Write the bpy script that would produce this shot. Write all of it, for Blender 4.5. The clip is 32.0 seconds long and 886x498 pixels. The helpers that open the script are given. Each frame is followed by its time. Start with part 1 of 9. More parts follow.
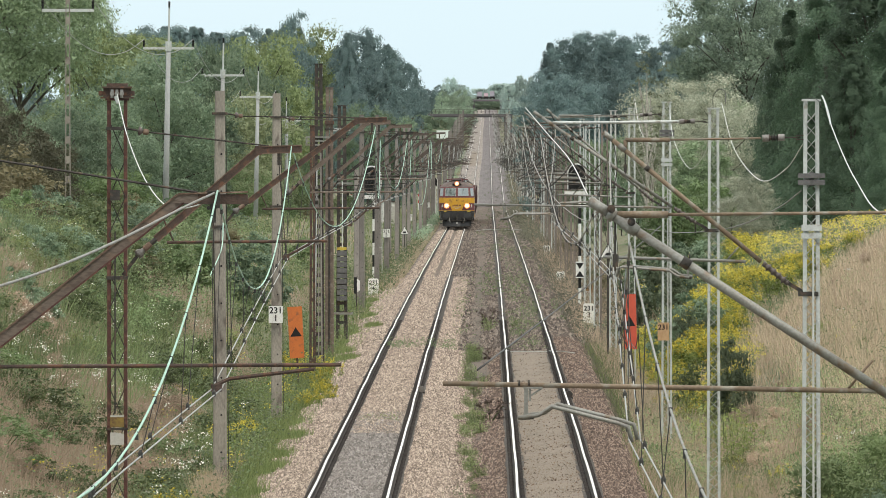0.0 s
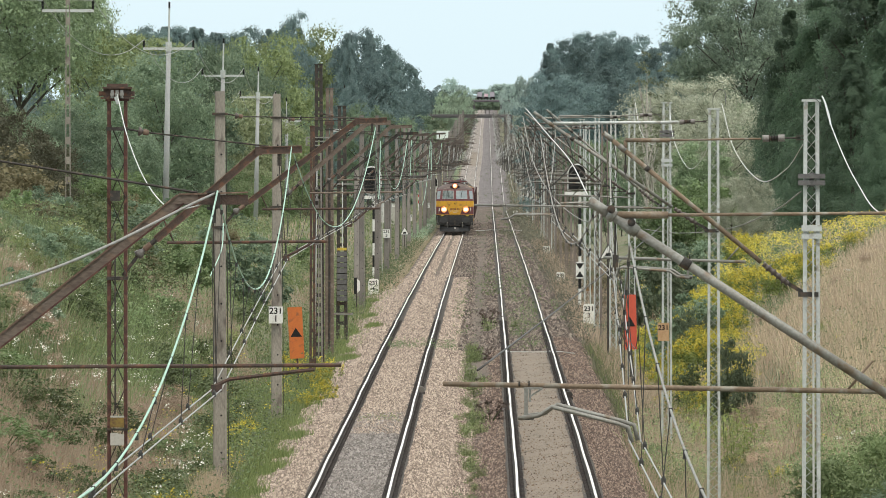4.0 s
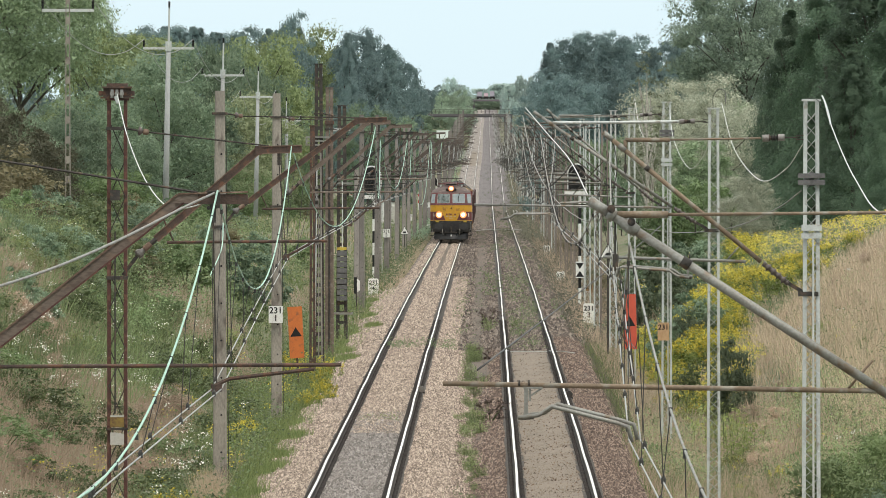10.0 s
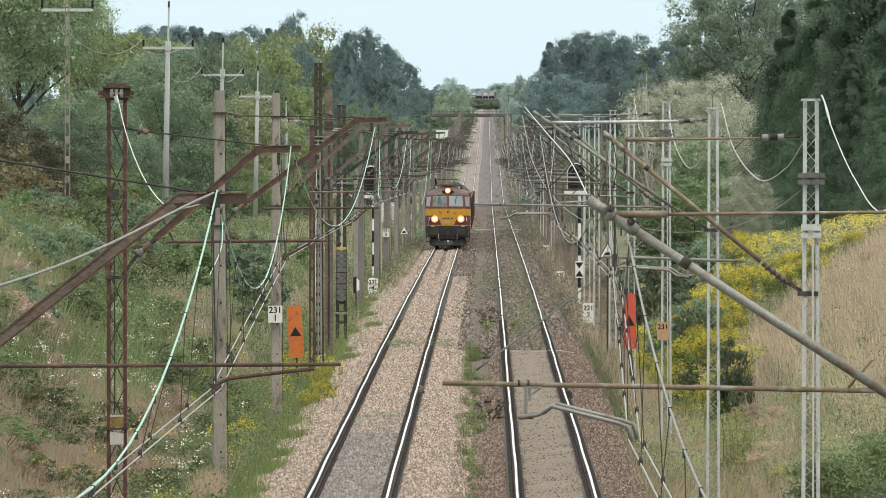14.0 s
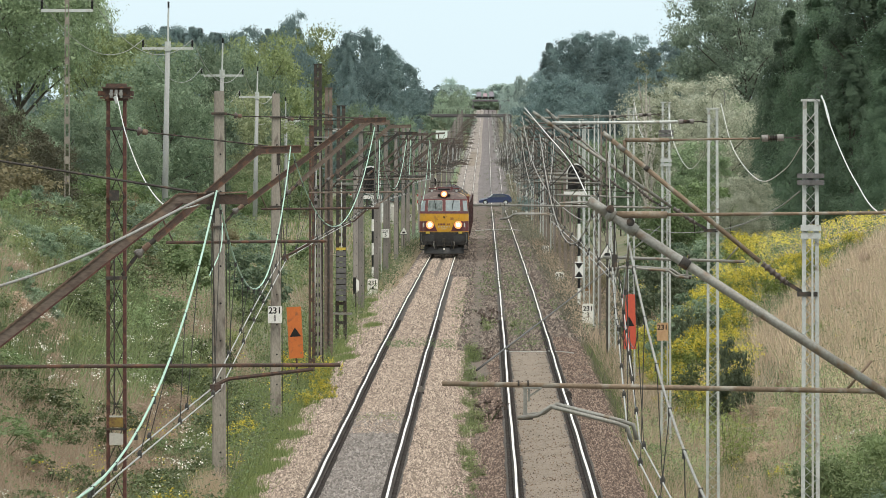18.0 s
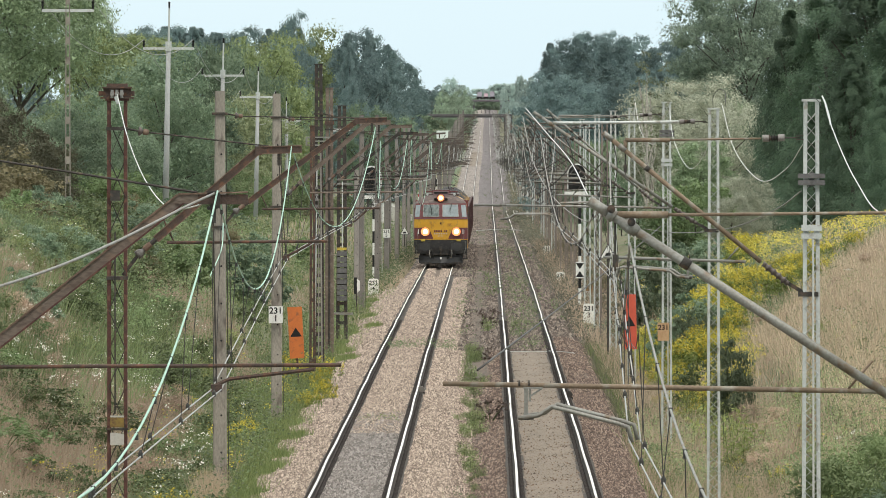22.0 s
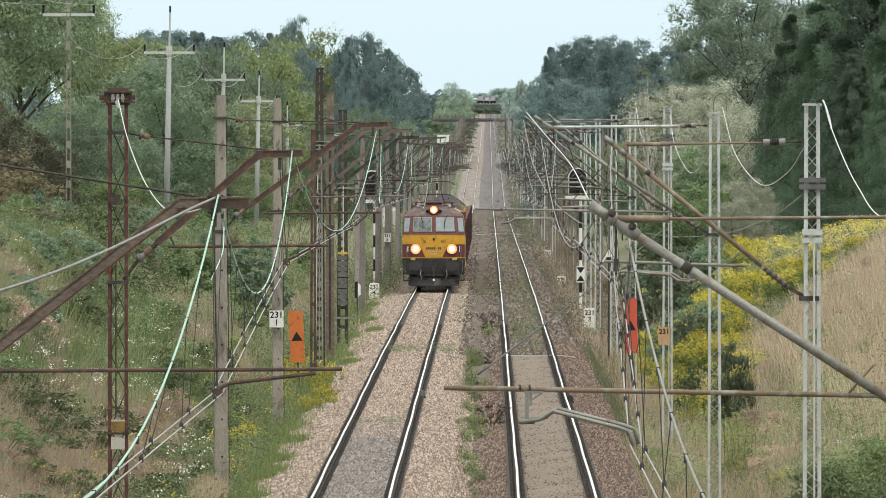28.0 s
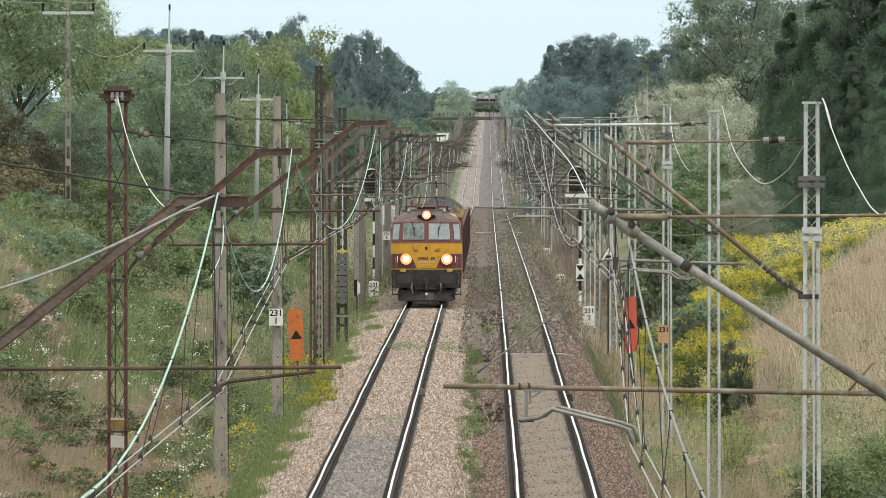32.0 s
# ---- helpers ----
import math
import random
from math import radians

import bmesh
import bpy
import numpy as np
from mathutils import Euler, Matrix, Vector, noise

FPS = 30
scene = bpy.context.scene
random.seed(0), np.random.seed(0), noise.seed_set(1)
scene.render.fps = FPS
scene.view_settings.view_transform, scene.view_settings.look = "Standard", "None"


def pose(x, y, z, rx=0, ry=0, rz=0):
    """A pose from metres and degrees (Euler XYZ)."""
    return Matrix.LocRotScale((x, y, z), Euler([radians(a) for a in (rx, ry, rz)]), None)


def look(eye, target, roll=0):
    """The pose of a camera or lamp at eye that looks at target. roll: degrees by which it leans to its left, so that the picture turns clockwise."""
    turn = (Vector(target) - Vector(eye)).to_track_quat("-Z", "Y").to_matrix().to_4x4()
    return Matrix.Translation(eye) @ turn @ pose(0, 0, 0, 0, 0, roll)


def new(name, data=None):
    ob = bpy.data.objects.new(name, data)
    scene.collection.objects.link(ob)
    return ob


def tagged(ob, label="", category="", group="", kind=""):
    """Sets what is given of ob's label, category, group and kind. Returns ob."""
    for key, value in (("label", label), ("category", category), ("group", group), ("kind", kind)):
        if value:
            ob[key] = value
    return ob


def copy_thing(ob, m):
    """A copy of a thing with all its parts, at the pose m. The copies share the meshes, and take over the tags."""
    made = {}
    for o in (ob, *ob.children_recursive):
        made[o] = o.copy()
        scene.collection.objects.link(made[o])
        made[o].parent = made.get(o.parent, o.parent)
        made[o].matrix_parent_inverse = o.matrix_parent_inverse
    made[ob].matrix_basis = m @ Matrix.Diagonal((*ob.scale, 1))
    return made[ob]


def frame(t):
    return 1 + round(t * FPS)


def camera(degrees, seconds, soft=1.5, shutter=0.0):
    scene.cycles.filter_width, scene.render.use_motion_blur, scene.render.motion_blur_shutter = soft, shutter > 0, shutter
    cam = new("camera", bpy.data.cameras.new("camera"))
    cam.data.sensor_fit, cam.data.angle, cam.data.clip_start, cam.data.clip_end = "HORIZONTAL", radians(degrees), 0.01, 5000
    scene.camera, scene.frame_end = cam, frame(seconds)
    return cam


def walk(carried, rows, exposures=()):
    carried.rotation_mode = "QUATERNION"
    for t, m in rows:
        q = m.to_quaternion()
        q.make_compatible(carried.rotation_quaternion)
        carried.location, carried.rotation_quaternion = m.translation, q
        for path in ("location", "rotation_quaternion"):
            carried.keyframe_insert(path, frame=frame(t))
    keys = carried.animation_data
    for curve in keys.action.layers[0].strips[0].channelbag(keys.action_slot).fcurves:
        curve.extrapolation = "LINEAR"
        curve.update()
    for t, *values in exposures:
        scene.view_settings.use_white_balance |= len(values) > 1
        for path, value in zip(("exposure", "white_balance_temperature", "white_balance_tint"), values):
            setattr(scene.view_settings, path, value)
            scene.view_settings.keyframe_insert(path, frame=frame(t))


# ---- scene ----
# A long straight double-track railway in a shallow dip. x across, y along the line away
# from the camera, z up; the camera stands 7.5 m above the rails.
F = 24000.0            # focal length in units of the picture's width of 1568
cam = camera(3.7420, 32.0, soft=0.55)
EYE = Vector((0.0, 0.0, 7.5))
VPX, HOR = 863.0, 190.0


def aim(dx, dy):
    return look(EYE, EYE + Vector((-(VPX - 784 + dx), F, -(441 - HOR - dy))))


SWAY = [(0, 0, 0), (2.5, 0, 0), (3, 1.2, 0), (3.5, .3, .9), (5.5, 0, .1), (6, 1.4, .2), (6.5, -.6, 0), (7, 1.2, .8),
        (7.5, .8, .2), (8, 0, .1), (9, 0, 0), (11, 0, 0), (11.5, 0, -.4), (12, 0, .4), (13, 0, 0), (14, -.8, -.6),
        (14.5, 0, 0), (16.5, 0, -.8), (17, 0, 0), (17.5, .8, 0), (18, -1.4, .3), (18.5, 1.4, 1.1), (19, -1.5, -.1),
        (19.5, 0, .5), (20, 0, 0), (20.5, 0, 0), (21, 1.5, 1.3), (21.5, -1, 0), (22, 0, .4), (22.5, 0, -.2),
        (23, -1.4, .3), (23.5, .1, 1.8), (24, -1.5, 4.6), (24.5, 0, .7), (25, -1.5, 2.1), (25.5, -1.5, 1.7),
        (27.5, .9, 9.4), (28, 1.4, 7.8), (28.5, -1.5, 7.7), (29, 1.6, 12.2), (29.5, -1.3, 11.1), (30, -1.6, 6.5),
        (30.5, -.8, 1.6), (31, -1.5, 7.5), (31.5, -.5, 7.9), (32, .5, 4.6)]
walk(cam, [(t, aim(dx, dy)) for t, dx, dy in SWAY], exposures=[(0, 0.0), (32, 0.0)])

# ---- world and sun: hazy bright overcast ----
world = bpy.data.worlds.new("hazy_sky")
scene.world = world
world.use_nodes = True
wn, wl = world.node_tree.nodes, world.node_tree.links
sky = wn.new("ShaderNodeTexSky")
sky.sky_type = "NISHITA"
sky.sun_disc = False
sky.sun_elevation, sky.sun_rotation = radians(58), radians(150)
sky.air_density, sky.dust_density, sky.ozone_density = 1.0, 0.6, 2.2
veil = wn.new("ShaderNodeMix")      # thin high cloud spreads the blue evenly
veil.data_type = "RGBA"
veil.inputs[0].default_value = 0.8
veil.inputs[7].default_value = (5.2, 6.55, 7.3, 1)
wl.new(sky.outputs[0], veil.inputs[6])
# a cloud deck is brighter overhead than at the horizon
way, upward, lift, deck = wn.new("ShaderNodeTexCoord"), wn.new("ShaderNodeSeparateXYZ"), wn.new("ShaderNodeMapRange"), wn.new("ShaderNodeVectorMath")
wl.new(way.outputs["Generated"], upward.inputs[0]), wl.new(upward.outputs[2], lift.inputs[0])
lift.inputs[1].default_value, lift.inputs[2].default_value, lift.inputs[3].default_value, lift.inputs[4].default_value = 0.02, 1.0, 1.0, 1.9
grey = wn.new("ShaderNodeMix")      # and greyer there, where the blue of the haze ends
grey.data_type = "RGBA"
grey.inputs[7].default_value = (5.85, 6.0, 5.75, 1)
spread_up = wn.new("ShaderNodeMapRange")
spread_up.inputs[1].default_value, spread_up.inputs[2].default_value = 0.03, 0.35
wl.new(upward.outputs[2], spread_up.inputs[0]), wl.new(spread_up.outputs[0], grey.inputs[0]), wl.new(veil.outputs[2], grey.inputs[6])
deck.operation = "SCALE"
wl.new(grey.outputs[2], deck.inputs[0]), wl.new(lift.outputs[0], deck.inputs["Scale"])
wl.new(deck.outputs[0], wn["Background"].inputs[0])
wn["Background"].inputs[1].default_value = 0.15
sun = new("sun", bpy.data.lights.new("sun", "SUN"))
sun.data.energy, sun.data.angle, sun.data.color = 1.4, radians(16), (1.0, 0.9, 0.77)
sun.rotation_euler = Euler((radians(32), 0, radians(30)))

# ---- materials ----


def material(name, base, alt=None, rough=0.8, metal=0.0, scale=4.0, fine=40.0, bump=0.3, spread=0.5, dirt=None, dirt_amount=0.5, coord="Object", stretch=(1, 1, 1), per_piece=0.0):
    m = bpy.data.materials.new(name)
    m.use_nodes = True
    n, l = m.node_tree.nodes, m.node_tree.links
    b = n["Principled BSDF"]
    b.inputs["Roughness"].default_value, b.inputs["Metallic"].default_value = rough, metal
    tc = n.new("ShaderNodeTexCoord")
    mp = n.new("ShaderNodeMapping")
    mp.inputs["Scale"].default_value = stretch
    l.new(tc.outputs[coord], mp.inputs[0])
    big, small = n.new("ShaderNodeTexNoise"), n.new("ShaderNodeTexNoise")
    for t, s in ((big, scale), (small, fine)):
        t.inputs["Scale"].default_value, t.inputs["Detail"].default_value = s, 5
        l.new(mp.outputs[0], t.inputs["Vector"])
    add = n.new("ShaderNodeMath")
    add.operation = "ADD"
    l.new(big.outputs[0], add.inputs[0]), l.new(small.outputs[0], add.inputs[1])
    ramp = n.new("ShaderNodeMapRange")
    ramp.inputs[1].default_value, ramp.inputs[2].default_value = 1 - spread * 0.5, 1 + spread * 0.5
    l.new(add.outputs[0], ramp.inputs[0])
    mix = n.new("ShaderNodeMix")
    mix.data_type = "RGBA"
    mix.inputs[6].default_value, mix.inputs[7].default_value = (*base, 1), (*(alt or [c * 0.6 for c in base]), 1)
    l.new(ramp.outputs[0], mix.inputs[0])
    out = mix.outputs[2]
    if dirt:
        dn = n.new("ShaderNodeTexNoise")
        dn.inputs["Scale"].default_value, dn.inputs["Detail"].default_value = scale * 1.7, 7
        l.new(mp.outputs[0], dn.inputs["Vector"])
        dr = n.new("ShaderNodeMapRange")
        dr.inputs[1].default_value, dr.inputs[2].default_value = 0.62 - dirt_amount * 0.25, 0.72 - dirt_amount * 0.2
        l.new(dn.outputs[0], dr.inputs[0])
        m2 = n.new("ShaderNodeMix")
        m2.data_type = "RGBA"
        m2.inputs[7].default_value = (*dirt, 1)
        l.new(dr.outputs[0], m2.inputs[0]), l.new(out, m2.inputs[6])
        out = m2.outputs[2]
    if per_piece:
        oi = n.new("ShaderNodeObjectInfo")
        hs = n.new("ShaderNodeHueSaturation")
        mr = n.new("ShaderNodeMapRange")
        mr.inputs[3].default_value, mr.inputs[4].default_value = 1 - per_piece, 1 + per_piece
        l.new(oi.outputs["Random"], mr.inputs[0]), l.new(mr.outputs[0], hs.inputs["Value"]), l.new(out, hs.inputs["Color"])
        out = hs.outputs[0]
    l.new(out, b.inputs["Base Color"])
    if bump:
        bp = n.new("ShaderNodeBump")
        bp.inputs["Strength"].default_value, bp.inputs["Distance"].default_value = bump, 0.02
        l.new(small.outputs[0], bp.inputs["Height"]), l.new(bp.outputs[0], b.inputs["Normal"])
    return m


def leafy(name, base, alt, through_light=0.35, rough=0.6, tree_spread=0.28):
    """Foliage: each leaf differs, each plant differs, light comes through."""
    m = bpy.data.materials.new(name)
    m.use_nodes = True
    n, l = m.node_tree.nodes, m.node_tree.links
    b = n["Principled BSDF"]
    b.inputs["Roughness"].default_value = rough
    b.inputs["Specular IOR Level"].default_value = 0.3
    geo, tc, no = n.new("ShaderNodeNewGeometry"), n.new("ShaderNodeTexCoord"), n.new("ShaderNodeTexNoise")
    no.inputs["Scale"].default_value = 0.7
    l.new(tc.outputs["Object"], no.inputs["Vector"])
    a = n.new("ShaderNodeMath")
    a.operation = "MULTIPLY_ADD"
    a.inputs[1].default_value = 0.7
    l.new(geo.outputs["Random Per Island"], a.inputs[0])
    sc = n.new("ShaderNodeMapRange")
    sc.inputs[1].default_value, sc.inputs[2].default_value, sc.inputs[4].default_value = 0.3, 0.7, 0.4
    l.new(no.outputs[0], sc.inputs[0]), l.new(sc.outputs[0], a.inputs[2])
    mix = n.new("ShaderNodeMix")
    mix.data_type = "RGBA"
    mix.inputs[6].default_value, mix.inputs[7].default_value = (*base, 1), (*alt, 1)
    l.new(a.outputs[0], mix.inputs[0])
    oi, hs, mr = n.new("ShaderNodeObjectInfo"), n.new("ShaderNodeHueSaturation"), n.new("ShaderNodeMapRange")
    mr.inputs[3].default_value, mr.inputs[4].default_value = 1 - tree_spread, 1 + tree_spread
    l.new(oi.outputs["Random"], mr.inputs[0]), l.new(mr.outputs[0], hs.inputs["Value"]), l.new(mix.outputs[2], hs.inputs["Color"])
    l.new(hs.outputs[0], b.inputs["Base Color"])
    tr, ms = n.new("ShaderNodeBsdfTranslucent"), n.new("ShaderNodeMixShader")
    l.new(hs.outputs[0], tr.inputs[0])
    ms.inputs[0].default_value = through_light
    l.new(b.outputs[0], ms.inputs[1]), l.new(tr.outputs[0], ms.inputs[2])
    l.new(ms.outputs[0], n["Material Output"].inputs["Surface"])
    return m


def glowing(name, colour, strength):
    m = bpy.data.materials.new(name)
    m.use_nodes = True
    b = m.node_tree.nodes["Principled BSDF"]
    b.inputs["Base Color"].default_value = (*colour, 1)
    b.inputs["Emission Color"].default_value = (*colour, 1)
    b.inputs["Emission Strength"].default_value = strength
    return m


RUST = material("rusty_steel", (0.12, 0.078, 0.062), (0.055, 0.042, 0.037), 0.85, 0.2, 6, 60, 0.4, dirt=(0.165, 0.085, 0.055), dirt_amount=0.4)
DARK_STEEL = material("dark_weathered_steel", (0.07, 0.062, 0.055), (0.035, 0.032, 0.03), 0.75, 0.3, 6, 60, 0.3, dirt=(0.12, 0.085, 0.065), dirt_amount=0.35)
ZINC = material("galvanised_steel", (0.6, 0.62, 0.61), (0.44, 0.46, 0.45), 0.5, 0.25, 5, 50, 0.15, dirt=(0.35, 0.33, 0.29), dirt_amount=0.15)
OLD_ZINC = material("weathered_galvanised_tube", (0.3, 0.3, 0.28), (0.2, 0.19, 0.17), 0.55, 0.4, 4, 50, 0.2, dirt=(0.2, 0.155, 0.115), dirt_amount=0.3)
RUST_TUBE = material("rust_stained_tube", (0.27, 0.2, 0.14), (0.17, 0.125, 0.09), 0.7, 0.3, 4, 50, 0.25, dirt=(0.3, 0.28, 0.24), dirt_amount=0.4)
CONCRETE = material("mast_concrete", (0.33, 0.3, 0.26), (0.2, 0.18, 0.155), 0.9, 0, 3, 40, 0.5, dirt=(0.13, 0.11, 0.095), dirt_amount=0.3, stretch=(1, 1, 0.35), per_piece=0.12)
# concrete of the masts down the line, lightened to suggest haze
DARK_CONCRETE = material("dark_mast_concrete", (0.27, 0.245, 0.225), (0.165, 0.15, 0.14), 0.9, 0, 3, 40, 0.5, stretch=(1, 1, 0.35), per_piece=0.2)
PALE_CONCRETE = material("pale_pole_concrete", (0.4, 0.41, 0.41), (0.3, 0.31, 0.31), 0.85, 0, 2, 30, 0.3, stretch=(1, 1, 0.3))
GREY_BLOCK = material("weight_block_concrete", (0.16, 0.155, 0.155), (0.09, 0.088, 0.088), 0.9, 0, 5, 40, 0.4)
CERAMIC = material("brown_glazed_ceramic", (0.07, 0.05, 0.044), (0.12, 0.1, 0.09), 0.3, 0, 10, 40, 0.0)
PALE_CERAMIC = material("pale_glazed_ceramic", (0.6, 0.58, 0.54), (0.4, 0.38, 0.34), 0.35, 0, 10, 40, 0.0)
PATINA = material("green_copper_patina", (0.4, 0.6, 0.5), (0.28, 0.46, 0.37), 0.6, 0.1, 3, 60, 0.1)
COPPER = material("grey_contact_wire", (0.36, 0.36, 0.34), (0.25, 0.25, 0.235), 0.5, 0.2, 3, 60, 0.0)
CABLE = material("dark_wire", (0.06, 0.055, 0.05), (0.03, 0.03, 0.03), 0.6, 0.2, 3, 60, 0.0)
BRIGHT_WIRE = material("bright_aluminium_cable", (0.66, 0.66, 0.64), (0.45, 0.45, 0.44), 0.4, 0.25, 3, 60, 0.0)
# near-white base adds the sky's gleam to the polished steel
RAIL_TOP = material("polished_rail_head", (0.93, 0.86, 0.79), (0.8, 0.73, 0.66), 0.32, 0.2, 0.8, 9, 0.0, stretch=(6, 0.12, 1))
RAIL_SIDE = material("oily_rusty_rail_side", (0.05, 0.04, 0.036), (0.025, 0.022, 0.021), 0.8, 0.2, 3, 30, 0.2)
WHITE = material("white_sign_enamel", (0.8, 0.8, 0.78), (0.66, 0.65, 0.62), 0.55, 0, 5, 40, 0.0, dirt=(0.45, 0.42, 0.36), dirt_amount=0.1)
BLACK = material("black_sign_paint", (0.01, 0.01, 0.011), (0.016, 0.016, 0.016), 0.9, 0, 8, 40, 0.0)
ORANGE = material("orange_warning_board", (0.6, 0.17, 0.035), (0.5, 0.13, 0.03), 0.6, 0, 4, 30, 0.0, dirt=(0.3, 0.1, 0.04), dirt_amount=0.2)
VERMILION = material("vermilion_warning_board", (0.62, 0.1, 0.055), (0.52, 0.085, 0.05), 0.5, 0, 4, 30, 0.0)
YELLOW_PAINT = material("yellow_painted_metal", (0.6, 0.45, 0.05), (0.42, 0.3, 0.05), 0.6, 0, 6, 40, 0.1)
STONE_WHITE = material("whitewashed_stone", (0.85, 0.84, 0.8), (0.72, 0.7, 0.66), 0.85, 0, 6, 40, 0.4, dirt=(0.35, 0.33, 0.3), dirt_amount=0.05)
BARK = material("tree_bark", (0.09, 0.08, 0.068), (0.05, 0.044, 0.038), 0.95, 0, 3, 20, 0.6, stretch=(1, 1, 0.3))
PALE_BARK = material("pale_birch_bark", (0.55, 0.52, 0.47), (0.25, 0.23, 0.2), 0.9, 0, 3, 20, 0.4)
# mid green with its blue raised a little to suggest haze
LEAF_MID = leafy("mid_green_leaves", (0.108, 0.168, 0.110), (0.260, 0.334, 0.222))
LEAF_YELLOW = leafy("yellow_green_leaves", (0.117, 0.165, 0.078), (0.388, 0.456, 0.218))
LEAF_DARK = leafy("dark_green_leaves", (0.074, 0.106, 0.067), (0.201, 0.235, 0.147))
LEAF_SILVER = leafy("silvery_willow_leaves", (0.135, 0.162, 0.114), (0.493, 0.502, 0.402))
LEAF_FRESH = leafy("fresh_green_leaves", (0.112, 0.176, 0.074), (0.228, 0.299, 0.145))
NEEDLE = leafy("pine_needles", (0.056, 0.100, 0.065), (0.126, 0.187, 0.117), 0.45)
# far needles: distance haze painted in, paler and bluer than NEEDLE
NEEDLE_FAR = leafy("hazed_blue_green_needles", (0.111, 0.166, 0.167), (0.205, 0.281, 0.277), 0.45)
LEAF_OAK = leafy("deep_green_oak_leaves", (0.113, 0.163, 0.099), (0.359, 0.459, 0.272), 0.3)
# far leaves carry the haze in their pale blue-grey base colour
LEAF_FAR = leafy("hazed_wood_leaves", (0.316, 0.405, 0.386), (0.450, 0.542, 0.503), 0.3)
LEAF_POPLAR = leafy("dark_poplar_leaves", (0.077, 0.116, 0.086), (0.315, 0.396, 0.296), 0.3)
LEAF_BIRCH = leafy("olive_birch_leaves", (0.112, 0.136, 0.084), (0.240, 0.264, 0.169), 0.4)
DRY = leafy("dry_straw_grass", (0.47, 0.365, 0.255), (0.7, 0.58, 0.435), 0.3)
PINKDRY = leafy("reddish_dry_grass", (0.33, 0.232, 0.172), (0.54, 0.43, 0.335), 0.3)
GRASS = leafy("green_grass_blades", (0.094, 0.147, 0.049), (0.234, 0.275, 0.114), 0.35)
BROWN_WEED = leafy("dull_brown_green_weeds", (0.062, 0.068, 0.045), (0.175, 0.165, 0.115), 0.3)
WEED = leafy("dark_weed_leaves", (0.048, 0.077, 0.035), (0.161, 0.188, 0.087), 0.3)
REED = leafy("reed_leaves", (0.09, 0.14, 0.05), (0.27, 0.33, 0.17), 0.35)
GOLD = leafy("goldenrod_flowers", (0.4, 0.34, 0.04), (0.66, 0.55, 0.085), 0.3)
UMBEL = leafy("white_umbel_flowers", (0.72, 0.72, 0.66), (0.85, 0.84, 0.8), 0.3)

# ---- mesh helpers ----


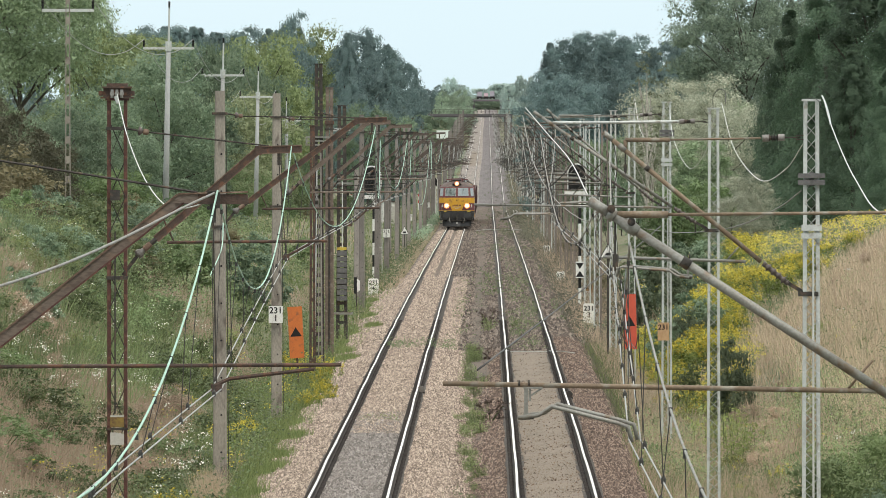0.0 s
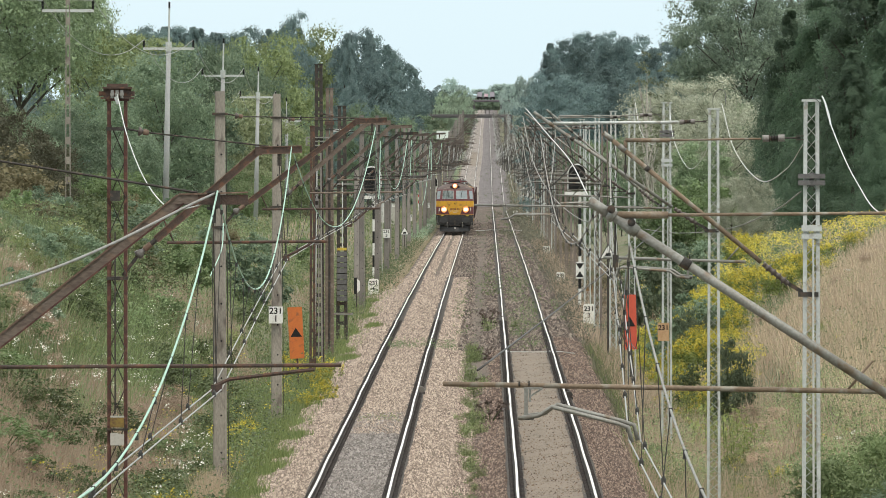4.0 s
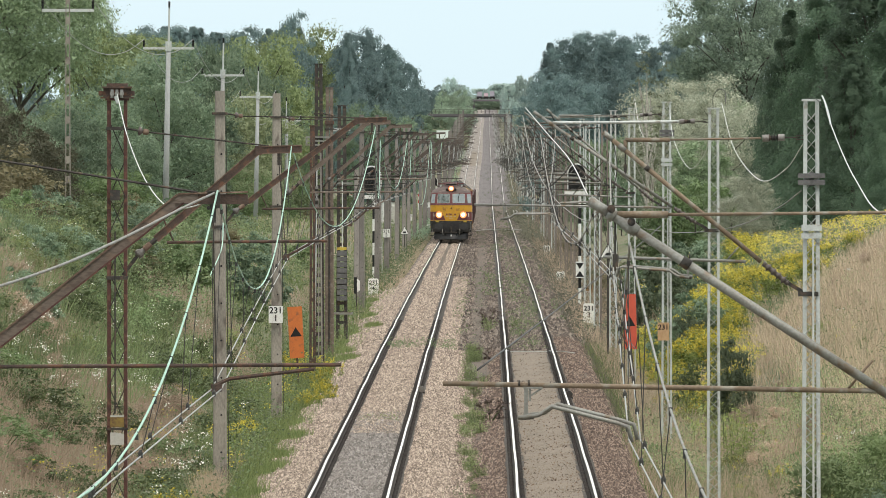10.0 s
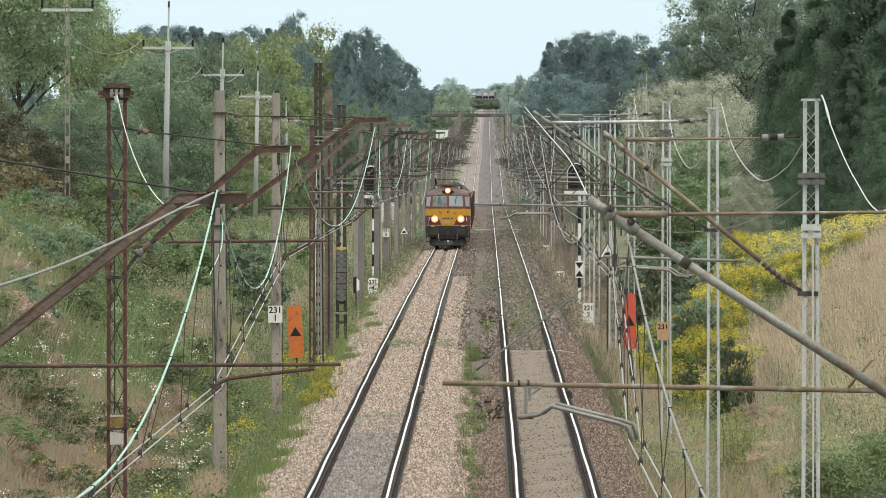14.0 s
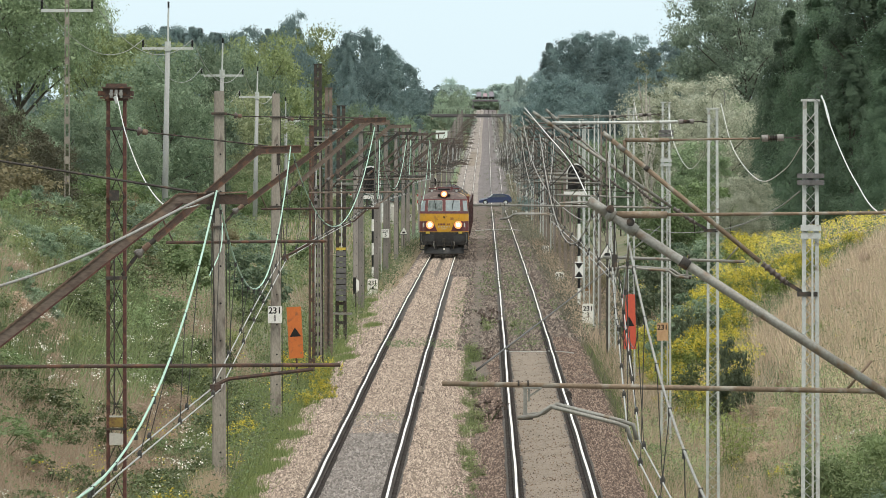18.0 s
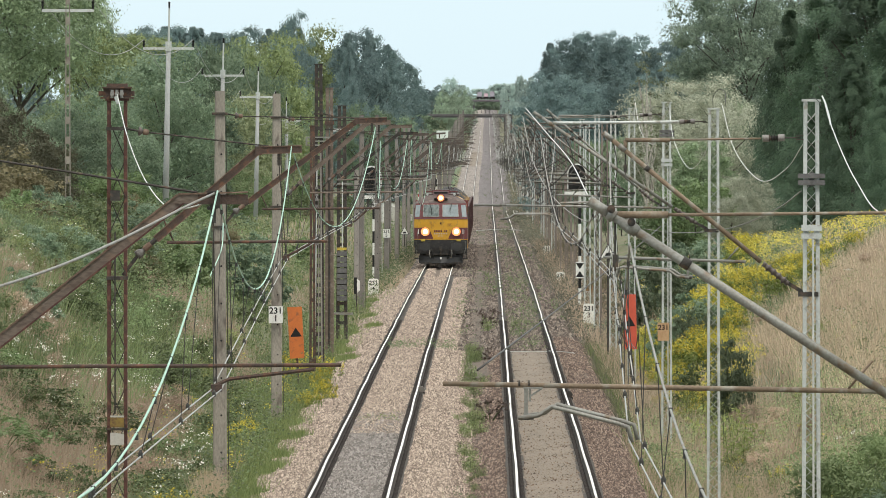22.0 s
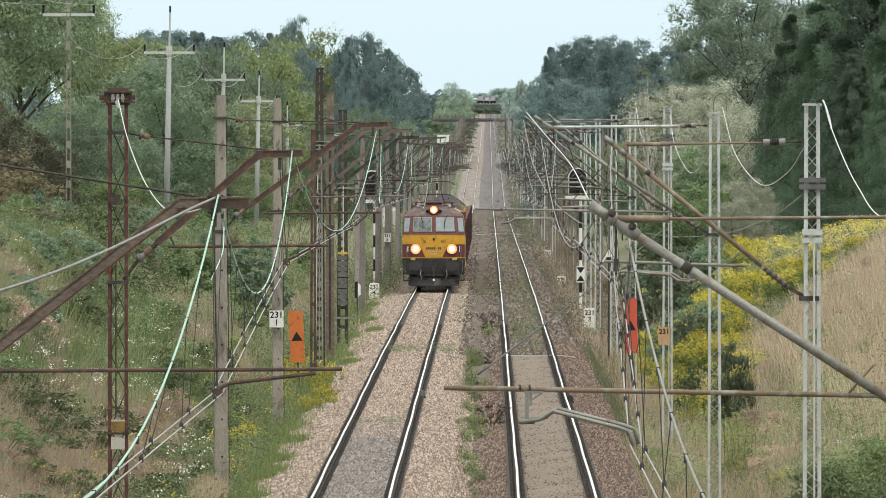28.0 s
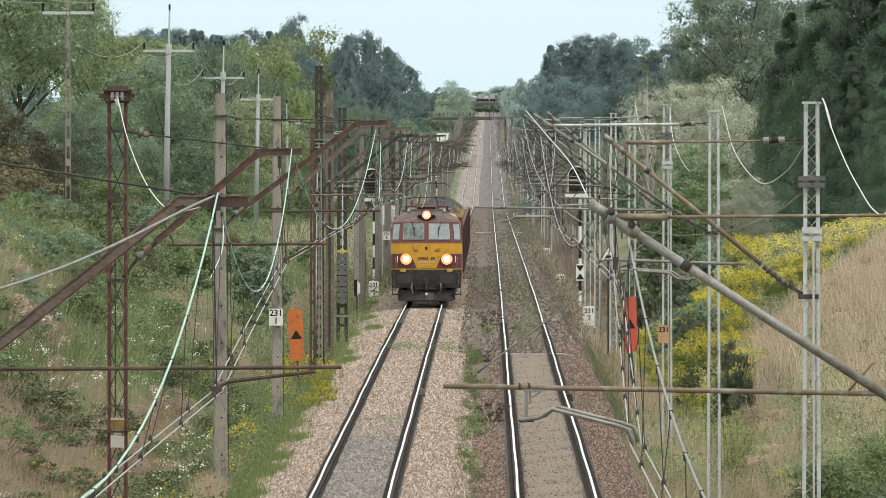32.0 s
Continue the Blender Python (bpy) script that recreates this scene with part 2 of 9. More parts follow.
class Mesh:
    """Collects vertices and faces of one part."""

    def __init__(self):
        self.v, self.f, self.mi = [], [], []

    def add(self, verts, faces, mi=0):
        o = len(self.v)
        self.v += [tuple(p) for p in verts]
        self.f += [tuple(i + o for i in f) for f in faces]
        self.mi += [mi] * len(faces)
        return self

    def box(self, x0, y0, z0, x1, y1, z1, mi=0, m=None):
        vs = [Vector((x, y, z)) for z in (z0, z1) for y in (y0, y1) for x in (x0, x1)]
        if m:
            vs = [m @ v for v in vs]
        return self.add(vs, [(0, 2, 3, 1), (4, 5, 7, 6), (0, 1, 5, 4), (2, 6, 7, 3), (0, 4, 6, 2), (1, 3, 7, 5)], mi)

    def bar(self, p, q, w, h=None, mi=0, up=(0, 0, 1)):
        """A rectangular beam from p to q."""
        p, q, h = Vector(p), Vector(q), h or w
        d = (q - p).normalized()
        s = d.cross(Vector(up))
        s = s.normalized() if s.length > 1e-4 else Vector((1, 0, 0))
        u = s.cross(d)
        vs = [e + s * a * w / 2 + u * b * h / 2 for e in (p, q) for a, b in ((-1, -1), (1, -1), (1, 1), (-1, 1))]
        return self.add(vs, [(0, 1, 2, 3), (7, 6, 5, 4), (0, 4, 5, 1), (1, 5, 6, 2), (2, 6, 7, 3), (3, 7, 4, 0)], mi)

    def tube(self, pts, r, n=6, mi=0, r1=None, caps=True):
        pts = [Vector(p) for p in pts]
        rs = r if isinstance(r, (list, tuple)) else [r + ((r if r1 is None else r1) - r) * i / max(1, len(pts) - 1) for i in range(len(pts))]
        vs, fs = [], []
        for i, p in enumerate(pts):
            d = (pts[min(i + 1, len(pts) - 1)] - pts[max(i - 1, 0)]).normalized()
            s = d.cross(Vector((0, 0, 1)))
            s = s.normalized() if s.length > 1e-3 else Vector((1, 0, 0))
            u = s.cross(d)
            vs += [p + (s * math.cos(a) + u * math.sin(a)) * rs[i] for a in (2 * math.pi * k / n for k in range(n))]
        for i in range(len(pts) - 1):
            fs += [(i * n + k, i * n + (k + 1) % n, (i + 1) * n + (k + 1) % n, (i + 1) * n + k) for k in range(n)]
        if caps:
            fs += [tuple(range(n - 1, -1, -1)), tuple(range((len(pts) - 1) * n, len(pts) * n))]
        return self.add(vs, fs, mi)

    def disc_stack(self, p, q, rings, n=10, mi=0):
        """A turned body along p to q: rings of (share of the way, radius)."""
        p, q = Vector(p), Vector(q)
        return self.tube([p.lerp(q, a) for a, _ in rings], [r for _, r in rings], n, mi)

    def prism(self, poly, y0, y1, mi=0, axis="y"):
        n = len(poly)
        if axis == "y":
            vs = [(x, y, z) for y in (y0, y1) for x, z in poly]
        elif axis == "z":
            vs = [(x, y, z) for z in (y0, y1) for x, y in poly]
        else:
            vs = [(x, y, z) for x in (y0, y1) for y, z in poly]
        fs = [tuple(range(n)), tuple(range(2 * n - 1, n - 1, -1))] + [(i, i + n, (i + 1) % n + n, (i + 1) % n) for i in range(n)]
        return self.add(vs, fs, mi)

    def data(self, name, mats, smooth=False):
        me = bpy.data.meshes.new(name)
        me.from_pydata(self.v, [], self.f)
        for m in (mats if isinstance(mats, (list, tuple)) else [mats]):
            me.materials.append(m)
        if any(self.mi):
            me.polygons.foreach_set("material_index", self.mi)
        if smooth:
            me.polygons.foreach_set("use_smooth", [True] * len(me.polygons))
        me.update()
        return me


def fast_mesh(name, verts, sides, mats, smooth=False):
    """A mesh of equal polygons from an array of corners, no shared vertices."""
    verts = np.asarray(verts, dtype=np.float32).reshape(-1, 3)
    n = len(verts) // sides
    me = bpy.data.meshes.new(name)
    me.vertices.add(len(verts)), me.loops.add(len(verts)), me.polygons.add(n)
    me.vertices.foreach_set("co", verts.ravel())
    me.loops.foreach_set("vertex_index", np.arange(len(verts), dtype=np.int32))
    me.polygons.foreach_set("loop_start", np.arange(n, dtype=np.int32) * sides)
    for m in (mats if isinstance(mats, (list, tuple)) else [mats]):
        me.materials.append(m)
    me.update(calc_edges=True)
    return me


def part(name, mb, mat, parent, label="", smooth=False):
    ob = new(name, mb.data(name, mat, smooth) if isinstance(mb, Mesh) else mb)
    ob.parent = parent
    if label:
        ob["label"] = label
    return ob


def thing(name, label, category, m=None, group="", kind=""):
    ob = tagged(new(name), label, category, group, kind)
    ob.empty_display_size = 0.2
    if m:
        ob.matrix_basis = m
    return ob


def piece_of_setting(name, me, label, category="", kind="structure"):
    return tagged(new(name, me), label, category, kind=kind)


# ---- the lie of the land ----
PROFILE = [(-200, 0.35), (0, 0.35), (125, 0.2), (197, 0.1), (261, 0.0), (366, -0.18), (485, -0.45), (572, -0.7), (643, -0.91), (732, -1.23),
           (803, -1.45), (909, -1.85), (1033, -2.32), (1140, -2.7), (1400, -3.65), (1700, -4.9), (1930, -4.0), (2180, -2.9), (2700, -1.7),
           (3290, -0.6), (3700, 1.4), (4285, 4.4), (4800, 7.2), (6000, 11)]
_d = np.arange(-400, 6001, 10.0)
_z = np.interp(_d, [p[0] for p in PROFILE], [p[1] for p in PROFILE])
_k = np.exp(-0.5 * (np.arange(-12, 13) / 5.0) ** 2)
_zs = np.convolve(np.pad(_z, 12, mode="edge"), _k / _k.sum(), mode="valid")


def railz(y):
    return np.interp(y, _d, _zs)


BANK_L = [(-200, 5.2), (200, 5.0), (330, 4.8), (450, 4.0), (600, 2.9), (720, 2.2), (900, 1.6), (1300, 1.0), (1650, 0.2), (1750, 0.2), (2200, 1.5), (3000, 3.2), (3290, 4.6), (3600, 3.5), (4300, 3), (6000, 3)]
BANK_R = [(-200, 5.4), (200, 5.2), (330, 5.0), (430, 4.4), (560, 2.9), (680, 1.9), (900, 1.4), (1300, 1.0), (1650, 0.2), (1750, 0.2), (2200, 1.2), (3000, 3.0), (3290, 4.6), (3600, 3.5), (4300, 3), (6000, 3)]
LX, RX = -2.68, 1.34      # track centres


def wobble(x, y, f=1.0):
    return (np.sin(x * 0.9 * f + np.sin(y * 0.13 * f) * 2) + np.sin(y * 0.21 * f + x * 0.37 * f) + np.sin(x * 1.7 * f - y * 0.083 * f)) / 3


def landz(x, y):
    """Height of the ground."""
    x, y = np.asarray(x, float), np.asarray(y, float)
    base = railz(y) - 0.42
    out_l, out_r = np.clip((-6.6 - x) / 8.0, 0, 1), np.clip((x - 4.9) / 7.6, 0, 1)
    sm = lambda a: a * a * (3 - 2 * a)
    h = sm(out_l) * np.interp(y, *zip(*BANK_L)) + sm(out_r) * np.interp(y, *zip(*BANK_R))
    ditch = -0.35 * np.exp(-((x + 6.9) / 1.0) ** 2) - 0.3 * np.exp(-((x - 5.2) / 0.9) ** 2)
    rough = 0.12 * wobble(x, y) * np.clip(np.maximum(out_l, out_r) * 3, 0, 1)
    return base + h + ditch + rough


def surf(x, y):
    """Height of what one would step on: the ground, or the ballast where it lies higher."""
    x, y = np.asarray(x, float), np.asarray(y, float)
    off = np.minimum(np.abs(x - LX), np.abs(x - RX))
    return np.maximum(landz(x, y), railz(y) - 0.2 - np.clip((off - 1.5) / 0.7, 0, 1) * 0.4)


def px(xp, yp, dist):
    """A place at that distance on the line of sight through a spot of the picture."""
    return Vector(((xp - VPX) * dist / F, dist, 7.5 - (yp - HOR) * dist / F))


# ---- ground ----
xs = np.concatenate([[-3000, -1200, -500, -200, -100, -60, -40, -28, -20], np.arange(-16, -4.9, 0.5), np.arange(-4.6, 4.0, 0.6), np.arange(4.2, 14.5, 0.5), [16, 20, 28, 40, 60, 100, 200, 500, 1200, 3000]])
ys = np.concatenate([[-1500, -400, -100, 0, 60], np.arange(90, 700, 2.0), np.arange(700, 1400, 10.0), np.arange(1400, 4900, 40.0), [5000, 6000]])
gx, gy = np.meshgrid(xs, ys)
gz = landz(gx, gy)
nx, ny = len(xs), len(ys)
idx = np.arange(nx * ny).reshape(ny, nx)
gm = bpy.data.meshes.new("ground")
gm.from_pydata(np.stack([gx, gy, gz], -1).reshape(-1, 3).tolist(), [], np.stack([idx[:-1, :-1], idx[:-1, 1:], idx[1:, 1:], idx[1:, :-1]], -1).reshape(-1, 4).tolist())
gm.polygons.foreach_set("use_smooth", [True] * len(gm.polygons))
SOIL = material("soil_under_grass", (0.19, 0.155, 0.105), (0.11, 0.115, 0.062), 0.95, 0, 0.25, 3, 0.5, dirt=(0.1, 0.13, 0.05), dirt_amount=0.6)
gm.materials.append(SOIL)
piece_of_setting("ground", gm, "grassy ground of a railway cutting with sloping banks", "ground")


def ballast_mat(name, c1, c2, c3, stain=(0.62, 0.62, 0.58), patch=None, gap=0.25):
    """Broken stone: cells of different colour, with a wide stain pattern and a shorter stretch of another stone."""
    m = bpy.data.materials.new(name)
    m.use_nodes = True
    n, l = m.node_tree.nodes, m.node_tree.links
    b = n["Principled BSDF"]
    b.inputs["Roughness"].default_value = 0.9
    tc, mp = n.new("ShaderNodeTexCoord"), n.new("ShaderNodeMapping")
    mp.inputs["Scale"].default_value = (1, 0.5, 1)
    l.new(tc.outputs["Object"], mp.inputs[0])
    vo = n.new("ShaderNodeTexVoronoi")
    vo.inputs["Scale"].default_value = 14
    l.new(mp.outputs[0], vo.inputs["Vector"])
    no = n.new("ShaderNodeTexNoise")
    no.inputs["Scale"].default_value, no.inputs["Detail"].default_value = 0.6, 6
    l.new(mp.outputs[0], no.inputs["Vector"])
    sep = n.new("ShaderNodeSeparateColor")
    l.new(vo.outputs["Color"], sep.inputs[0])
    r = n.new("ShaderNodeValToRGB")
    r.color_ramp.elements[0].color, r.color_ramp.elements[1].color = (*c2, 1), (*c1, 1)
    e = r.color_ramp.elements.new(0.12)
    e.color = (*[v * gap for v in c2], 1)
    e = r.color_ramp.elements.new(0.3)
    e.color = (*[(a + q) / 2 for a, q in zip(c1, c2)], 1)
    l.new(sep.outputs[0], r.inputs[0])
    mx = n.new("ShaderNodeMix")
    mx.data_type = "RGBA"
    mx.inputs[7].default_value = (*c3, 1)
    st = n.new("ShaderNodeMapRange")
    st.inputs[1].default_value, st.inputs[2].default_value, st.inputs[4].default_value = 0.45, 0.7, 0.75
    l.new(no.outputs[0], st.inputs[0]), l.new(st.outputs[0], mx.inputs[0]), l.new(r.outputs[0], mx.inputs[6])
    out = mx.outputs[2]
    m2, n2, s2, x2 = n.new("ShaderNodeMapping"), n.new("ShaderNodeTexNoise"), n.new("ShaderNodeMapRange"), n.new("ShaderNodeMix")
    m2.inputs["Scale"].default_value = (1.1, 0.035, 1)
    n2.inputs["Scale"].default_value, n2.inputs["Detail"].default_value = 1.0, 4
    s2.inputs[1].default_value, s2.inputs[2].default_value, s2.inputs[4].default_value = 0.42, 0.68, 0.7
    x2.data_type, x2.blend_type = "RGBA", "MULTIPLY"
    x2.inputs[7].default_value = (*stain, 1)
    l.new(tc.outputs["Object"], m2.inputs[0]), l.new(m2.outputs[0], n2.inputs["Vector"]), l.new(n2.outputs[0], s2.inputs[0])
    l.new(s2.outputs[0], x2.inputs[0]), l.new(out, x2.inputs[6])
    out = x2.outputs[2]
    if patch:
        (y0, y1, soft), colour = patch
        px_ = n.new("ShaderNodeSeparateXYZ")
        l.new(tc.outputs["Object"], px_.inputs[0])
        a = n.new("ShaderNodeMapRange")
        a.inputs[1].default_value, a.inputs[2].default_value = y0 - soft, y0 + soft
        c = n.new("ShaderNodeMapRange")
        c.inputs[1].default_value, c.inputs[2].default_value, c.inputs[3].default_value, c.inputs[4].default_value = y1 - soft, y1 + soft, 1, 0
        mu = n.new("ShaderNodeMath")
        mu.operation = "MULTIPLY"
        l.new(px_.outputs[1], a.inputs[0]), l.new(px_.outputs[1], c.inputs[0]), l.new(a.outputs[0], mu.inputs[0]), l.new(c.outputs[0], mu.inputs[1])
        m3 = n.new("ShaderNodeMix")
        m3.data_type, m3.blend_type = "RGBA", "MULTIPLY"
        m3.inputs[7].default_value = (*colour, 1)
        l.new(mu.outputs[0], m3.inputs[0]), l.new(out, m3.inputs[6])
        out = m3.outputs[2]
    l.new(out, b.inputs["Base Color"])
    bp = n.new("ShaderNodeBump")
    bp.inputs["Strength"].default_value, bp.inputs["Distance"].default_value = 0.7, 0.03
    l.new(vo.outputs["Distance"], bp.inputs["Height"]), l.new(bp.outputs[0], b.inputs["Normal"])
    return m


TAN_BALLAST = ballast_mat("pinkish_tan_granite_ballast", (0.355, 0.275, 0.222), (0.22, 0.165, 0.132), (0.3, 0.235, 0.19))
GREY_BALLAST = ballast_mat("grey_granite_ballast", (0.25, 0.225, 0.21), (0.12, 0.107, 0.1), (0.17, 0.152, 0.14))
BROWN_BALLAST = ballast_mat("oily_brown_ballast", (0.175, 0.128, 0.102), (0.08, 0.06, 0.049), (0.12, 0.09, 0.071), (0.5, 0.55, 0.42))
SMOOTH_BALLAST = ballast_mat("dusty_brown_track_bed", (0.215, 0.173, 0.135), (0.165, 0.132, 0.102), (0.215, 0.175, 0.135), (0.85, 0.85, 0.83), None, 0.75)


def strip(name, edges, y0, y1, mat, label, step=4.0, rise=None):
    """A strip of bed along the line: edges of (x, height under the rail top)."""
    yy = np.arange(y0, y1 + step, step)
    vs = [(x + 0.12 * math.sin(y * 0.31 + x * 5) * wob, y, float(railz(y)) - h + 0.012 * math.sin(y * 0.9 + x * 3)) for y in yy for x, h, wob in edges]
    n = len(edges)
    fs = [(i * n + k, i * n + k + 1, (i + 1) * n + k + 1, (i + 1) * n + k) for i in range(len(yy) - 1) for k in range(n - 1)]
    me = bpy.data.meshes.new(name)
    me.from_pydata(vs, [], fs)
    me.materials.append(mat)
    return piece_of_setting(name, me, label, "ballast")


# left bed, right bed, and the stony strip between
strip("ballast_bed_left", [(LX - 3.0, 0.5, 2.5), (LX - 2.4, 0.39, 1), (LX - 1.7, 0.26, 1), (LX - 0.8, 0.16, 0), (LX, 0.17, 0), (LX + 0.8, 0.16, 0), (LX + 1.7, 0.2, 0.4), (LX + 2.25, 0.4, 1)], -60, 705, TAN_BALLAST, "fresh pinkish tan ballast bed of the busy track")
strip("ballast_bed_left_far", [(LX - 2.3, 0.75, 1), (LX - 1.6, 0.2, 1), (LX - 0.8, 0.16, 0), (LX, 0.17, 0), (LX + 0.8, 0.16, 0), (LX + 1.5, 0.2, 1), (LX + 1.9, 0.5, 1)], 705, 1700, BROWN_BALLAST, "darker old ballast bed far along the track", 20)
strip("ballast_bed_right", [(RX - 2.4, 0.5, 0.4), (RX - 1.5, 0.26, 0.4), (RX - 0.75, 0.17, 0), (RX + 0.75, 0.17, 0), (RX + 1.55, 0.24, 0.3), (RX + 2.15, 0.5, 1)], -60, 1700, BROWN_BALLAST, "brown old ballast bed of the second track", 8)
# far left bed: stone colour paled and greyed for distance haze
FAR_BALLAST = ballast_mat("haze_paled_ballast", (0.33, 0.285, 0.26), (0.2, 0.172, 0.155), (0.26, 0.225, 0.2))
strip("ballast_bed_left_far", [(LX - 2.3, 0.75, 1), (LX - 1.6, 0.2, 1), (LX - 0.8, 0.16, 0), (LX, 0.17, 0), (LX + 0.8, 0.16, 0), (LX + 1.5, 0.2, 1), (LX + 1.9, 0.5, 1)], 1700, 4800, FAR_BALLAST, "ballast bed far along the track, paled and greyed for haze", 20)
# far right bed: the haze's violet tint is put into the stone
HAZED_BALLAST = ballast_mat("haze_tinted_ballast", (0.19, 0.165, 0.165), (0.11, 0.097, 0.098), (0.15, 0.132, 0.133))
strip("ballast_bed_right_far", [(RX - 2.4, 0.5, 0.4), (RX - 1.5, 0.26, 0.4), (RX - 0.75, 0.17, 0), (RX + 0.75, 0.17, 0), (RX + 1.55, 0.24, 0.3), (RX + 2.15, 0.5, 1)], 1704, 4800, HAZED_BALLAST, "old ballast bed far along the second track, greyed with haze", 20)
strip("track_bed_between_rails", [(RX - 0.68, 0.155, 0), (RX, 0.15, 0), (RX + 0.68, 0.155, 0)], -60, 446, SMOOTH_BALLAST, "dusty brown gravel between the rails", 4)
strip("grey_ballast_patch", [(LX - 0.66, 0.148, 0), (LX, 0.142, 0), (LX + 0.66, 0.148, 0)], -60, 336, GREY_BALLAST, "grey stones between the rails", 4)
for sx in (-0.42, 0.42):
    strip("pale_ballast_strip", [(LX + sx - 0.2, 0.154, 0.3), (LX + sx, 0.146, 0), (LX + sx + 0.2, 0.154, 0.3)], 705, 1300, TAN_BALLAST, "pale strip of stones along a rail", 4)
strip("pale_ballast_shoulder", [(LX - 1.5, 0.19, 1), (LX - 0.9, 0.146, 0)], 705, 1400, TAN_BALLAST, "pale ballast shoulder", 4)
strip("stony_strip_between_tracks", [(LX + 1.3, 0.21, 1), (-0.67, 0.25, 0), (RX - 1.3, 0.21, 1)], 400, 1700, BROWN_BALLAST, "brown stones between the two tracks", 8)
strip("stony_strip_far", [(LX + 1.3, 0.21, 1), (-0.67, 0.25, 0), (RX - 1.3, 0.21, 1)], 1704, 4800, HAZED_BALLAST, "old stones between the far tracks, greyed with haze", 20)
strip("tan_ballast_far", [(LX - 1.5, 0.19, 0.3), (LX, 0.146, 0), (LX + 1.4, 0.19, 0.3)], 2350, 2800, SMOOTH_BALLAST, "tan ballast far along the track", 10)

# dark strips paint the shadow beside each rail together with oil and fastenings
RAIL_DARK = ballast_mat("grime_and_shade_by_rail", (0.085, 0.07, 0.06), (0.045, 0.038, 0.034), (0.06, 0.05, 0.045))
for c in (LX, RX):
    for s in (-0.752, 0.752):
        strip("oily_rail_strip", [(c + s - 0.19, 0.148, 0.15), (c + s, 0.123, 0), (c + s + 0.19, 0.148, 0.15)], -60, 1500, RAIL_DARK, "dark strip along a rail: oily stones and rail shadow", 2)


def solids(name, pos, tris, mats, scale, rng, label, category, yaw=True):
    """Many small closed bodies in one mesh: pos (n,3), a template body of corners and triangles, sizes (n,3)."""
    corners, faces = tris
    n, k = len(pos), len(corners)
    c = np.asarray(corners, float)[None] * (1 + rng.uniform(-0.3, 0.3, (n, k, 3)) * (1 if yaw else 0)) * scale[:, None, :]
    if yaw:
        a = rng.uniform(0, 6.283, n)
        x = c[..., 0] * np.cos(a)[:, None] - c[..., 1] * np.sin(a)[:, None]
        y = c[..., 0] * np.sin(a)[:, None] + c[..., 1] * np.cos(a)[:, None]
        c = np.stack([x, y, c[..., 2]], -1)
    v = (c + pos[:, None]).astype(np.float32)
    f = (np.asarray(faces)[None] + (np.arange(n) * k)[:, None, None]).reshape(-1, 3).astype(np.int32)
    me = bpy.data.meshes.new(name)
    me.vertices.add(n * k), me.loops.add(len(f) * 3), me.polygons.add(len(f))
    me.vertices.foreach_set("co", v.ravel()), me.loops.foreach_set("vertex_index", f.ravel())
    me.polygons.foreach_set("loop_start", np.arange(len(f), dtype=np.int32) * 3)
    me.materials.append(mats)
    me.update(calc_edges=True)
    return tagged(new(name, me), label, category, kind="stuff")


STONE = ([(-1, -0.9, 0), (1, -0.8, 0), (0.7, 1, 0), (-0.8, 0.9, 0), (0.1, -0.25, 1.1)], [(0, 1, 4), (1, 2, 4), (2, 3, 4), (3, 0, 4)])
BLOCK = ([(-1, -1, 0), (1, -1, 0), (1, 1, 0), (-1, 1, 0), (-1, -1, 1), (1, -1, 1), (1, 1, 1), (-1, 1, 1)], [(0, 1, 5), (0, 5, 4), (1, 2, 6), (1, 6, 5), (2, 3, 7), (2, 7, 6), (3, 0, 4), (3, 4, 7), (4, 5, 6), (4, 6, 7)])


def stone_mat(name, c1, c2, c3):
    m = bpy.data.materials.new(name)
    m.use_nodes = True
    n, l = m.node_tree.nodes, m.node_tree.links
    b = n["Principled BSDF"]
    b.inputs["Roughness"].default_value = 0.9
    g, r = n.new("ShaderNodeNewGeometry"), n.new("ShaderNodeValToRGB")
    r.color_ramp.elements[0].color, r.color_ramp.elements[1].color = (*c1, 1), (*c3, 1)
    r.color_ramp.elements.new(0.55).color = (*c2, 1)
    l.new(g.outputs["Random Per Island"], r.inputs[0]), l.new(r.outputs[0], b.inputs["Base Color"])
    return m


BED = [(LX - 3.0, 0.43), (LX - 2.4, 0.39), (LX - 1.7, 0.26), (LX - 0.8, 0.16), (LX + 0.8, 0.16), (LX + 1.7, 0.2), (-0.4, 0.33), (RX - 1.5, 0.26), (RX - 0.75, 0.165), (RX + 0.75, 0.165), (RX + 1.55, 0.24), (RX + 1.95, 0.41), (RX + 2.8, 0.43)]


def loose_stones(name, n, x0, x1, y0, y1, size, mat, label, seed, sink=0.0, keep=None, flat=1.1):
    rng = np.random.default_rng(seed)
    x, u = rng.uniform(x0, x1, n), rng.uniform(0, 1, n)
    y = 1 / np.sqrt(1 / y0 ** 2 + u * (1 / y1 ** 2 - 1 / y0 ** 2))
    if keep is not None:
        k = keep(x, y)
        x, y = x[k], y[k]
        n = len(x)
    z = railz(y) - np.interp(x, *zip(*BED)) - sink
    sc = size * rng.uniform(0.5, 1.4, (n, 1)) * rng.uniform(0.7, 1.3, (n, 3)) * np.array([1, 1, flat])
    return solids(name, np.stack([x, y, z], -1), STONE, mat, sc, rng, label, "stones")


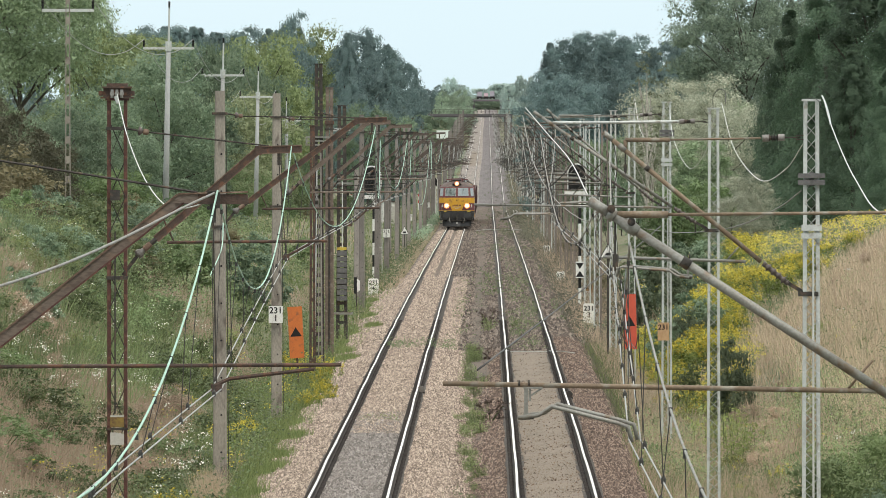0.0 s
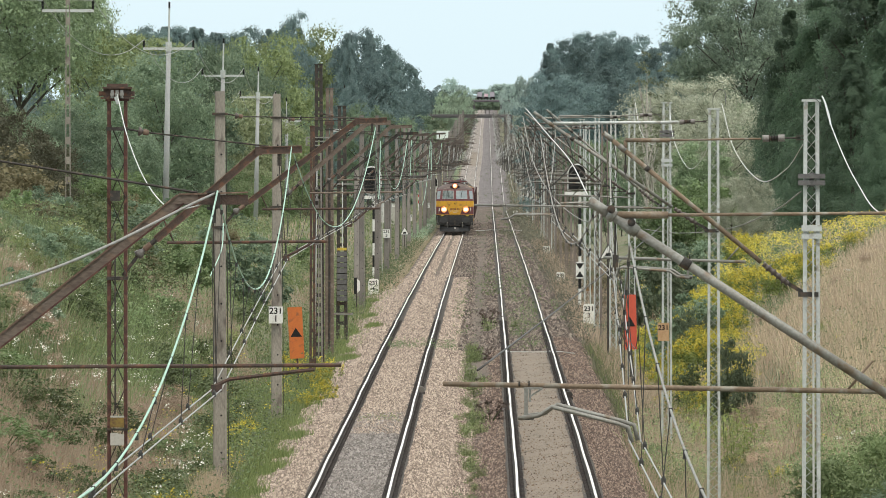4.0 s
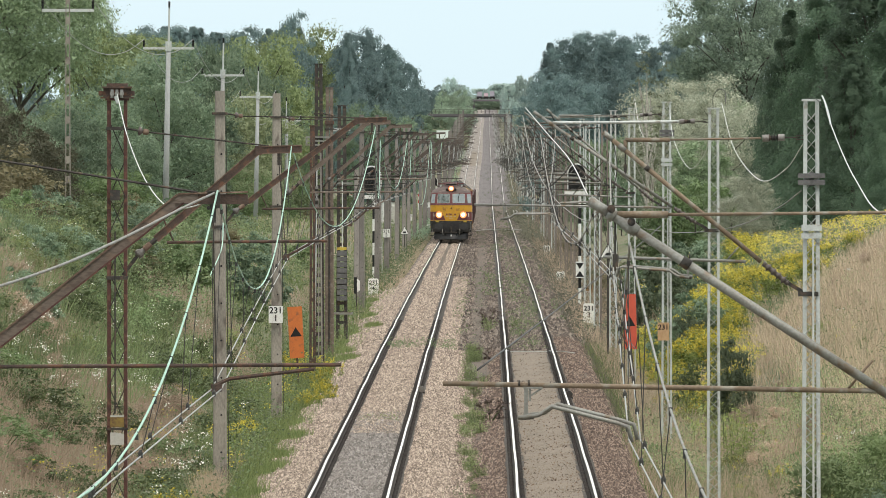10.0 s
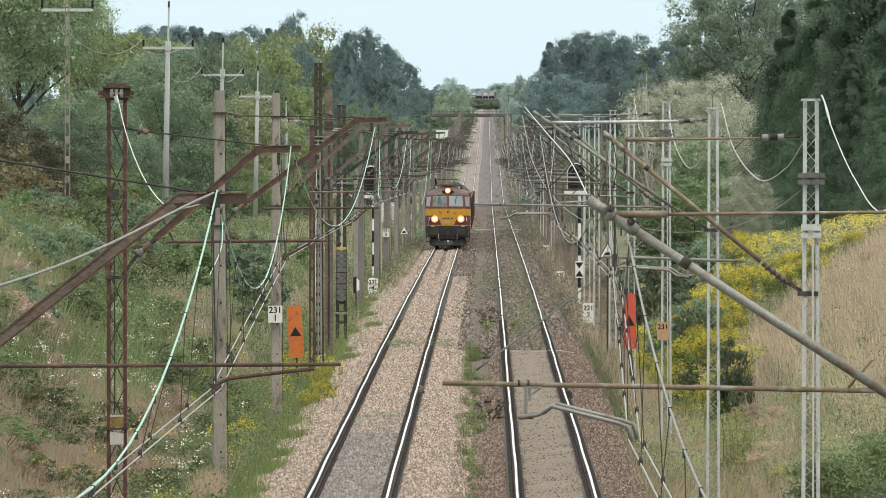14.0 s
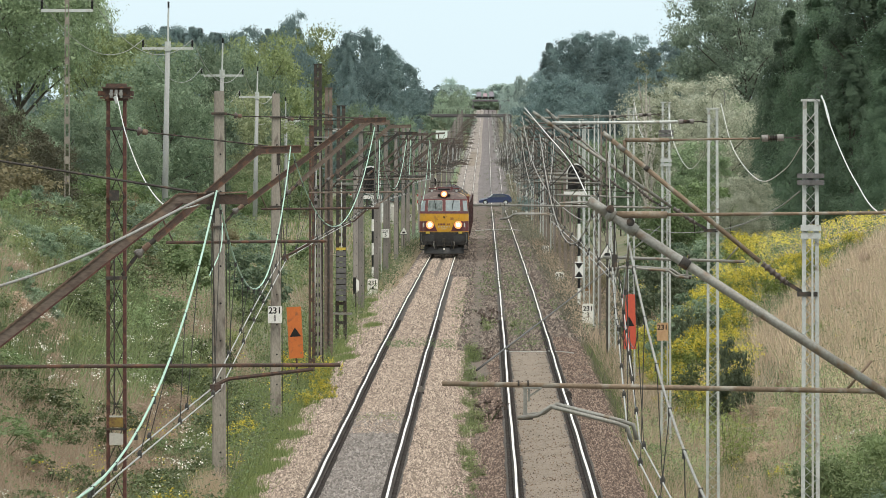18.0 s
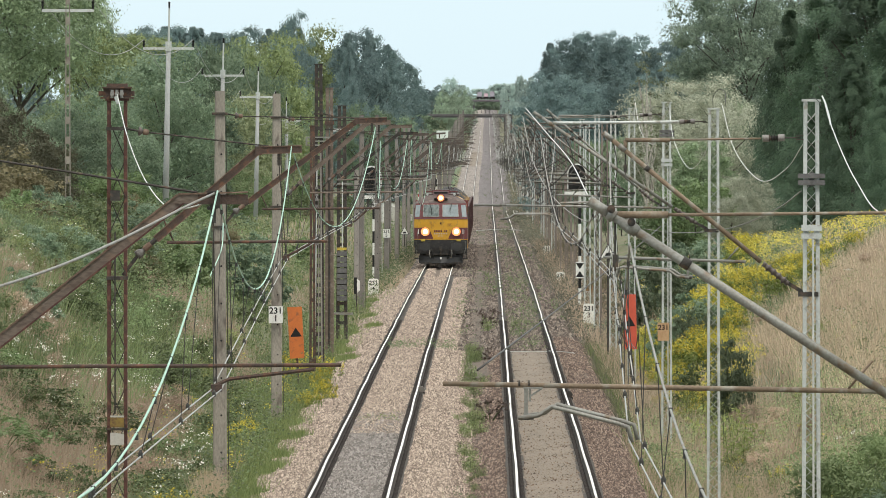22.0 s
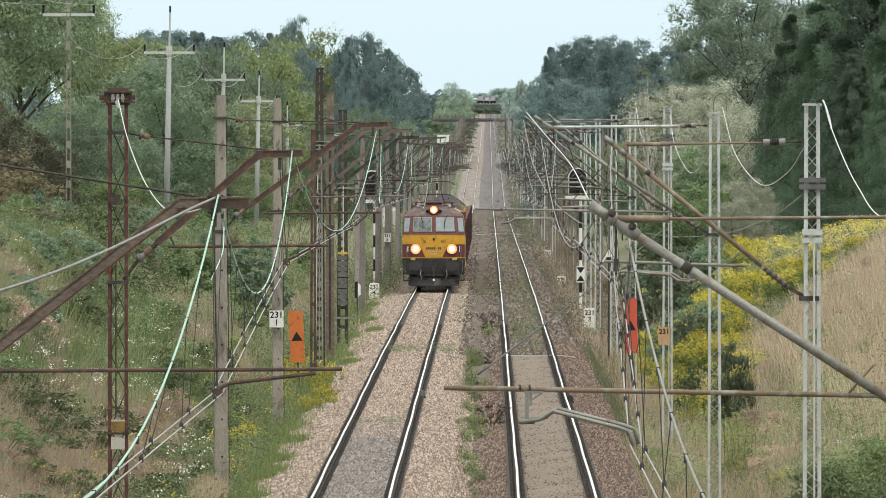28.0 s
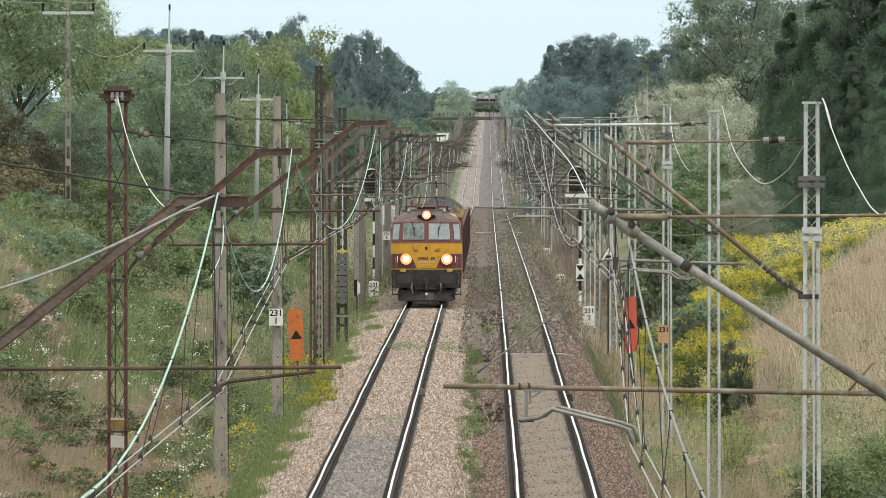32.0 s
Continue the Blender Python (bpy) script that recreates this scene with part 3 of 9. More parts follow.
TAN_STONE = stone_mat("pinkish_tan_stones", (0.1, 0.074, 0.06), (0.295, 0.232, 0.188), (0.56, 0.455, 0.375))
GREY_STONE = stone_mat("grey_stones", (0.08, 0.07, 0.065), (0.19, 0.168, 0.155), (0.37, 0.335, 0.315))
BROWN_STONE = stone_mat("rusty_brown_stones", (0.04, 0.026, 0.021), (0.12, 0.08, 0.062), (0.33, 0.25, 0.2))
DARK_STONE = stone_mat("dark_old_stones", (0.035, 0.026, 0.022), (0.11, 0.085, 0.07), (0.27, 0.225, 0.19))
DUST_STONE = stone_mat("dusty_gravel", (0.14, 0.11, 0.085), (0.2, 0.162, 0.127), (0.29, 0.24, 0.19))
LITTER = stone_mat("brown_leaf_litter", (0.035, 0.022, 0.016), (0.09, 0.055, 0.035), (0.16, 0.1, 0.06))
ragged = lambda x, y: x > LX - 2.0 - 1.0 * np.clip(wobble(y * 0.9, y * 3.1) + 0.5, 0, 1)
loose_stones("ballast_stones", 58000, LX + 0.95, LX + 2.3, 225, 705, 0.028, TAN_STONE, "pinkish tan ballast stones beside the rail", 21)
loose_stones("ballast_stones", 70000, LX - 3.0, LX - 0.95, 225, 705, 0.028, TAN_STONE, "pinkish tan ballast stones of the shoulder", 22, 0.0, ragged)
loose_stones("ballast_stones", 28000, LX - 0.58, LX + 0.58, 322, 705, 0.028, TAN_STONE, "pinkish tan ballast stones between the rails", 23)
loose_stones("ballast_stones", 23000, LX - 0.6, LX + 0.6, 225, 346, 0.026, GREY_STONE, "grey ballast stones between the rails", 24, -0.005)
loose_stones("ballast_stones", 56000, RX + 0.95, RX + 2.35, 225, 700, 0.026, BROWN_STONE, "rusty brown ballast stones of the shoulder", 25)
loose_stones("ballast_stones", 36000, RX - 2.1, RX - 0.95, 225, 1000, 0.026, BROWN_STONE, "rusty brown stones between the tracks", 26)
loose_stones("ballast_stones", 7000, RX - 2.3, RX - 0.9, 450, 1300, 0.06, DARK_STONE, "coarse brown stones between the tracks", 29)
loose_stones("ballast_stones", 7000, RX - 0.6, RX + 0.6, 446, 1200, 0.05, DARK_STONE, "coarse brown stones between the old rails", 30)
loose_stones("ballast_stones", 6000, RX + 0.9, RX + 2.2, 480, 1300, 0.06, DARK_STONE, "coarse brown stones of the far shoulder", 31)
loose_stones("ballast_stones", 3000, LX + 0.7, LX + 1.7, 705, 1400, 0.06, DARK_STONE, "coarse brown stones of the far bed", 32)
loose_stones("ballast_stones", 5000, LX - 0.6, LX - 0.15, 700, 1250, 0.05, TAN_STONE, "pale stones along the far rail", 33, -0.01)
loose_stones("ballast_stones", 5000, LX + 0.15, LX + 0.6, 700, 1250, 0.05, TAN_STONE, "pale stones along the far rail", 34, -0.01)
loose_stones("ballast_stones", 2600, LX - 1.4, LX - 0.95, 700, 1300, 0.05, TAN_STONE, "pale stones of the far shoulder", 35, -0.02)
loose_stones("track_litter", 1900, RX - 0.62, RX + 0.62, 225, 443, 0.016, LITTER, "brown leaves and chips lying between the rails", 27, -0.012, None, 1.3)
loose_stones("track_litter", 9000, RX - 0.62, RX + 0.62, 225, 446, 0.014, DUST_STONE, "fine gravel between the old rails", 28, -0.008)
_r = np.random.default_rng(3)
for c in (LX, RX):
    yy = np.repeat(np.arange(200, 520, 0.6), 4)
    xx = np.tile([c - 0.752 - 0.1, c - 0.752 + 0.1, c + 0.752 - 0.1, c + 0.752 + 0.1], len(yy) // 4)
    solids("rail_clip", np.stack([xx, yy, railz(yy) - 0.15], -1), BLOCK, RAIL_SIDE, np.tile([0.045, 0.06, 0.045], (len(yy), 1)), _r, "dark rail fastenings on their sleepers", "rail fastening", False)

# ---- rails, worn and not quite true ----
RAIL = [(-0.075, -0.172), (0.075, -0.172), (0.075, -0.16), (0.012, -0.14), (0.012, -0.045), (0.036, -0.035), (0.036, -0.006), (0.024, 0.0), (-0.024, 0.0), (-0.036, -0.006), (-0.036, -0.035), (-0.012, -0.045), (-0.012, -0.14), (-0.075, -0.16)]
RN = len(RAIL)
rail_y = np.concatenate([np.arange(-60, 1500, 3.0), np.arange(1500, 4800, 15.0)])
for c, ph in ((LX, 0.0), (RX, 2.0)):
    for s in (-0.752, 0.752):
        vs, fs, mi = [], [], []
        for y in rail_y:
            damp = 1.0 if y < 1500 else 0.3
            ox = damp * (0.007 * math.sin(y * 0.041 + ph) + 0.005 * math.sin(y * 0.17 + ph * 2 + s))
            oz = damp * (0.008 * math.sin(y * 0.09 + ph + s) + 0.005 * math.sin(y * 0.23 + s * 3 + ph))
            vs += [(c + s + ox + x, y, float(railz(y)) + oz + z) for x, z in RAIL]
        for i in range(len(rail_y) - 1):
            for k in range(RN):
                fs.append((i * RN + k, i * RN + (k + 1) % RN, (i + 1) * RN + (k + 1) % RN, (i + 1) * RN + k))
                mi.append(1 if k == 7 else 0)
        me = bpy.data.meshes.new("rail")
        me.from_pydata(vs, [], fs)
        me.materials.append(RAIL_SIDE), me.materials.append(RAIL_TOP)
        me.polygons.foreach_set("material_index", mi)
        piece_of_setting("rail", me, "steel running rail with a bright worn head and dark sides", "rail")

CERAMIC_GREY = material("grey_brown_glazed_ceramic", (0.25, 0.235, 0.225), (0.15, 0.13, 0.12), 0.35, 0, 10, 40, 0.0)

WORN_RUST = material("worn_dusty_rust", (0.2, 0.13, 0.095), (0.13, 0.085, 0.065), 0.8, 0.2, 6, 50, 0.3, dirt=(0.28, 0.2, 0.15), dirt_amount=0.35)

RED_RUST = material("red_rusty_steel", (0.125, 0.052, 0.042), (0.065, 0.034, 0.03), 0.85, 0.2, 6, 60, 0.4, dirt=(0.17, 0.085, 0.06), dirt_amount=0.4)
WORN_RUST_PIPE = material("worn_bracket_beam", (0.185, 0.145, 0.12), (0.1, 0.072, 0.058), 0.6, 0.25, 5, 40, 0.25, dirt=(0.24, 0.165, 0.12), dirt_amount=0.35, stretch=(0.4, 1, 1))

# ---- catenary masts ----
ML, MR = -5.4, 4.2     # lines of the masts


def rings(n, r_in, r_out):
    out = [(0.0, r_in)]
    for i in range(n):
        a = (i + 0.25) / n
        out += [(a, r_in), (a + 0.2 / n, r_out), (a + 0.4 / n, r_in)]
    return out + [(1.0, r_in)]


BELL_GREY = material("grey_glazed_bell", (0.15, 0.14, 0.13), (0.09, 0.078, 0.07), 0.3, 0, 10, 40, 0.0)


def insulator(parent, p, q, mat, r=0.07, n=4):
    p, q = Vector(p), Vector(q)
    if mat is CERAMIC_GREY and n != 2:      # dark sheds between pale fittings
        ob = part("insulator", Mesh().disc_stack(p.lerp(q, 0.25), p.lerp(q, 0.75), rings(n + 1, r * 0.55, r * 1.1), 14), DARK_STEEL, parent, "dark ribbed insulator with pale end fittings", True)
        for u, v in ((-0.05, 0.27), (0.73, 1.05)):
            part("end_fitting", Mesh().tube([p.lerp(q, u), p.lerp(q, v)], r * 0.85, 14), CERAMIC_GREY, ob)
        return ob
    if n == 2:                   # a bell with a rusty cap
        ob = part("insulator", Mesh().disc_stack(p, q, [(0, r * 0.3), (0.05, r * 1.15), (0.2, r * 1.2), (0.42, r * 0.6), (0.55, r * 0.45)], 16), mat if mat is CERAMIC else BELL_GREY, parent, "bell insulator with a rusty cap", True)
        part("cap", Mesh().disc_stack(p, q, [(0.5, r * 0.75), (0.55, r * 0.8), (0.9, r * 0.75), (1.0, r * 0.4)], 12), WORN_RUST, ob)
        return ob
    mb = Mesh().disc_stack(p, q, rings(n, r * 0.5, r), 14)
    mb.disc_stack(p.lerp(q, -0.12), p, [(0, r * 0.55), (1, r * 0.55)], 8)
    mb.disc_stack(q, q.lerp(p, -0.12), [(0, r * 0.55), (1, r * 0.55)], 8)
    return part("insulator", mb, mat, parent, "ribbed ceramic insulator", True)


def lattice_post(mast, h, w0, w1, mat, flange=0.065, depth=0.2, lace=0.32, lace_mat=None, lace_r=0.017):
    """Two channel legs that taper to the top, with crossed lacing front and back."""
    t = 0.012
    for s in (-1, 1):
        o, i = s * flange / 2, -s * flange / 2
        prof = [(i, -depth / 2), (o, -depth / 2), (o, depth / 2), (i, depth / 2), (i, depth / 2 - t), (o - s * t, depth / 2 - t), (o - s * t, -depth / 2 + t), (i, -depth / 2 + t)]
        vs = [(s * w / 2 + x, y, z) for w, z in ((w0, -0.7), (w1, h)) for x, y in prof]
        part("leg", Mesh().add(vs, [(k, (k + 1) % 8, 8 + (k + 1) % 8, 8 + k) for k in range(8)] + [tuple(range(7, -1, -1)), tuple(range(8, 16))]), mat, mast)
    for y in (-depth / 2, depth / 2):
        pts, z, side = [], -0.5, 1 if y < 0 else -1
        while z < h:
            w = w0 + (w1 - w0) * z / h
            pts.append((side * w / 2, y, z))
            z, side = z + lace, -side
        part("lacing_bar", Mesh().tube(pts, lace_r, 4), lace_mat or mat, mast, "zigzag lacing bar")
    part("cap", Mesh().box(-w1 / 2 - flange, -depth / 2 - 0.03, h, w1 / 2 + flange, depth / 2 + 0.03, h + 0.03), mat, mast)
    part("footing", Mesh().box(-0.35, -0.3, -1.3, 0.35, 0.3, -0.55).box(-0.25, -0.22, -0.55, 0.25, 0.22, -0.4), CONCRETE, mast, "concrete footing")


def ladder_post(mast, h, w0, w1, mat, flange=0.1, depth=0.22, step=0.45):
    """Two broad channels joined by level batten plates front and back."""
    t = 0.014
    for s in (-1, 1):
        o, i = s * flange / 2, -s * flange / 2
        prof = [(i, -depth / 2), (o, -depth / 2), (o, depth / 2), (i, depth / 2), (i, depth / 2 - t), (o - s * t, depth / 2 - t), (o - s * t, -depth / 2 + t), (i, -depth / 2 + t)]
        vs = [(s * (w - flange) / 2 + x, y, z) for w, z in ((w0, -0.7), (w1, h)) for x, y in prof]
        part("leg", Mesh().add(vs, [(k, (k + 1) % 8, 8 + (k + 1) % 8, 8 + k) for k in range(8)] + [tuple(range(7, -1, -1)), tuple(range(8, 16))]), mat, mast)
    z = 0.2
    while z < h - 0.2:
        w = w0 + (w1 - w0) * z / h
        for y in (-depth / 2 - 0.012, depth / 2):
            part("batten", Mesh().box(-w / 2 + 0.01, y, z, w / 2 - 0.01, y + 0.012, z + 0.11), mat, mast)
        z += step
    part("cap", Mesh().box(-w1 / 2 - 0.02, -depth / 2 - 0.03, h, w1 / 2 + 0.02, depth / 2 + 0.03, h + 0.03), mat, mast)
    part("footing", Mesh().box(-0.35, -0.3, -1.3, 0.35, 0.3, -0.55).box(-0.25, -0.22, -0.55, 0.25, 0.22, -0.4), CONCRETE, mast, "concrete footing")


def concrete_post(mast, h, w0, w1, mat, depth=0.3):
    """A tapered precast post with recessed bolt holes down its face."""
    mb = Mesh()
    c = 0.03
    rings_ = []
    for z, w in ((-1.2, w0), (h, w1)):
        d = depth * w / w0
        rings_.append([(-w / 2 + c, -d / 2, z), (w / 2 - c, -d / 2, z), (w / 2, -d / 2 + c, z), (w / 2, d / 2 - c, z), (w / 2 - c, d / 2, z), (-w / 2 + c, d / 2, z), (-w / 2, d / 2 - c, z), (-w / 2, -d / 2 + c, z)])
    vs = rings_[0] + rings_[1]
    mb.add(vs, [(i, (i + 1) % 8, 8 + (i + 1) % 8, 8 + i) for i in range(8)] + [tuple(range(7, -1, -1)), tuple(range(8, 16))])
    part("post", mb, mat, mast)
    hb = Mesh()
    for i in range(9):
        z = 0.6 + i * h / 10.5
        d = depth * (w0 + (w1 - w0) * (z + 1.2) / (h + 1.2)) / w0
        hb.tube([(0.03, -d / 2 - 0.004, z), (0.03, -d / 2 + 0.02, z)], 0.022, 6)
    part("bolt_hole", hb, BLACK, mast)["kind"] = "stuff"
    part("earth_wire", Mesh().tube([(w1 / 2 + 0.02, -0.05, h - 0.5), (w1 / 2 + 0.05, -0.06, h * 0.5), (w0 / 2 + 0.03, -0.05, -0.6)], 0.008, 4), CABLE, mast, "thin earthing wire")


RUSTY = RUST


def spline(pts, n=8):
    pts = [Vector(p) for p in pts]
    q = [pts[0] * 2 - pts[1]] + pts + [pts[-1] * 2 - pts[-2]]
    out = []
    for i in range(1, len(q) - 2):
        for k in range(n):
            t = k / n
            a, b, c, d = q[i - 1], q[i], q[i + 1], q[i + 2]
            out.append(0.5 * (2 * b + (c - a) * t + (2 * a - 5 * b + 4 * c - d) * t * t + (3 * b - a - 3 * c + d) * t ** 3))
    return out + [pts[-1]]


def arm_left(mast, d, ub=2.1, flat=0.65, zf=5.0, zb=6.72, reg=(0.8, 3.3), zreg=5.4, uc=2.9, zc=5.0, zstay=7.15, steel=None, thick=0.1, pipe=False):
    """A rusty bent beam bracket with its top stay, registration pipe and steady arm; d is the way to the track."""
    X = lambda u, z, y=0.0: (d * u, y, z)
    RUST = steel or RUSTY
    p0, p1, p2 = Vector(X(0.56, zf + (zb - zf) * 0.56 / ub)), Vector(X(ub, zb)), Vector(X(ub + flat, zb + 0.02))
    if pipe:
        part("bracket_beam", Mesh().bar(p0, p1, 0.06, thick * 0.94).box(p1.x - 0.035, -0.034, zb - thick * 0.42, p1.x + 0.16, 0.034, zb + thick * 0.42), WORN_RUST_PIPE, mast, "grey-brown worn steel bracket beam")
        q = Vector((-(p1 - p0).z, 0, (p1 - p0).x)).normalized() * (thick / 2)
        part("lower_flange", Mesh().bar(p0 - q, p1 - q, 0.1, 0.016), RED_RUST, mast, "red rusty lower flange")
        part("upper_flange", Mesh().bar(p0 + q, p1 + q, 0.1, 0.014).bar(p1 + Vector((-0.02, 0, thick * 0.45)), p2 + Vector((0, 0, thick * 0.43)), 0.1, 0.014), WORN_RUST, mast, "worn upper flange")
        part("beam_end", Mesh().box(p1.x + 0.16, -0.03, zb - thick * 0.42, p2.x, 0.03, zb + thick * 0.42).box(p1.x - 0.05, -0.05, zb - thick * 0.5, p2.x, 0.05, zb - thick * 0.42), RUST, mast, "rusty beam end")
        part("clamp", Mesh().box(p1.x + 0.335, -0.07, zb - 0.085, p1.x + 0.365, 0.07, zb + 0.06).box(p1.x + 0.28, -0.06, zb - 0.09, p1.x + 0.34, 0.06, zb - 0.055).box(p1.x + 0.24, -0.05, zb + 0.045, p1.x + 0.33, 0.05, zb + 0.075).tube([(p1.x + 0.26, -0.1, zb - 0.085), (p1.x + 0.26, 0.08, zb - 0.085)], 0.018, 8), DARK_STEEL, mast, "dark clamp with bolts")
    else:
        mb = Mesh().bar(p0, p1, 0.07, thick).bar(X(ub - 0.02, zb), p2, 0.07, thick)
        q = Vector((-(p1 - p0).z, 0, (p1 - p0).x)).normalized() * (thick / 2)
        fl = Mesh()
        for k in (-1, 1):
            fl.bar(p0 + q * k, p1 + q * k, 0.1, 0.014).bar(p1 + Vector((0, 0, k * thick / 2)), p2 + Vector((0, 0, k * thick / 2)), 0.1, 0.014)
        part("beam_flange", fl, WORN_RUST if steel is None else RUST, mast, "worn paler flange edges of the beam")
        mb.box(d * ub - 0.05, -0.058, zb - 0.07, d * ub + 0.05, 0.058, zb + 0.06)
        part("bracket_beam", mb, RUST, mast, "bent rusty steel bracket beam")
    insulator(mast, X(0.28, zf + (zb - zf) * 0.28 / ub), X(0.5, zf + (zb - zf) * 0.5 / ub), CERAMIC_GREY, 0.058, 2)
    part("hinge", Mesh().bar(X(0.08, zf - 0.04), X(0.3, zf + (zb - zf) * 0.3 / ub), 0.05).tube([X(0.46, zf + (zb - zf) * 0.46 / ub), X(0.7, zf + (zb - zf) * 0.7 / ub)], 0.036, 8), DARK_STEEL, mast)
    part("clamp", Mesh().box(-0.155, -0.15, zf - 0.1, 0.155, 0.15, zf - 0.05), DARK_STEEL, mast)
    part("clamp", Mesh().box(-0.155, -0.15, zstay - 0.03, 0.155, 0.15, zstay + 0.02), DARK_STEEL, mast)
    insulator(mast, X(0.3, zstay - 0.04), X(0.46, zstay - 0.06), CERAMIC, 0.055, 2)
    part("stay_rod", Mesh().tube([X(0.1, zstay), X(0.32, zstay - 0.04)], 0.016, 5).tube([X(0.46, zstay - 0.06), X(ub + flat * 0.25, zb + 0.06)], 0.013, 6), DARK_STEEL, mast)
    part("registration_pipe", Mesh().tube([X(reg[0], zreg - 0.02), X(reg[1], zreg)], 0.018 if pipe else 0.022, 8).tube([X(reg[0] + 0.1, zreg), X(reg[0] - 0.05, zreg + 0.32)], 0.012, 4), RUST, mast)
    part("steady_arm", Mesh().tube([X(reg[1] - 0.25, zreg - 0.04), X(uc + 0.12, zc + 0.1), X(uc - 0.03, zc + 0.03)], 0.02, 6).box(d * uc - 0.05, -0.06, zc - 0.02, d * uc + 0.05, 0.06, zc + 0.05), RUST, mast)
    if thick < 0.1:
        part("jumper_loop", Mesh().tube(spline([X(ub + flat, zb - 0.05, 0.1), X(ub + 0.1, zb - 1.1, 0.2), X(ub + 0.5, zb - 1.5, 0.15), X(ub + flat + 0.4, zreg + 0.1, 0.1)], 4), 0.014, 4), CABLE, mast, "hanging jumper cable")
        part("guy_rod", Mesh().tube([X(ub * 0.55, zf + (zb - zf) * 0.55, 0), X(reg[1] - 0.5, zreg, 0)], 0.011, 4).tube([X(0.1, zreg - 0.35), X(reg[1] * 0.8, zreg - 0.25)], 0.013, 4), DARK_STEEL, mast, "thin guy rods")
        for u in (0.35, 0.7):
            part("knuckle", Mesh().tube([X(reg[1] * u - 0.06, zreg), X(reg[1] * u + 0.06, zreg)], 0.045, 6), DARK_STEEL, mast, "dark pipe knuckle")
    part("hanger", Mesh().bar(X(ub + 0.3, zb - 0.02), X(ub + 0.3, zb - 0.22), 0.05, 0.05).tube([X(ub + 0.3, zb - 0.2), X(uc, zc + 0.06)], 0.007, 4), DARK_STEEL, mast)


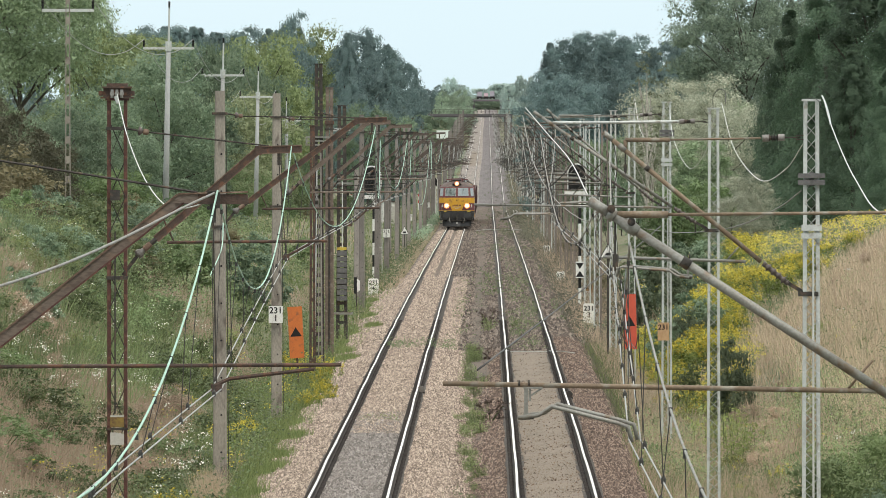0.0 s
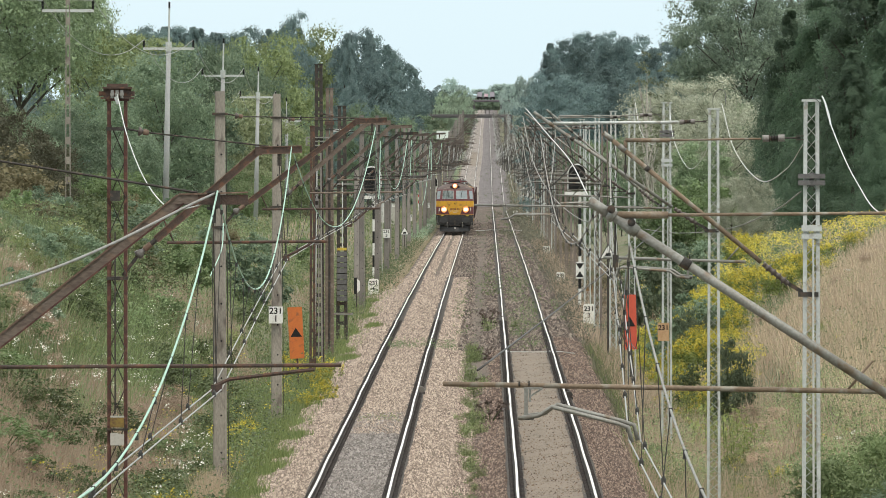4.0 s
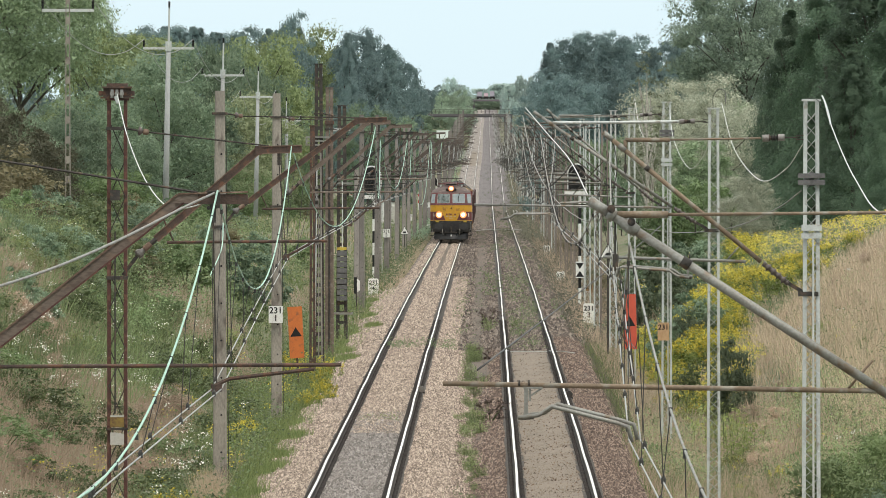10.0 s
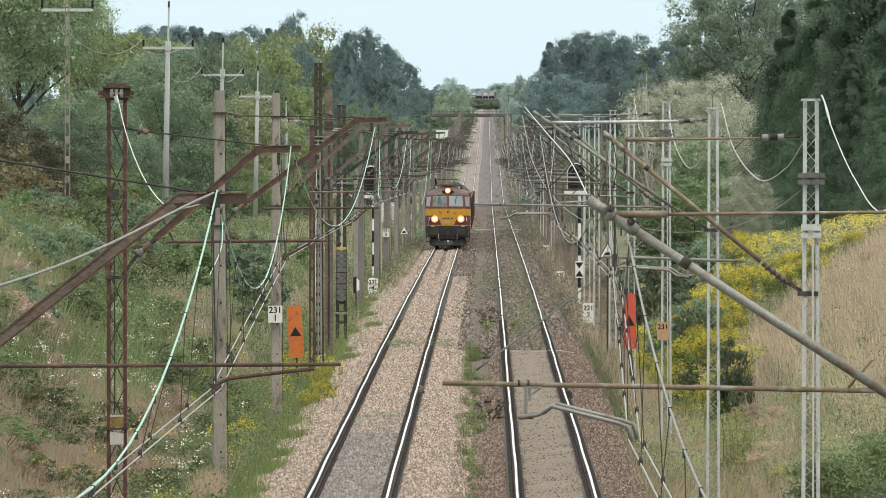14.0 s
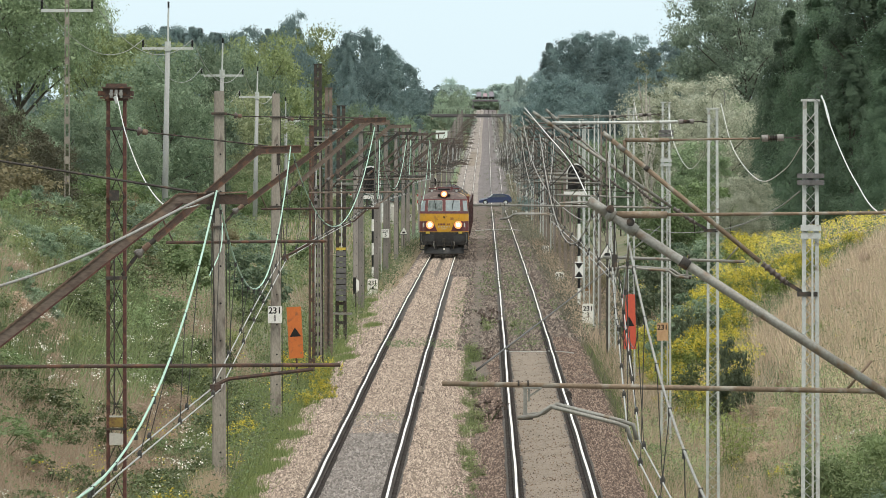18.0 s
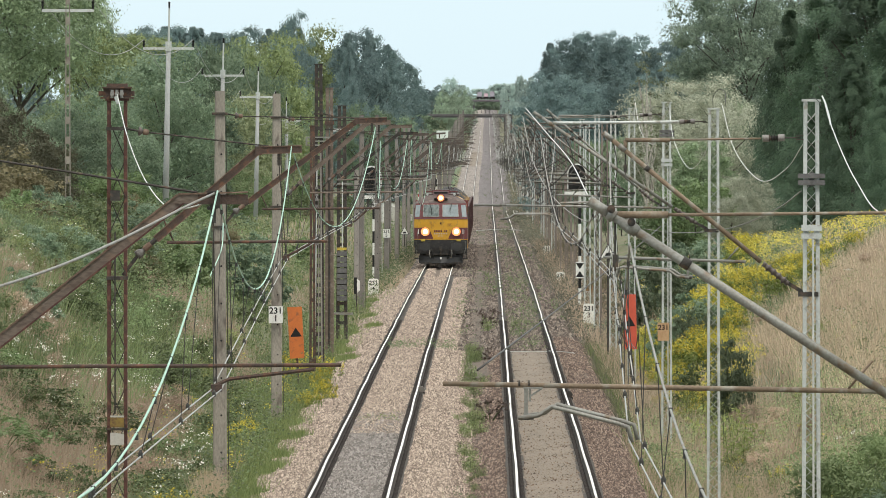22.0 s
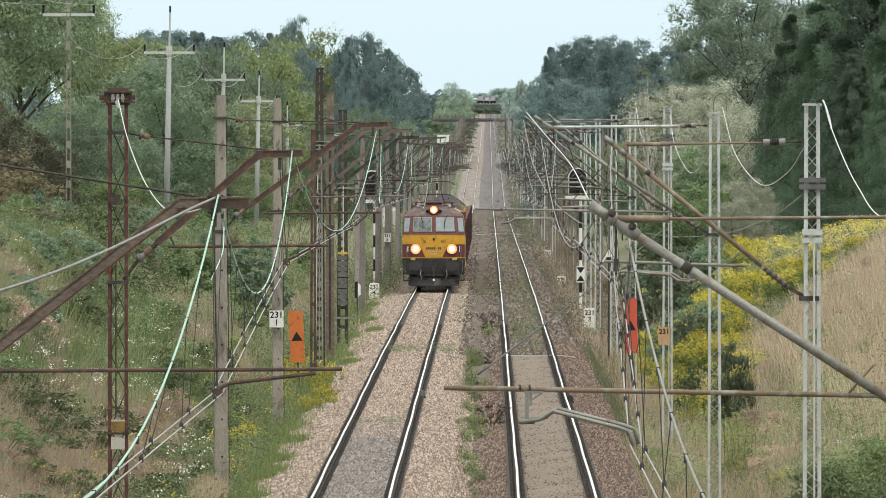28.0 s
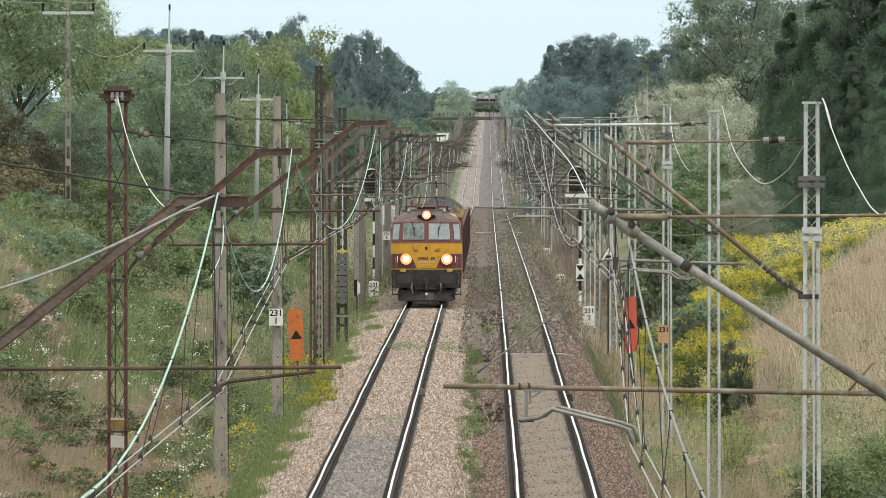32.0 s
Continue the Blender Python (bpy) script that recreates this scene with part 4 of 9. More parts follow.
def arm_right(mast, d, tip=2.62, ztip=7.05, zf=5.05, zstay=7.08, reg=(0.85, 3.0), zreg=5.5, uc=2.7, zc=5.0, mat=None, fat=0.042, arm_len=0.95, twin=True, push=False, full_stay=False, head=0.93, thick=0.75):
    """A straight tube bracket with insulated foot, level top stay, registration tube and cranked steady arms."""
    mat = mat or RUST_TUBE
    X = lambda u, z, y=0.0: (d * u, y, z)
    foot, top = Vector(X(0.2, zf)), Vector(X(tip, ztip))
    part("bracket_tube", Mesh().tube([foot.lerp(top, 0.19), top], fat, 10), mat, mast, "long inclined bracket tube", True)
    part("collar", Mesh().tube([foot.lerp(top, 0.93), foot.lerp(top, 0.965)], fat * 1.22, 16), OLD_ZINC, mast, "", True)
    part("collar", Mesh().tube([foot.lerp(top, 0.8), foot.lerp(top, 0.82)], fat * 1.15, 16), DARK_STEEL, mast, "", True)
    part("tube_end", Mesh().tube([foot.lerp(top, 1.0), foot.lerp(top, 1.05)], fat * 1.06, 12), OLD_ZINC, mast, "", True)
    insulator(mast, foot.lerp(top, 0.055), foot.lerp(top, 0.165), CERAMIC, 0.065, 4)
    part("hinge", Mesh().box(-0.17, -0.12, zf - 0.08, 0.09, 0.12, zf - 0.02).bar(X(0.1, zf - 0.03), foot.lerp(top, 0.06), 0.05), DARK_STEEL, mast)
    if fat > 0.037:
        for v in (0.995, 0.945):
            c = foot.lerp(top, v)
            cl = part("pipe_clamp", Mesh().tube([foot.lerp(top, v - 0.008), foot.lerp(top, v + 0.008)], fat * 1.35, 16), OLD_ZINC, mast, "round pipe clamp with bolts", True)
            part("bolt", Mesh().tube([c + Vector((0, -0.075, fat * 1.2)), c + Vector((0, 0.06, fat * 1.2))], 0.032, 12).tube([c + Vector((0, -0.09, fat * 1.2)), c + Vector((0, -0.075, fat * 1.2))], 0.016, 6), DARK_STEEL, cl)
    a = Vector(foot.lerp(top, head))
    s0 = Vector((a.x, 0, zstay))
    part("stay_tube", Mesh().tube([s0, X(tip - thick, zstay)], 0.028, 12).tube([X(tip - thick, zstay), X(0.65, zstay + 0.02)], 0.028 if full_stay else 0.013, 8).tube([a, s0], 0.024, 8), ZINC if full_stay else RUST_TUBE if fat > 0.037 else mat, mast, "", True)
    insulator(mast, X(0.62, zstay + 0.02), X(0.36, zstay + 0.03), CERAMIC_GREY, 0.055, 3)
    part("stay_lug", Mesh().tube([X(0.14, zstay + 0.03), X(0.36, zstay + 0.03)], 0.012, 6).bar(X(0.09, zstay + 0.055), X(0.2, zstay + 0.055), 0.05, 0.014).bar(X(0.09, zstay + 0.005), X(0.2, zstay + 0.005), 0.05, 0.014), DARK_STEEL, mast, "dark forked lug")
    part("registration_tube", Mesh().tube([X(reg[0], zreg - 0.06), X(reg[1], zreg)], 0.02, 8).tube([X(reg[0] + 0.25, zreg - 0.05), X(reg[0] + 0.05, zreg + 0.18)], 0.01, 4), RUST_TUBE if fat > 0.037 else OLD_ZINC, mast, "", True)
    if fat < 0.027:
        part("jumper_loop", Mesh().tube(spline([X(tip, ztip - 0.05, 0.1), X(tip - 0.5, ztip - 1.0, 0.2), X(tip - 0.1, ztip - 1.6, 0.15), X(tip + 0.35, zreg, 0.1)], 4), 0.013, 4), CABLE, mast, "hanging jumper cable")
        part("guy_rod", Mesh().tube([foot.lerp(top, 0.5), X(reg[1] - 0.4, zreg)], 0.011, 4).tube([X(0.1, zreg - 0.3), X(reg[1] * 0.85, zreg - 0.22)], 0.012, 4), DARK_STEEL, mast, "thin guy rods")
        for v in (0.45, 0.72):
            part("knuckle", Mesh().tube([foot.lerp(top, v), foot.lerp(top, v + 0.03)], fat * 1.9, 6), DARK_STEEL, mast, "dark pipe knuckle")
    g = 1 if push else -1
    ub = uc - arm_len if push else min(reg[1] - 0.1, uc + arm_len)
    part("drop_bracket", Mesh().bar(X(ub, zreg - 0.02), X(ub, zreg - 0.27), 0.03, 0.022).bar(X(ub + 0.03 * g, zreg - 0.02), X(ub + 0.03 * g, zreg - 0.14), 0.02, 0.014).bar(X(ub - 0.02 * g, zreg - 0.035), X(ub + 0.13 * g, zreg - 0.035), 0.04, 0.018).bar(X(ub + 0.12 * g, zreg - 0.04), X(ub + 0.03 * g, zreg - 0.1), 0.02, 0.014), OLD_ZINC, mast, "slim drop bracket")
    part("pipe_clamp", Mesh().tube([X(ub - 0.03, zreg), X(ub - 0.015, zreg)], 0.027, 10).tube([X(ub + 0.045, zreg), X(ub + 0.06, zreg)], 0.027, 10).bar(X(ub - 0.05 * g, zreg - 0.27), X(ub + 0.06 * g, zreg - 0.265), 0.09, 0.03), DARK_STEEL, mast, "dark clamps")
    for k in ((-0.05, 0.05) if twin else (0.0,)):
        o = k * 0.45
        part("steady_arm", Mesh().tube([X(ub - 0.04 * g - o, zreg - 0.26 + o / 3, k), X(ub + 0.12 * g - o, zreg - 0.24 + o / 3, k), X(ub + 0.22 * g - o, zreg - 0.17 + o / 3, k), X(uc - 0.12 * g - o, zc + 0.16 + o / 3, k), X(uc - 0.03 * g - o, zc + 0.13 + o / 3, k), X(uc - o, zc + 0.01 + o / 3, k)], 0.017, 8), OLD_ZINC, mast, "cranked steady arm", True)
    part("hanger", Mesh().tube([a, X(abs(a.x), ztip - 0.45)], 0.008, 4).box(a.x - 0.02, -0.04, ztip - 0.42, a.x + 0.02, 0.04, ztip - 0.32), DARK_STEEL, mast)


def mast_at(x, y, label, group="catenary masts"):
    return thing("catenary_mast", label, "catenary mast", Matrix.Translation((x, y, float(railz(y)))), group)


GREY_PLATE = material("grey_white_plate", (0.5, 0.49, 0.45), (0.4, 0.38, 0.34), 0.7, 0, 6, 40, 0)
BROWN_RUST = material("brown_grey_rusted_steel", (0.22, 0.172, 0.14), (0.13, 0.1, 0.083), 0.85, 0.15, 5, 50, 0.3, dirt=(0.26, 0.22, 0.19), dirt_amount=0.35)
# left side, one by one
m = mast_at(ML - 0.05, 125, "weathered concrete catenary mast with a rusty bent bracket")
concrete_post(m, 7.6, 0.34, 0.24, CONCRETE)
arm_left(m, 1, ub=2.62, flat=0.62, zf=4.4, zb=6.46, reg=(0.6, 4.1), zreg=4.93, uc=2.95, zc=4.7, zstay=6.95, pipe=True)
m = mast_at(ML + 0.02, 197, "rusty two-legged lattice catenary mast with a box head")
lattice_post(m, 7.5, 0.24, 0.24, RED_RUST, 0.05, 0.22, 0.55, DARK_STEEL, 0.008)
part("head_box", Mesh().box(-0.2, -0.1, 7.555, 0.2, 0.1, 7.68).box(-0.24, -0.16, 7.53, 0.24, 0.16, 7.555).box(-0.215, -0.16, 7.68, 0.215, 0.16, 7.705).box(-0.15, -0.13, 7.705, 0.15, 0.13, 7.75).box(-0.27, -0.08, 7.57, -0.2, 0.08, 7.64).box(0.2, -0.08, 7.57, 0.25, 0.08, 7.64), RUST, m, "rusty steel head beam with flanges")
for x in (-0.07, 0.0, 0.07):
    part("head_clamp", Mesh().tube([(x, -0.2, 7.54), (x, -0.2, 7.66)], 0.022, 8).tube([(x, -0.235, 7.6), (x, -0.16, 7.6)], 0.032, 8), OLD_ZINC, m, "grey cable clamp")
part("head_clamp", Mesh().tube([(-0.02, -0.22, 7.56), (0.02, -0.24, 7.46)], 0.028, 8), ZINC, m, "grey cable clamp")
part("warning_plate", Mesh().box(-0.1, -0.135, 2.76, 0.1, -0.125, 2.9), material("faded_yellow_plate", (0.13, 0.075, 0.035), (0.26, 0.18, 0.04), 0.8, 0, 9, 40, 0.1), m, "rust-eaten faded yellow plate")
part("number_plate", Mesh().prism([(-0.1, 2.5), (0.1, 2.5), (0.1, 2.66), (-0.02, 2.68), (-0.1, 2.68)], -0.14, -0.13), GREY_PLATE, m, "grey-white blank plate")
part("plate_frame", Mesh().box(-0.16, -0.15, 2.715, 0.16, -0.12, 2.745), DARK_STEEL, m)
part("plate_rim", Mesh().box(-0.1, -0.14, 2.905, 0.1, -0.125, 2.93), GREY_PLATE, m, "pale upper rim")
part("switch_rod", Mesh().tube([(-0.03, -0.15, 5.6), (-0.03, -0.15, 2.95)], 0.012, 5).box(-0.1, -0.2, 6.05, 0.04, -0.12, 6.2), DARK_STEEL, m)
arm_left(m, 1, ub=2.05, flat=0.63, zf=5.0, zb=6.78, reg=(0.72, 3.05), zreg=5.46, uc=2.45, zc=5.2, zstay=7.1)
for y in (272, 345):
    m = mast_at(ML + 0.03, y, "tapered grey concrete catenary mast with a rusty bracket" if y < 300 else "grey concrete catenary mast with a white number plate")
    concrete_post(m, 7.85 if y < 300 else 8.0, 0.3, 0.2, CONCRETE)
    arm_left(m, 1, ub=2.75 if y < 300 else 2.3, flat=0.6, zf=5.2, zb=7.25, reg=(0.85, 3.2), zreg=5.5, uc=2.6, zc=5.15, zstay=7.4, steel=BROWN_RUST if y > 300 else None)
m = mast_at(px(553, 0, 402).x, 402, "slim rusty steel mast of an anchor group")
ladder_post(m, 7.2, 0.2, 0.14, RUST, 0.07, 0.16, 0.9)
m = mast_at(px(564, 0, 415).x, 415, "tall rusty lattice anchor mast")
ladder_post(m, 9.1, 0.36, 0.23, DARK_STEEL, 0.1, 0.24, 0.3)
part("conduit", Mesh().tube([(0.1, -0.17, -0.6), (0.06, -0.17, 6.4)], 0.03, 6).tube([(0.0, -0.16, -0.6), (0.0, -0.16, 5.0)], 0.022, 6), DARK_CONCRETE, m, "grey cable conduits")
part("crossarm", Mesh().box(-0.4, -0.2, 6.62, 0.36, -0.1, 6.66).box(-0.38, -0.2, 6.74, 0.34, -0.12, 6.78).box(-0.38, -0.2, 6.86, 0.34, -0.12, 6.9).box(-0.4, -0.19, 6.62, -0.34, -0.12, 6.9).box(0.28, -0.19, 6.62, 0.34, -0.12, 6.9), OLD_ZINC, m, "slatted galvanised crossarm")
for z in (5.1, 4.75, 3.6):
    insulator(m, (-0.06, -0.26, z), (-0.06, -0.26, z + 0.26), CERAMIC_GREY, 0.06, 3)
part("cable_duct", Mesh().tube([(-0.12, -0.2, -0.5), (-0.05, -0.2, 5.9)], 0.02, 6), BRIGHT_WIRE, m, "pale cable duct")
arm_left(m, 1, ub=2.2, zf=5.3, zb=7.2, reg=(0.6, 3.2), zreg=5.6, uc=2.5, zc=5.2, zstay=7.6, steel=BROWN_RUST, thick=0.09)
m = mast_at(px(583, 0, 450).x, 450, "rusty lattice anchor mast by the track")
ladder_post(m, 8.5, 0.3, 0.24, BROWN_RUST, 0.11, 0.24, 0.7)
part("conduit", Mesh().tube([(0.0, -0.15, -0.6), (0.0, -0.15, 6.8)], 0.035, 6), DARK_STEEL, m, "dark cable conduit")
part("band", Mesh().box(-0.15, -0.2, 7.3, 0.15, 0.2, 7.42), RUST, m)
part("band", Mesh().box(-0.15, -0.2, 4.0, 0.15, 0.2, 4.1), RUST, m)
arm_left(m, 1, ub=2.3, zf=5.2, zb=7.0, reg=(0.8, 3.2), zreg=5.6, uc=2.6, zc=5.2, steel=DARK_STEEL, thick=0.085)
m = mast_at(px(605, 0, 485).x, 485, "dark lattice mast carrying tensioning weights")
ladder_post(m, 8.0, 0.42, 0.3, DARK_STEEL, 0.12, 0.26, 0.35)
part("pulley_frame", Mesh().box(-0.45, -0.2, 5.2, 0.4, -0.1, 5.27), OLD_ZINC, m, "galvanised pulley crosspiece")
part("crosspiece", Mesh().box(-0.3, -0.2, 7.1, 0.3, -0.12, 7.2), ZINC, m)
part("pull_rope", Mesh().tube([(0.02, -0.3, 2.9), (0.02, -0.28, 5.3)], 0.02, 5), BRIGHT_WIRE, m, "steel pull rope")
for i in range(9):
    part("weight_block", Mesh().box(-0.17, -0.42, 1.05 + i * 0.2, 0.17, -0.2, 1.215 + i * 0.2), GREY_BLOCK, m)
part("yellow_block", Mesh().box(-0.17, -0.42, 2.86, 0.17, -0.2, 2.95), YELLOW_PAINT, m, "yellow painted top weight")
part("guide_bracket", Mesh().box(-0.3, -0.32, 0.55, 0.4, -0.26, 0.63), OLD_ZINC, m)

# plain left masts, built once and repeated down the line
DARK_TUBE = material("dark_old_bracket_tube", (0.14, 0.12, 0.11), (0.09, 0.078, 0.07), 0.7, 0.3, 5, 40, 0.2)
FAR_STEEL = material("grey_brown_old_steel", (0.15, 0.118, 0.1), (0.1, 0.08, 0.07), 0.8, 0.2, 5, 40, 0.2)
left_rows = [581, 661, 724, 805, 882, 946, 1012] + [1012 + 64 * i for i in range(1, 33)]
left_kinds = []
for k, (ub, zb, zf, reg1, zr, hh, w) in enumerate(((2.3, 7.05, 5.1, 3.3, 5.5, 7.9, 0.28), (2.75, 7.2, 5.3, 2.9, 5.6, 8.1, 0.26), (1.9, 6.85, 4.9, 3.6, 5.35, 7.6, 0.3), (2.5, 6.95, 5.0, 3.0, 5.45, 7.7, 0.27))):
    t = mast_at(ML, left_rows[k], "dark weathered concrete catenary mast with a bent bracket", "concrete masts down the line")
    concrete_post(t, hh, w, w * 0.66, DARK_CONCRETE)
    arm_left(t, 1, ub=ub, flat=0.6, zf=zf, zb=zb, reg=(0.8, reg1), zreg=zr, uc=2.6, zc=5.15, steel=FAR_STEEL, thick=0.075)
    left_kinds.append(t)
_rm = random.Random(4)
for i, y in enumerate(left_rows[4:]):
    copy_thing(left_kinds[_rm.randrange(4)], Matrix.Translation((ML + _rm.uniform(-0.12, 0.12), y + _rm.uniform(-6, 6), float(railz(y)) + _rm.uniform(-0.15, 0.15))))
extra_post = thing("trackside_post", "dark weathered concrete post of the old anchor row", "post", Matrix.Translation((ML - 0.6, 620, float(railz(620)))), "spare posts")
concrete_post(extra_post, 5.5, 0.26, 0.2, DARK_CONCRETE)
for y in (764, 842, 915, 985):
    copy_thing(extra_post, Matrix.Translation((ML - 0.7, y, float(railz(y)))))

# right side: grey lattice masts near, brown ones far
near_r = [(106, 0.1, 3.35, 6.45, 4.4, 6.44, (1.24, 4.65), 5.12, 3.15, 4.66, "weathered"), (176, 0, 2.58, 6.95, 5.0, 6.95, (0.85, 2.7), 5.43, 2.55, 5.15, "rust"), (252, 0, 3.2, 7.3, 5.25, 7.2, (0.8, 4.45), 5.68, 2.95, 5.35, "weathered"), (318, 0, 2.7, 7.45, 5.3, 7.4, (0.8, 2.6), 5.55, 2.6, 5.2, "weathered"), (395, 0, 3.0, 7.5, 5.3, 7.45, (0.8, 3.3), 5.6, 3.1, 5.2, "weathered")]
for y, dx, tip, ztip, zf, zst, reg, zreg, uc, zc, kind in near_r:
    m = mast_at(MR + dx, y, "pale galvanised lattice catenary mast with a tube bracket")
    lattice_post(m, 7.45 if y < 260 else 7.7, 0.215, 0.15, ZINC, 0.048, 0.18, 0.17, None, 0.013)
    arm_right(m, -1, tip, ztip, zf, zst, reg, zreg, uc, zc, OLD_ZINC if kind == "weathered" else RUST_TUBE, 0.038 if y == 106 else 0.032 if y < 260 else 0.026, arm_len=0.85 if y == 106 else 0.95, push=y in (176, 318), full_stay=y == 252, head=0.985 if y == 106 else 0.93, thick=0.46 if y == 106 else 0.75)
    if y in (176, 318):
        zb = 6.45 if y == 176 else 7.0
        part("timber_clamp", Mesh().box(-0.175, -0.16, zb + 0.005, 0.175, -0.1, zb + 0.065).box(-0.175, -0.16, zb - 0.085, 0.175, -0.1, zb - 0.02).box(-0.03, -0.1, zb - 0.1, 0.03, 0.14, zb + 0.08), GREY_BLOCK, m, "dark double clamp plate")
        part("switch_bracket", Mesh().box(-0.13, -0.2, zb - 0.68, 0.13, -0.12, zb - 0.6).box(-0.13, -0.18, zb - 0.78, 0.13, -0.12, zb - 0.71), ZINC, m)
        part("switch_rod", Mesh().tube([(0.02, -0.16, zb - 0.75), (0.03, -0.16, 0.0)], 0.014, 5), BRIGHT_WIRE, m, "pale operating rod")
far_r = mast_at(MR, 454, "slim lattice catenary mast with a tube bracket", "lattice masts down the line")
lattice_post(far_r, 7.75, 0.22, 0.15, ZINC, 0.055, 0.18, 0.3)
arm_right(far_r, -1, 2.8, 7.4, 5.25, 7.35, (0.8, 3.1), 5.55, 2.8, 5.2, DARK_TUBE, 0.023)
for y in (520, 604):
    copy_thing(far_r, Matrix.Translation((MR, y, float(railz(y)))))
# lattice brown, lightened for the haze along the line
BROWN_STEEL = material("brown_painted_lattice", (0.27, 0.225, 0.2), (0.17, 0.14, 0.125), 0.8, 0.2, 5, 40, 0.2)
right_rows = [487, 570, 640] + [700 + 62 * i for i in range(39)]
right_kinds = []
for k, (tip, zt, zf, reg1, hh, w, tm) in enumerate(((2.7, 7.2, 5.2, 3.0, 7.4, 0.3, DARK_TUBE), (3.1, 7.35, 5.3, 3.3, 7.6, 0.24, OLD_ZINC), (2.4, 7.0, 5.1, 2.7, 7.2, 0.28, DARK_TUBE))):
    t = mast_at(MR, right_rows[k], "brown rusting lattice mast with a tube bracket", "brown lattice masts")
    lattice_post(t, hh, w, w * 0.6, BROWN_STEEL if k != 1 else ZINC, 0.055, 0.22, 0.34)
    arm_right(t, -1, tip, zt, zf, zt, (0.8, reg1), 5.5, 2.7, 5.2, tm, 0.021)
    right_kinds.append(t)
for y in right_rows[3:]:
    copy_thing(right_kinds[_rm.choice((0, 1, 1, 1, 2))], Matrix.Translation((MR + _rm.uniform(-0.1, 0.15), y + _rm.uniform(-7, 7), float(railz(y)) + _rm.uniform(-0.15, 0.15))))
short_r = thing("lattice_post", "short brown lattice post beside the track", "post", Matrix.Translation((MR + 0.3, 675, float(railz(675)))), "spare posts")
lattice_post(short_r, 5.2, 0.26, 0.16, BROWN_STEEL, 0.05, 0.2, 0.32)
for y in (545, 735, 800, 868, 930, 1000, 1080):
    copy_thing(short_r, Matrix.Translation((MR + 0.25, y, float(railz(y)))))

# ---- overhead line: messenger, droppers and twin contact wires, span by span ----


def overhead(track_label, sup, last_detail):
    line = thing("overhead_line", track_label, "overhead line")
    for (y0, x0, zm0, xc0, zc0), (y1, x1, zm1, xc1, zc1) in zip(sup, sup[1:]):
        near = y1 < last_detail
        sag = 1.35 * ((y1 - y0) / 70) ** 2
        N = 24 if near else 8
        ms = lambda a: Vector((x0 + (x1 - x0) * a, y0 + (y1 - y0) * a, zm0 + (zm1 - zm0) * a - 4 * sag * a * (1 - a)))
        ct = lambda a, k: Vector((xc0 + (xc1 - xc0) * a + k, y0 + (y1 - y0) * a, zc0 + (zc1 - zc0) * a + 0.02 * math.sin(a * math.pi)))
        part("messenger_wire", Mesh().tube([ms(i / N) for i in range(N + 1)], 0.0095 if y0 < 300 else 0.009, 5), PATINA if (track_label.startswith("green") and y0 < 800) else OLD_ZINC if y0 < 600 else COPPER, line, "messenger wire", True)
        for k in (-0.045, 0.045):
            part("contact_wire", Mesh().tube([ct(i / 8, k) for i in range(9)], 0.0068, 6), COPPER, line, "grooved contact wire", True)
        if near:
            nd = 14 if y0 < 420 else 9
            for i in range(nd):
                a = (i + 0.5) / nd
                t, b = ms(a), ct(a, 0.045 if i % 2 else -0.045)
                part("dropper", Mesh().tube([t, b], 0.0038 if y0 < 500 else 0.006, 5).tube([b + Vector((0, 0, -0.012)), b + Vector((0, 0, 0.03)), b + Vector((0, 0, 0.05))], [0.017, 0.017, 0.006], 8).tube([t + Vector((0, 0, -0.045)), t + Vector((0, 0, 0.014))], 0.014, 8), CABLE, line)
    return line


def sup_l(y, i):
    r = float(railz(y))
    return (y, LX + (0.22 if i % 2 else -0.05), r + 6.8, LX + (0.2 if i % 2 else -0.25), r + 5.15)


def sup_r(y, i):
    r = float(railz(y))
    return (y, RX + (0.25 if i % 2 else -0.35), r + 6.95, RX + (0.25 if i % 2 else -0.3), r + 5.2)


near_left = [(50, -2.45, 6.6, -2.9, 4.85), (125, -2.49, 6.73, -2.5, 4.9), (197, -2.85, 6.93, -2.95, 5.3), (272, -2.25, 7.1, -2.75, 5.2)]
overhead("green patinated messenger over twin contact wires", near_left + [sup_l(y, i) for i, y in enumerate([345, 415, 485, 581, 661, 724, 805, 882, 946, 1012] + [1012 + 64 * i for i in range(1, 35)])], 1150)
near_right = [(40, 1.5, 6.3, 1.3, 4.8), (106, 1.11, 6.44, 1.15, 4.9), (176, 1.58, 6.93, 1.68, 5.25), (252, 0.98, 7.0, 1.25, 5.38), (318, 1.6, 7.1, 1.6, 5.1)]
overhead("grey messenger over twin contact wires", near_right + [sup_r(y, i) for i, y in enumerate([395, 454, 520, 604] + [700 + 62 * i for i in range(41)])], 1150)


def cable(label, pts, r, mat, n=8):
    return tagged(new("overhead_cable", Mesh().tube(spline(pts, n), r, 6).data("overhead_cable", mat, True)), label, "cable", "loose cables of the overhead line")


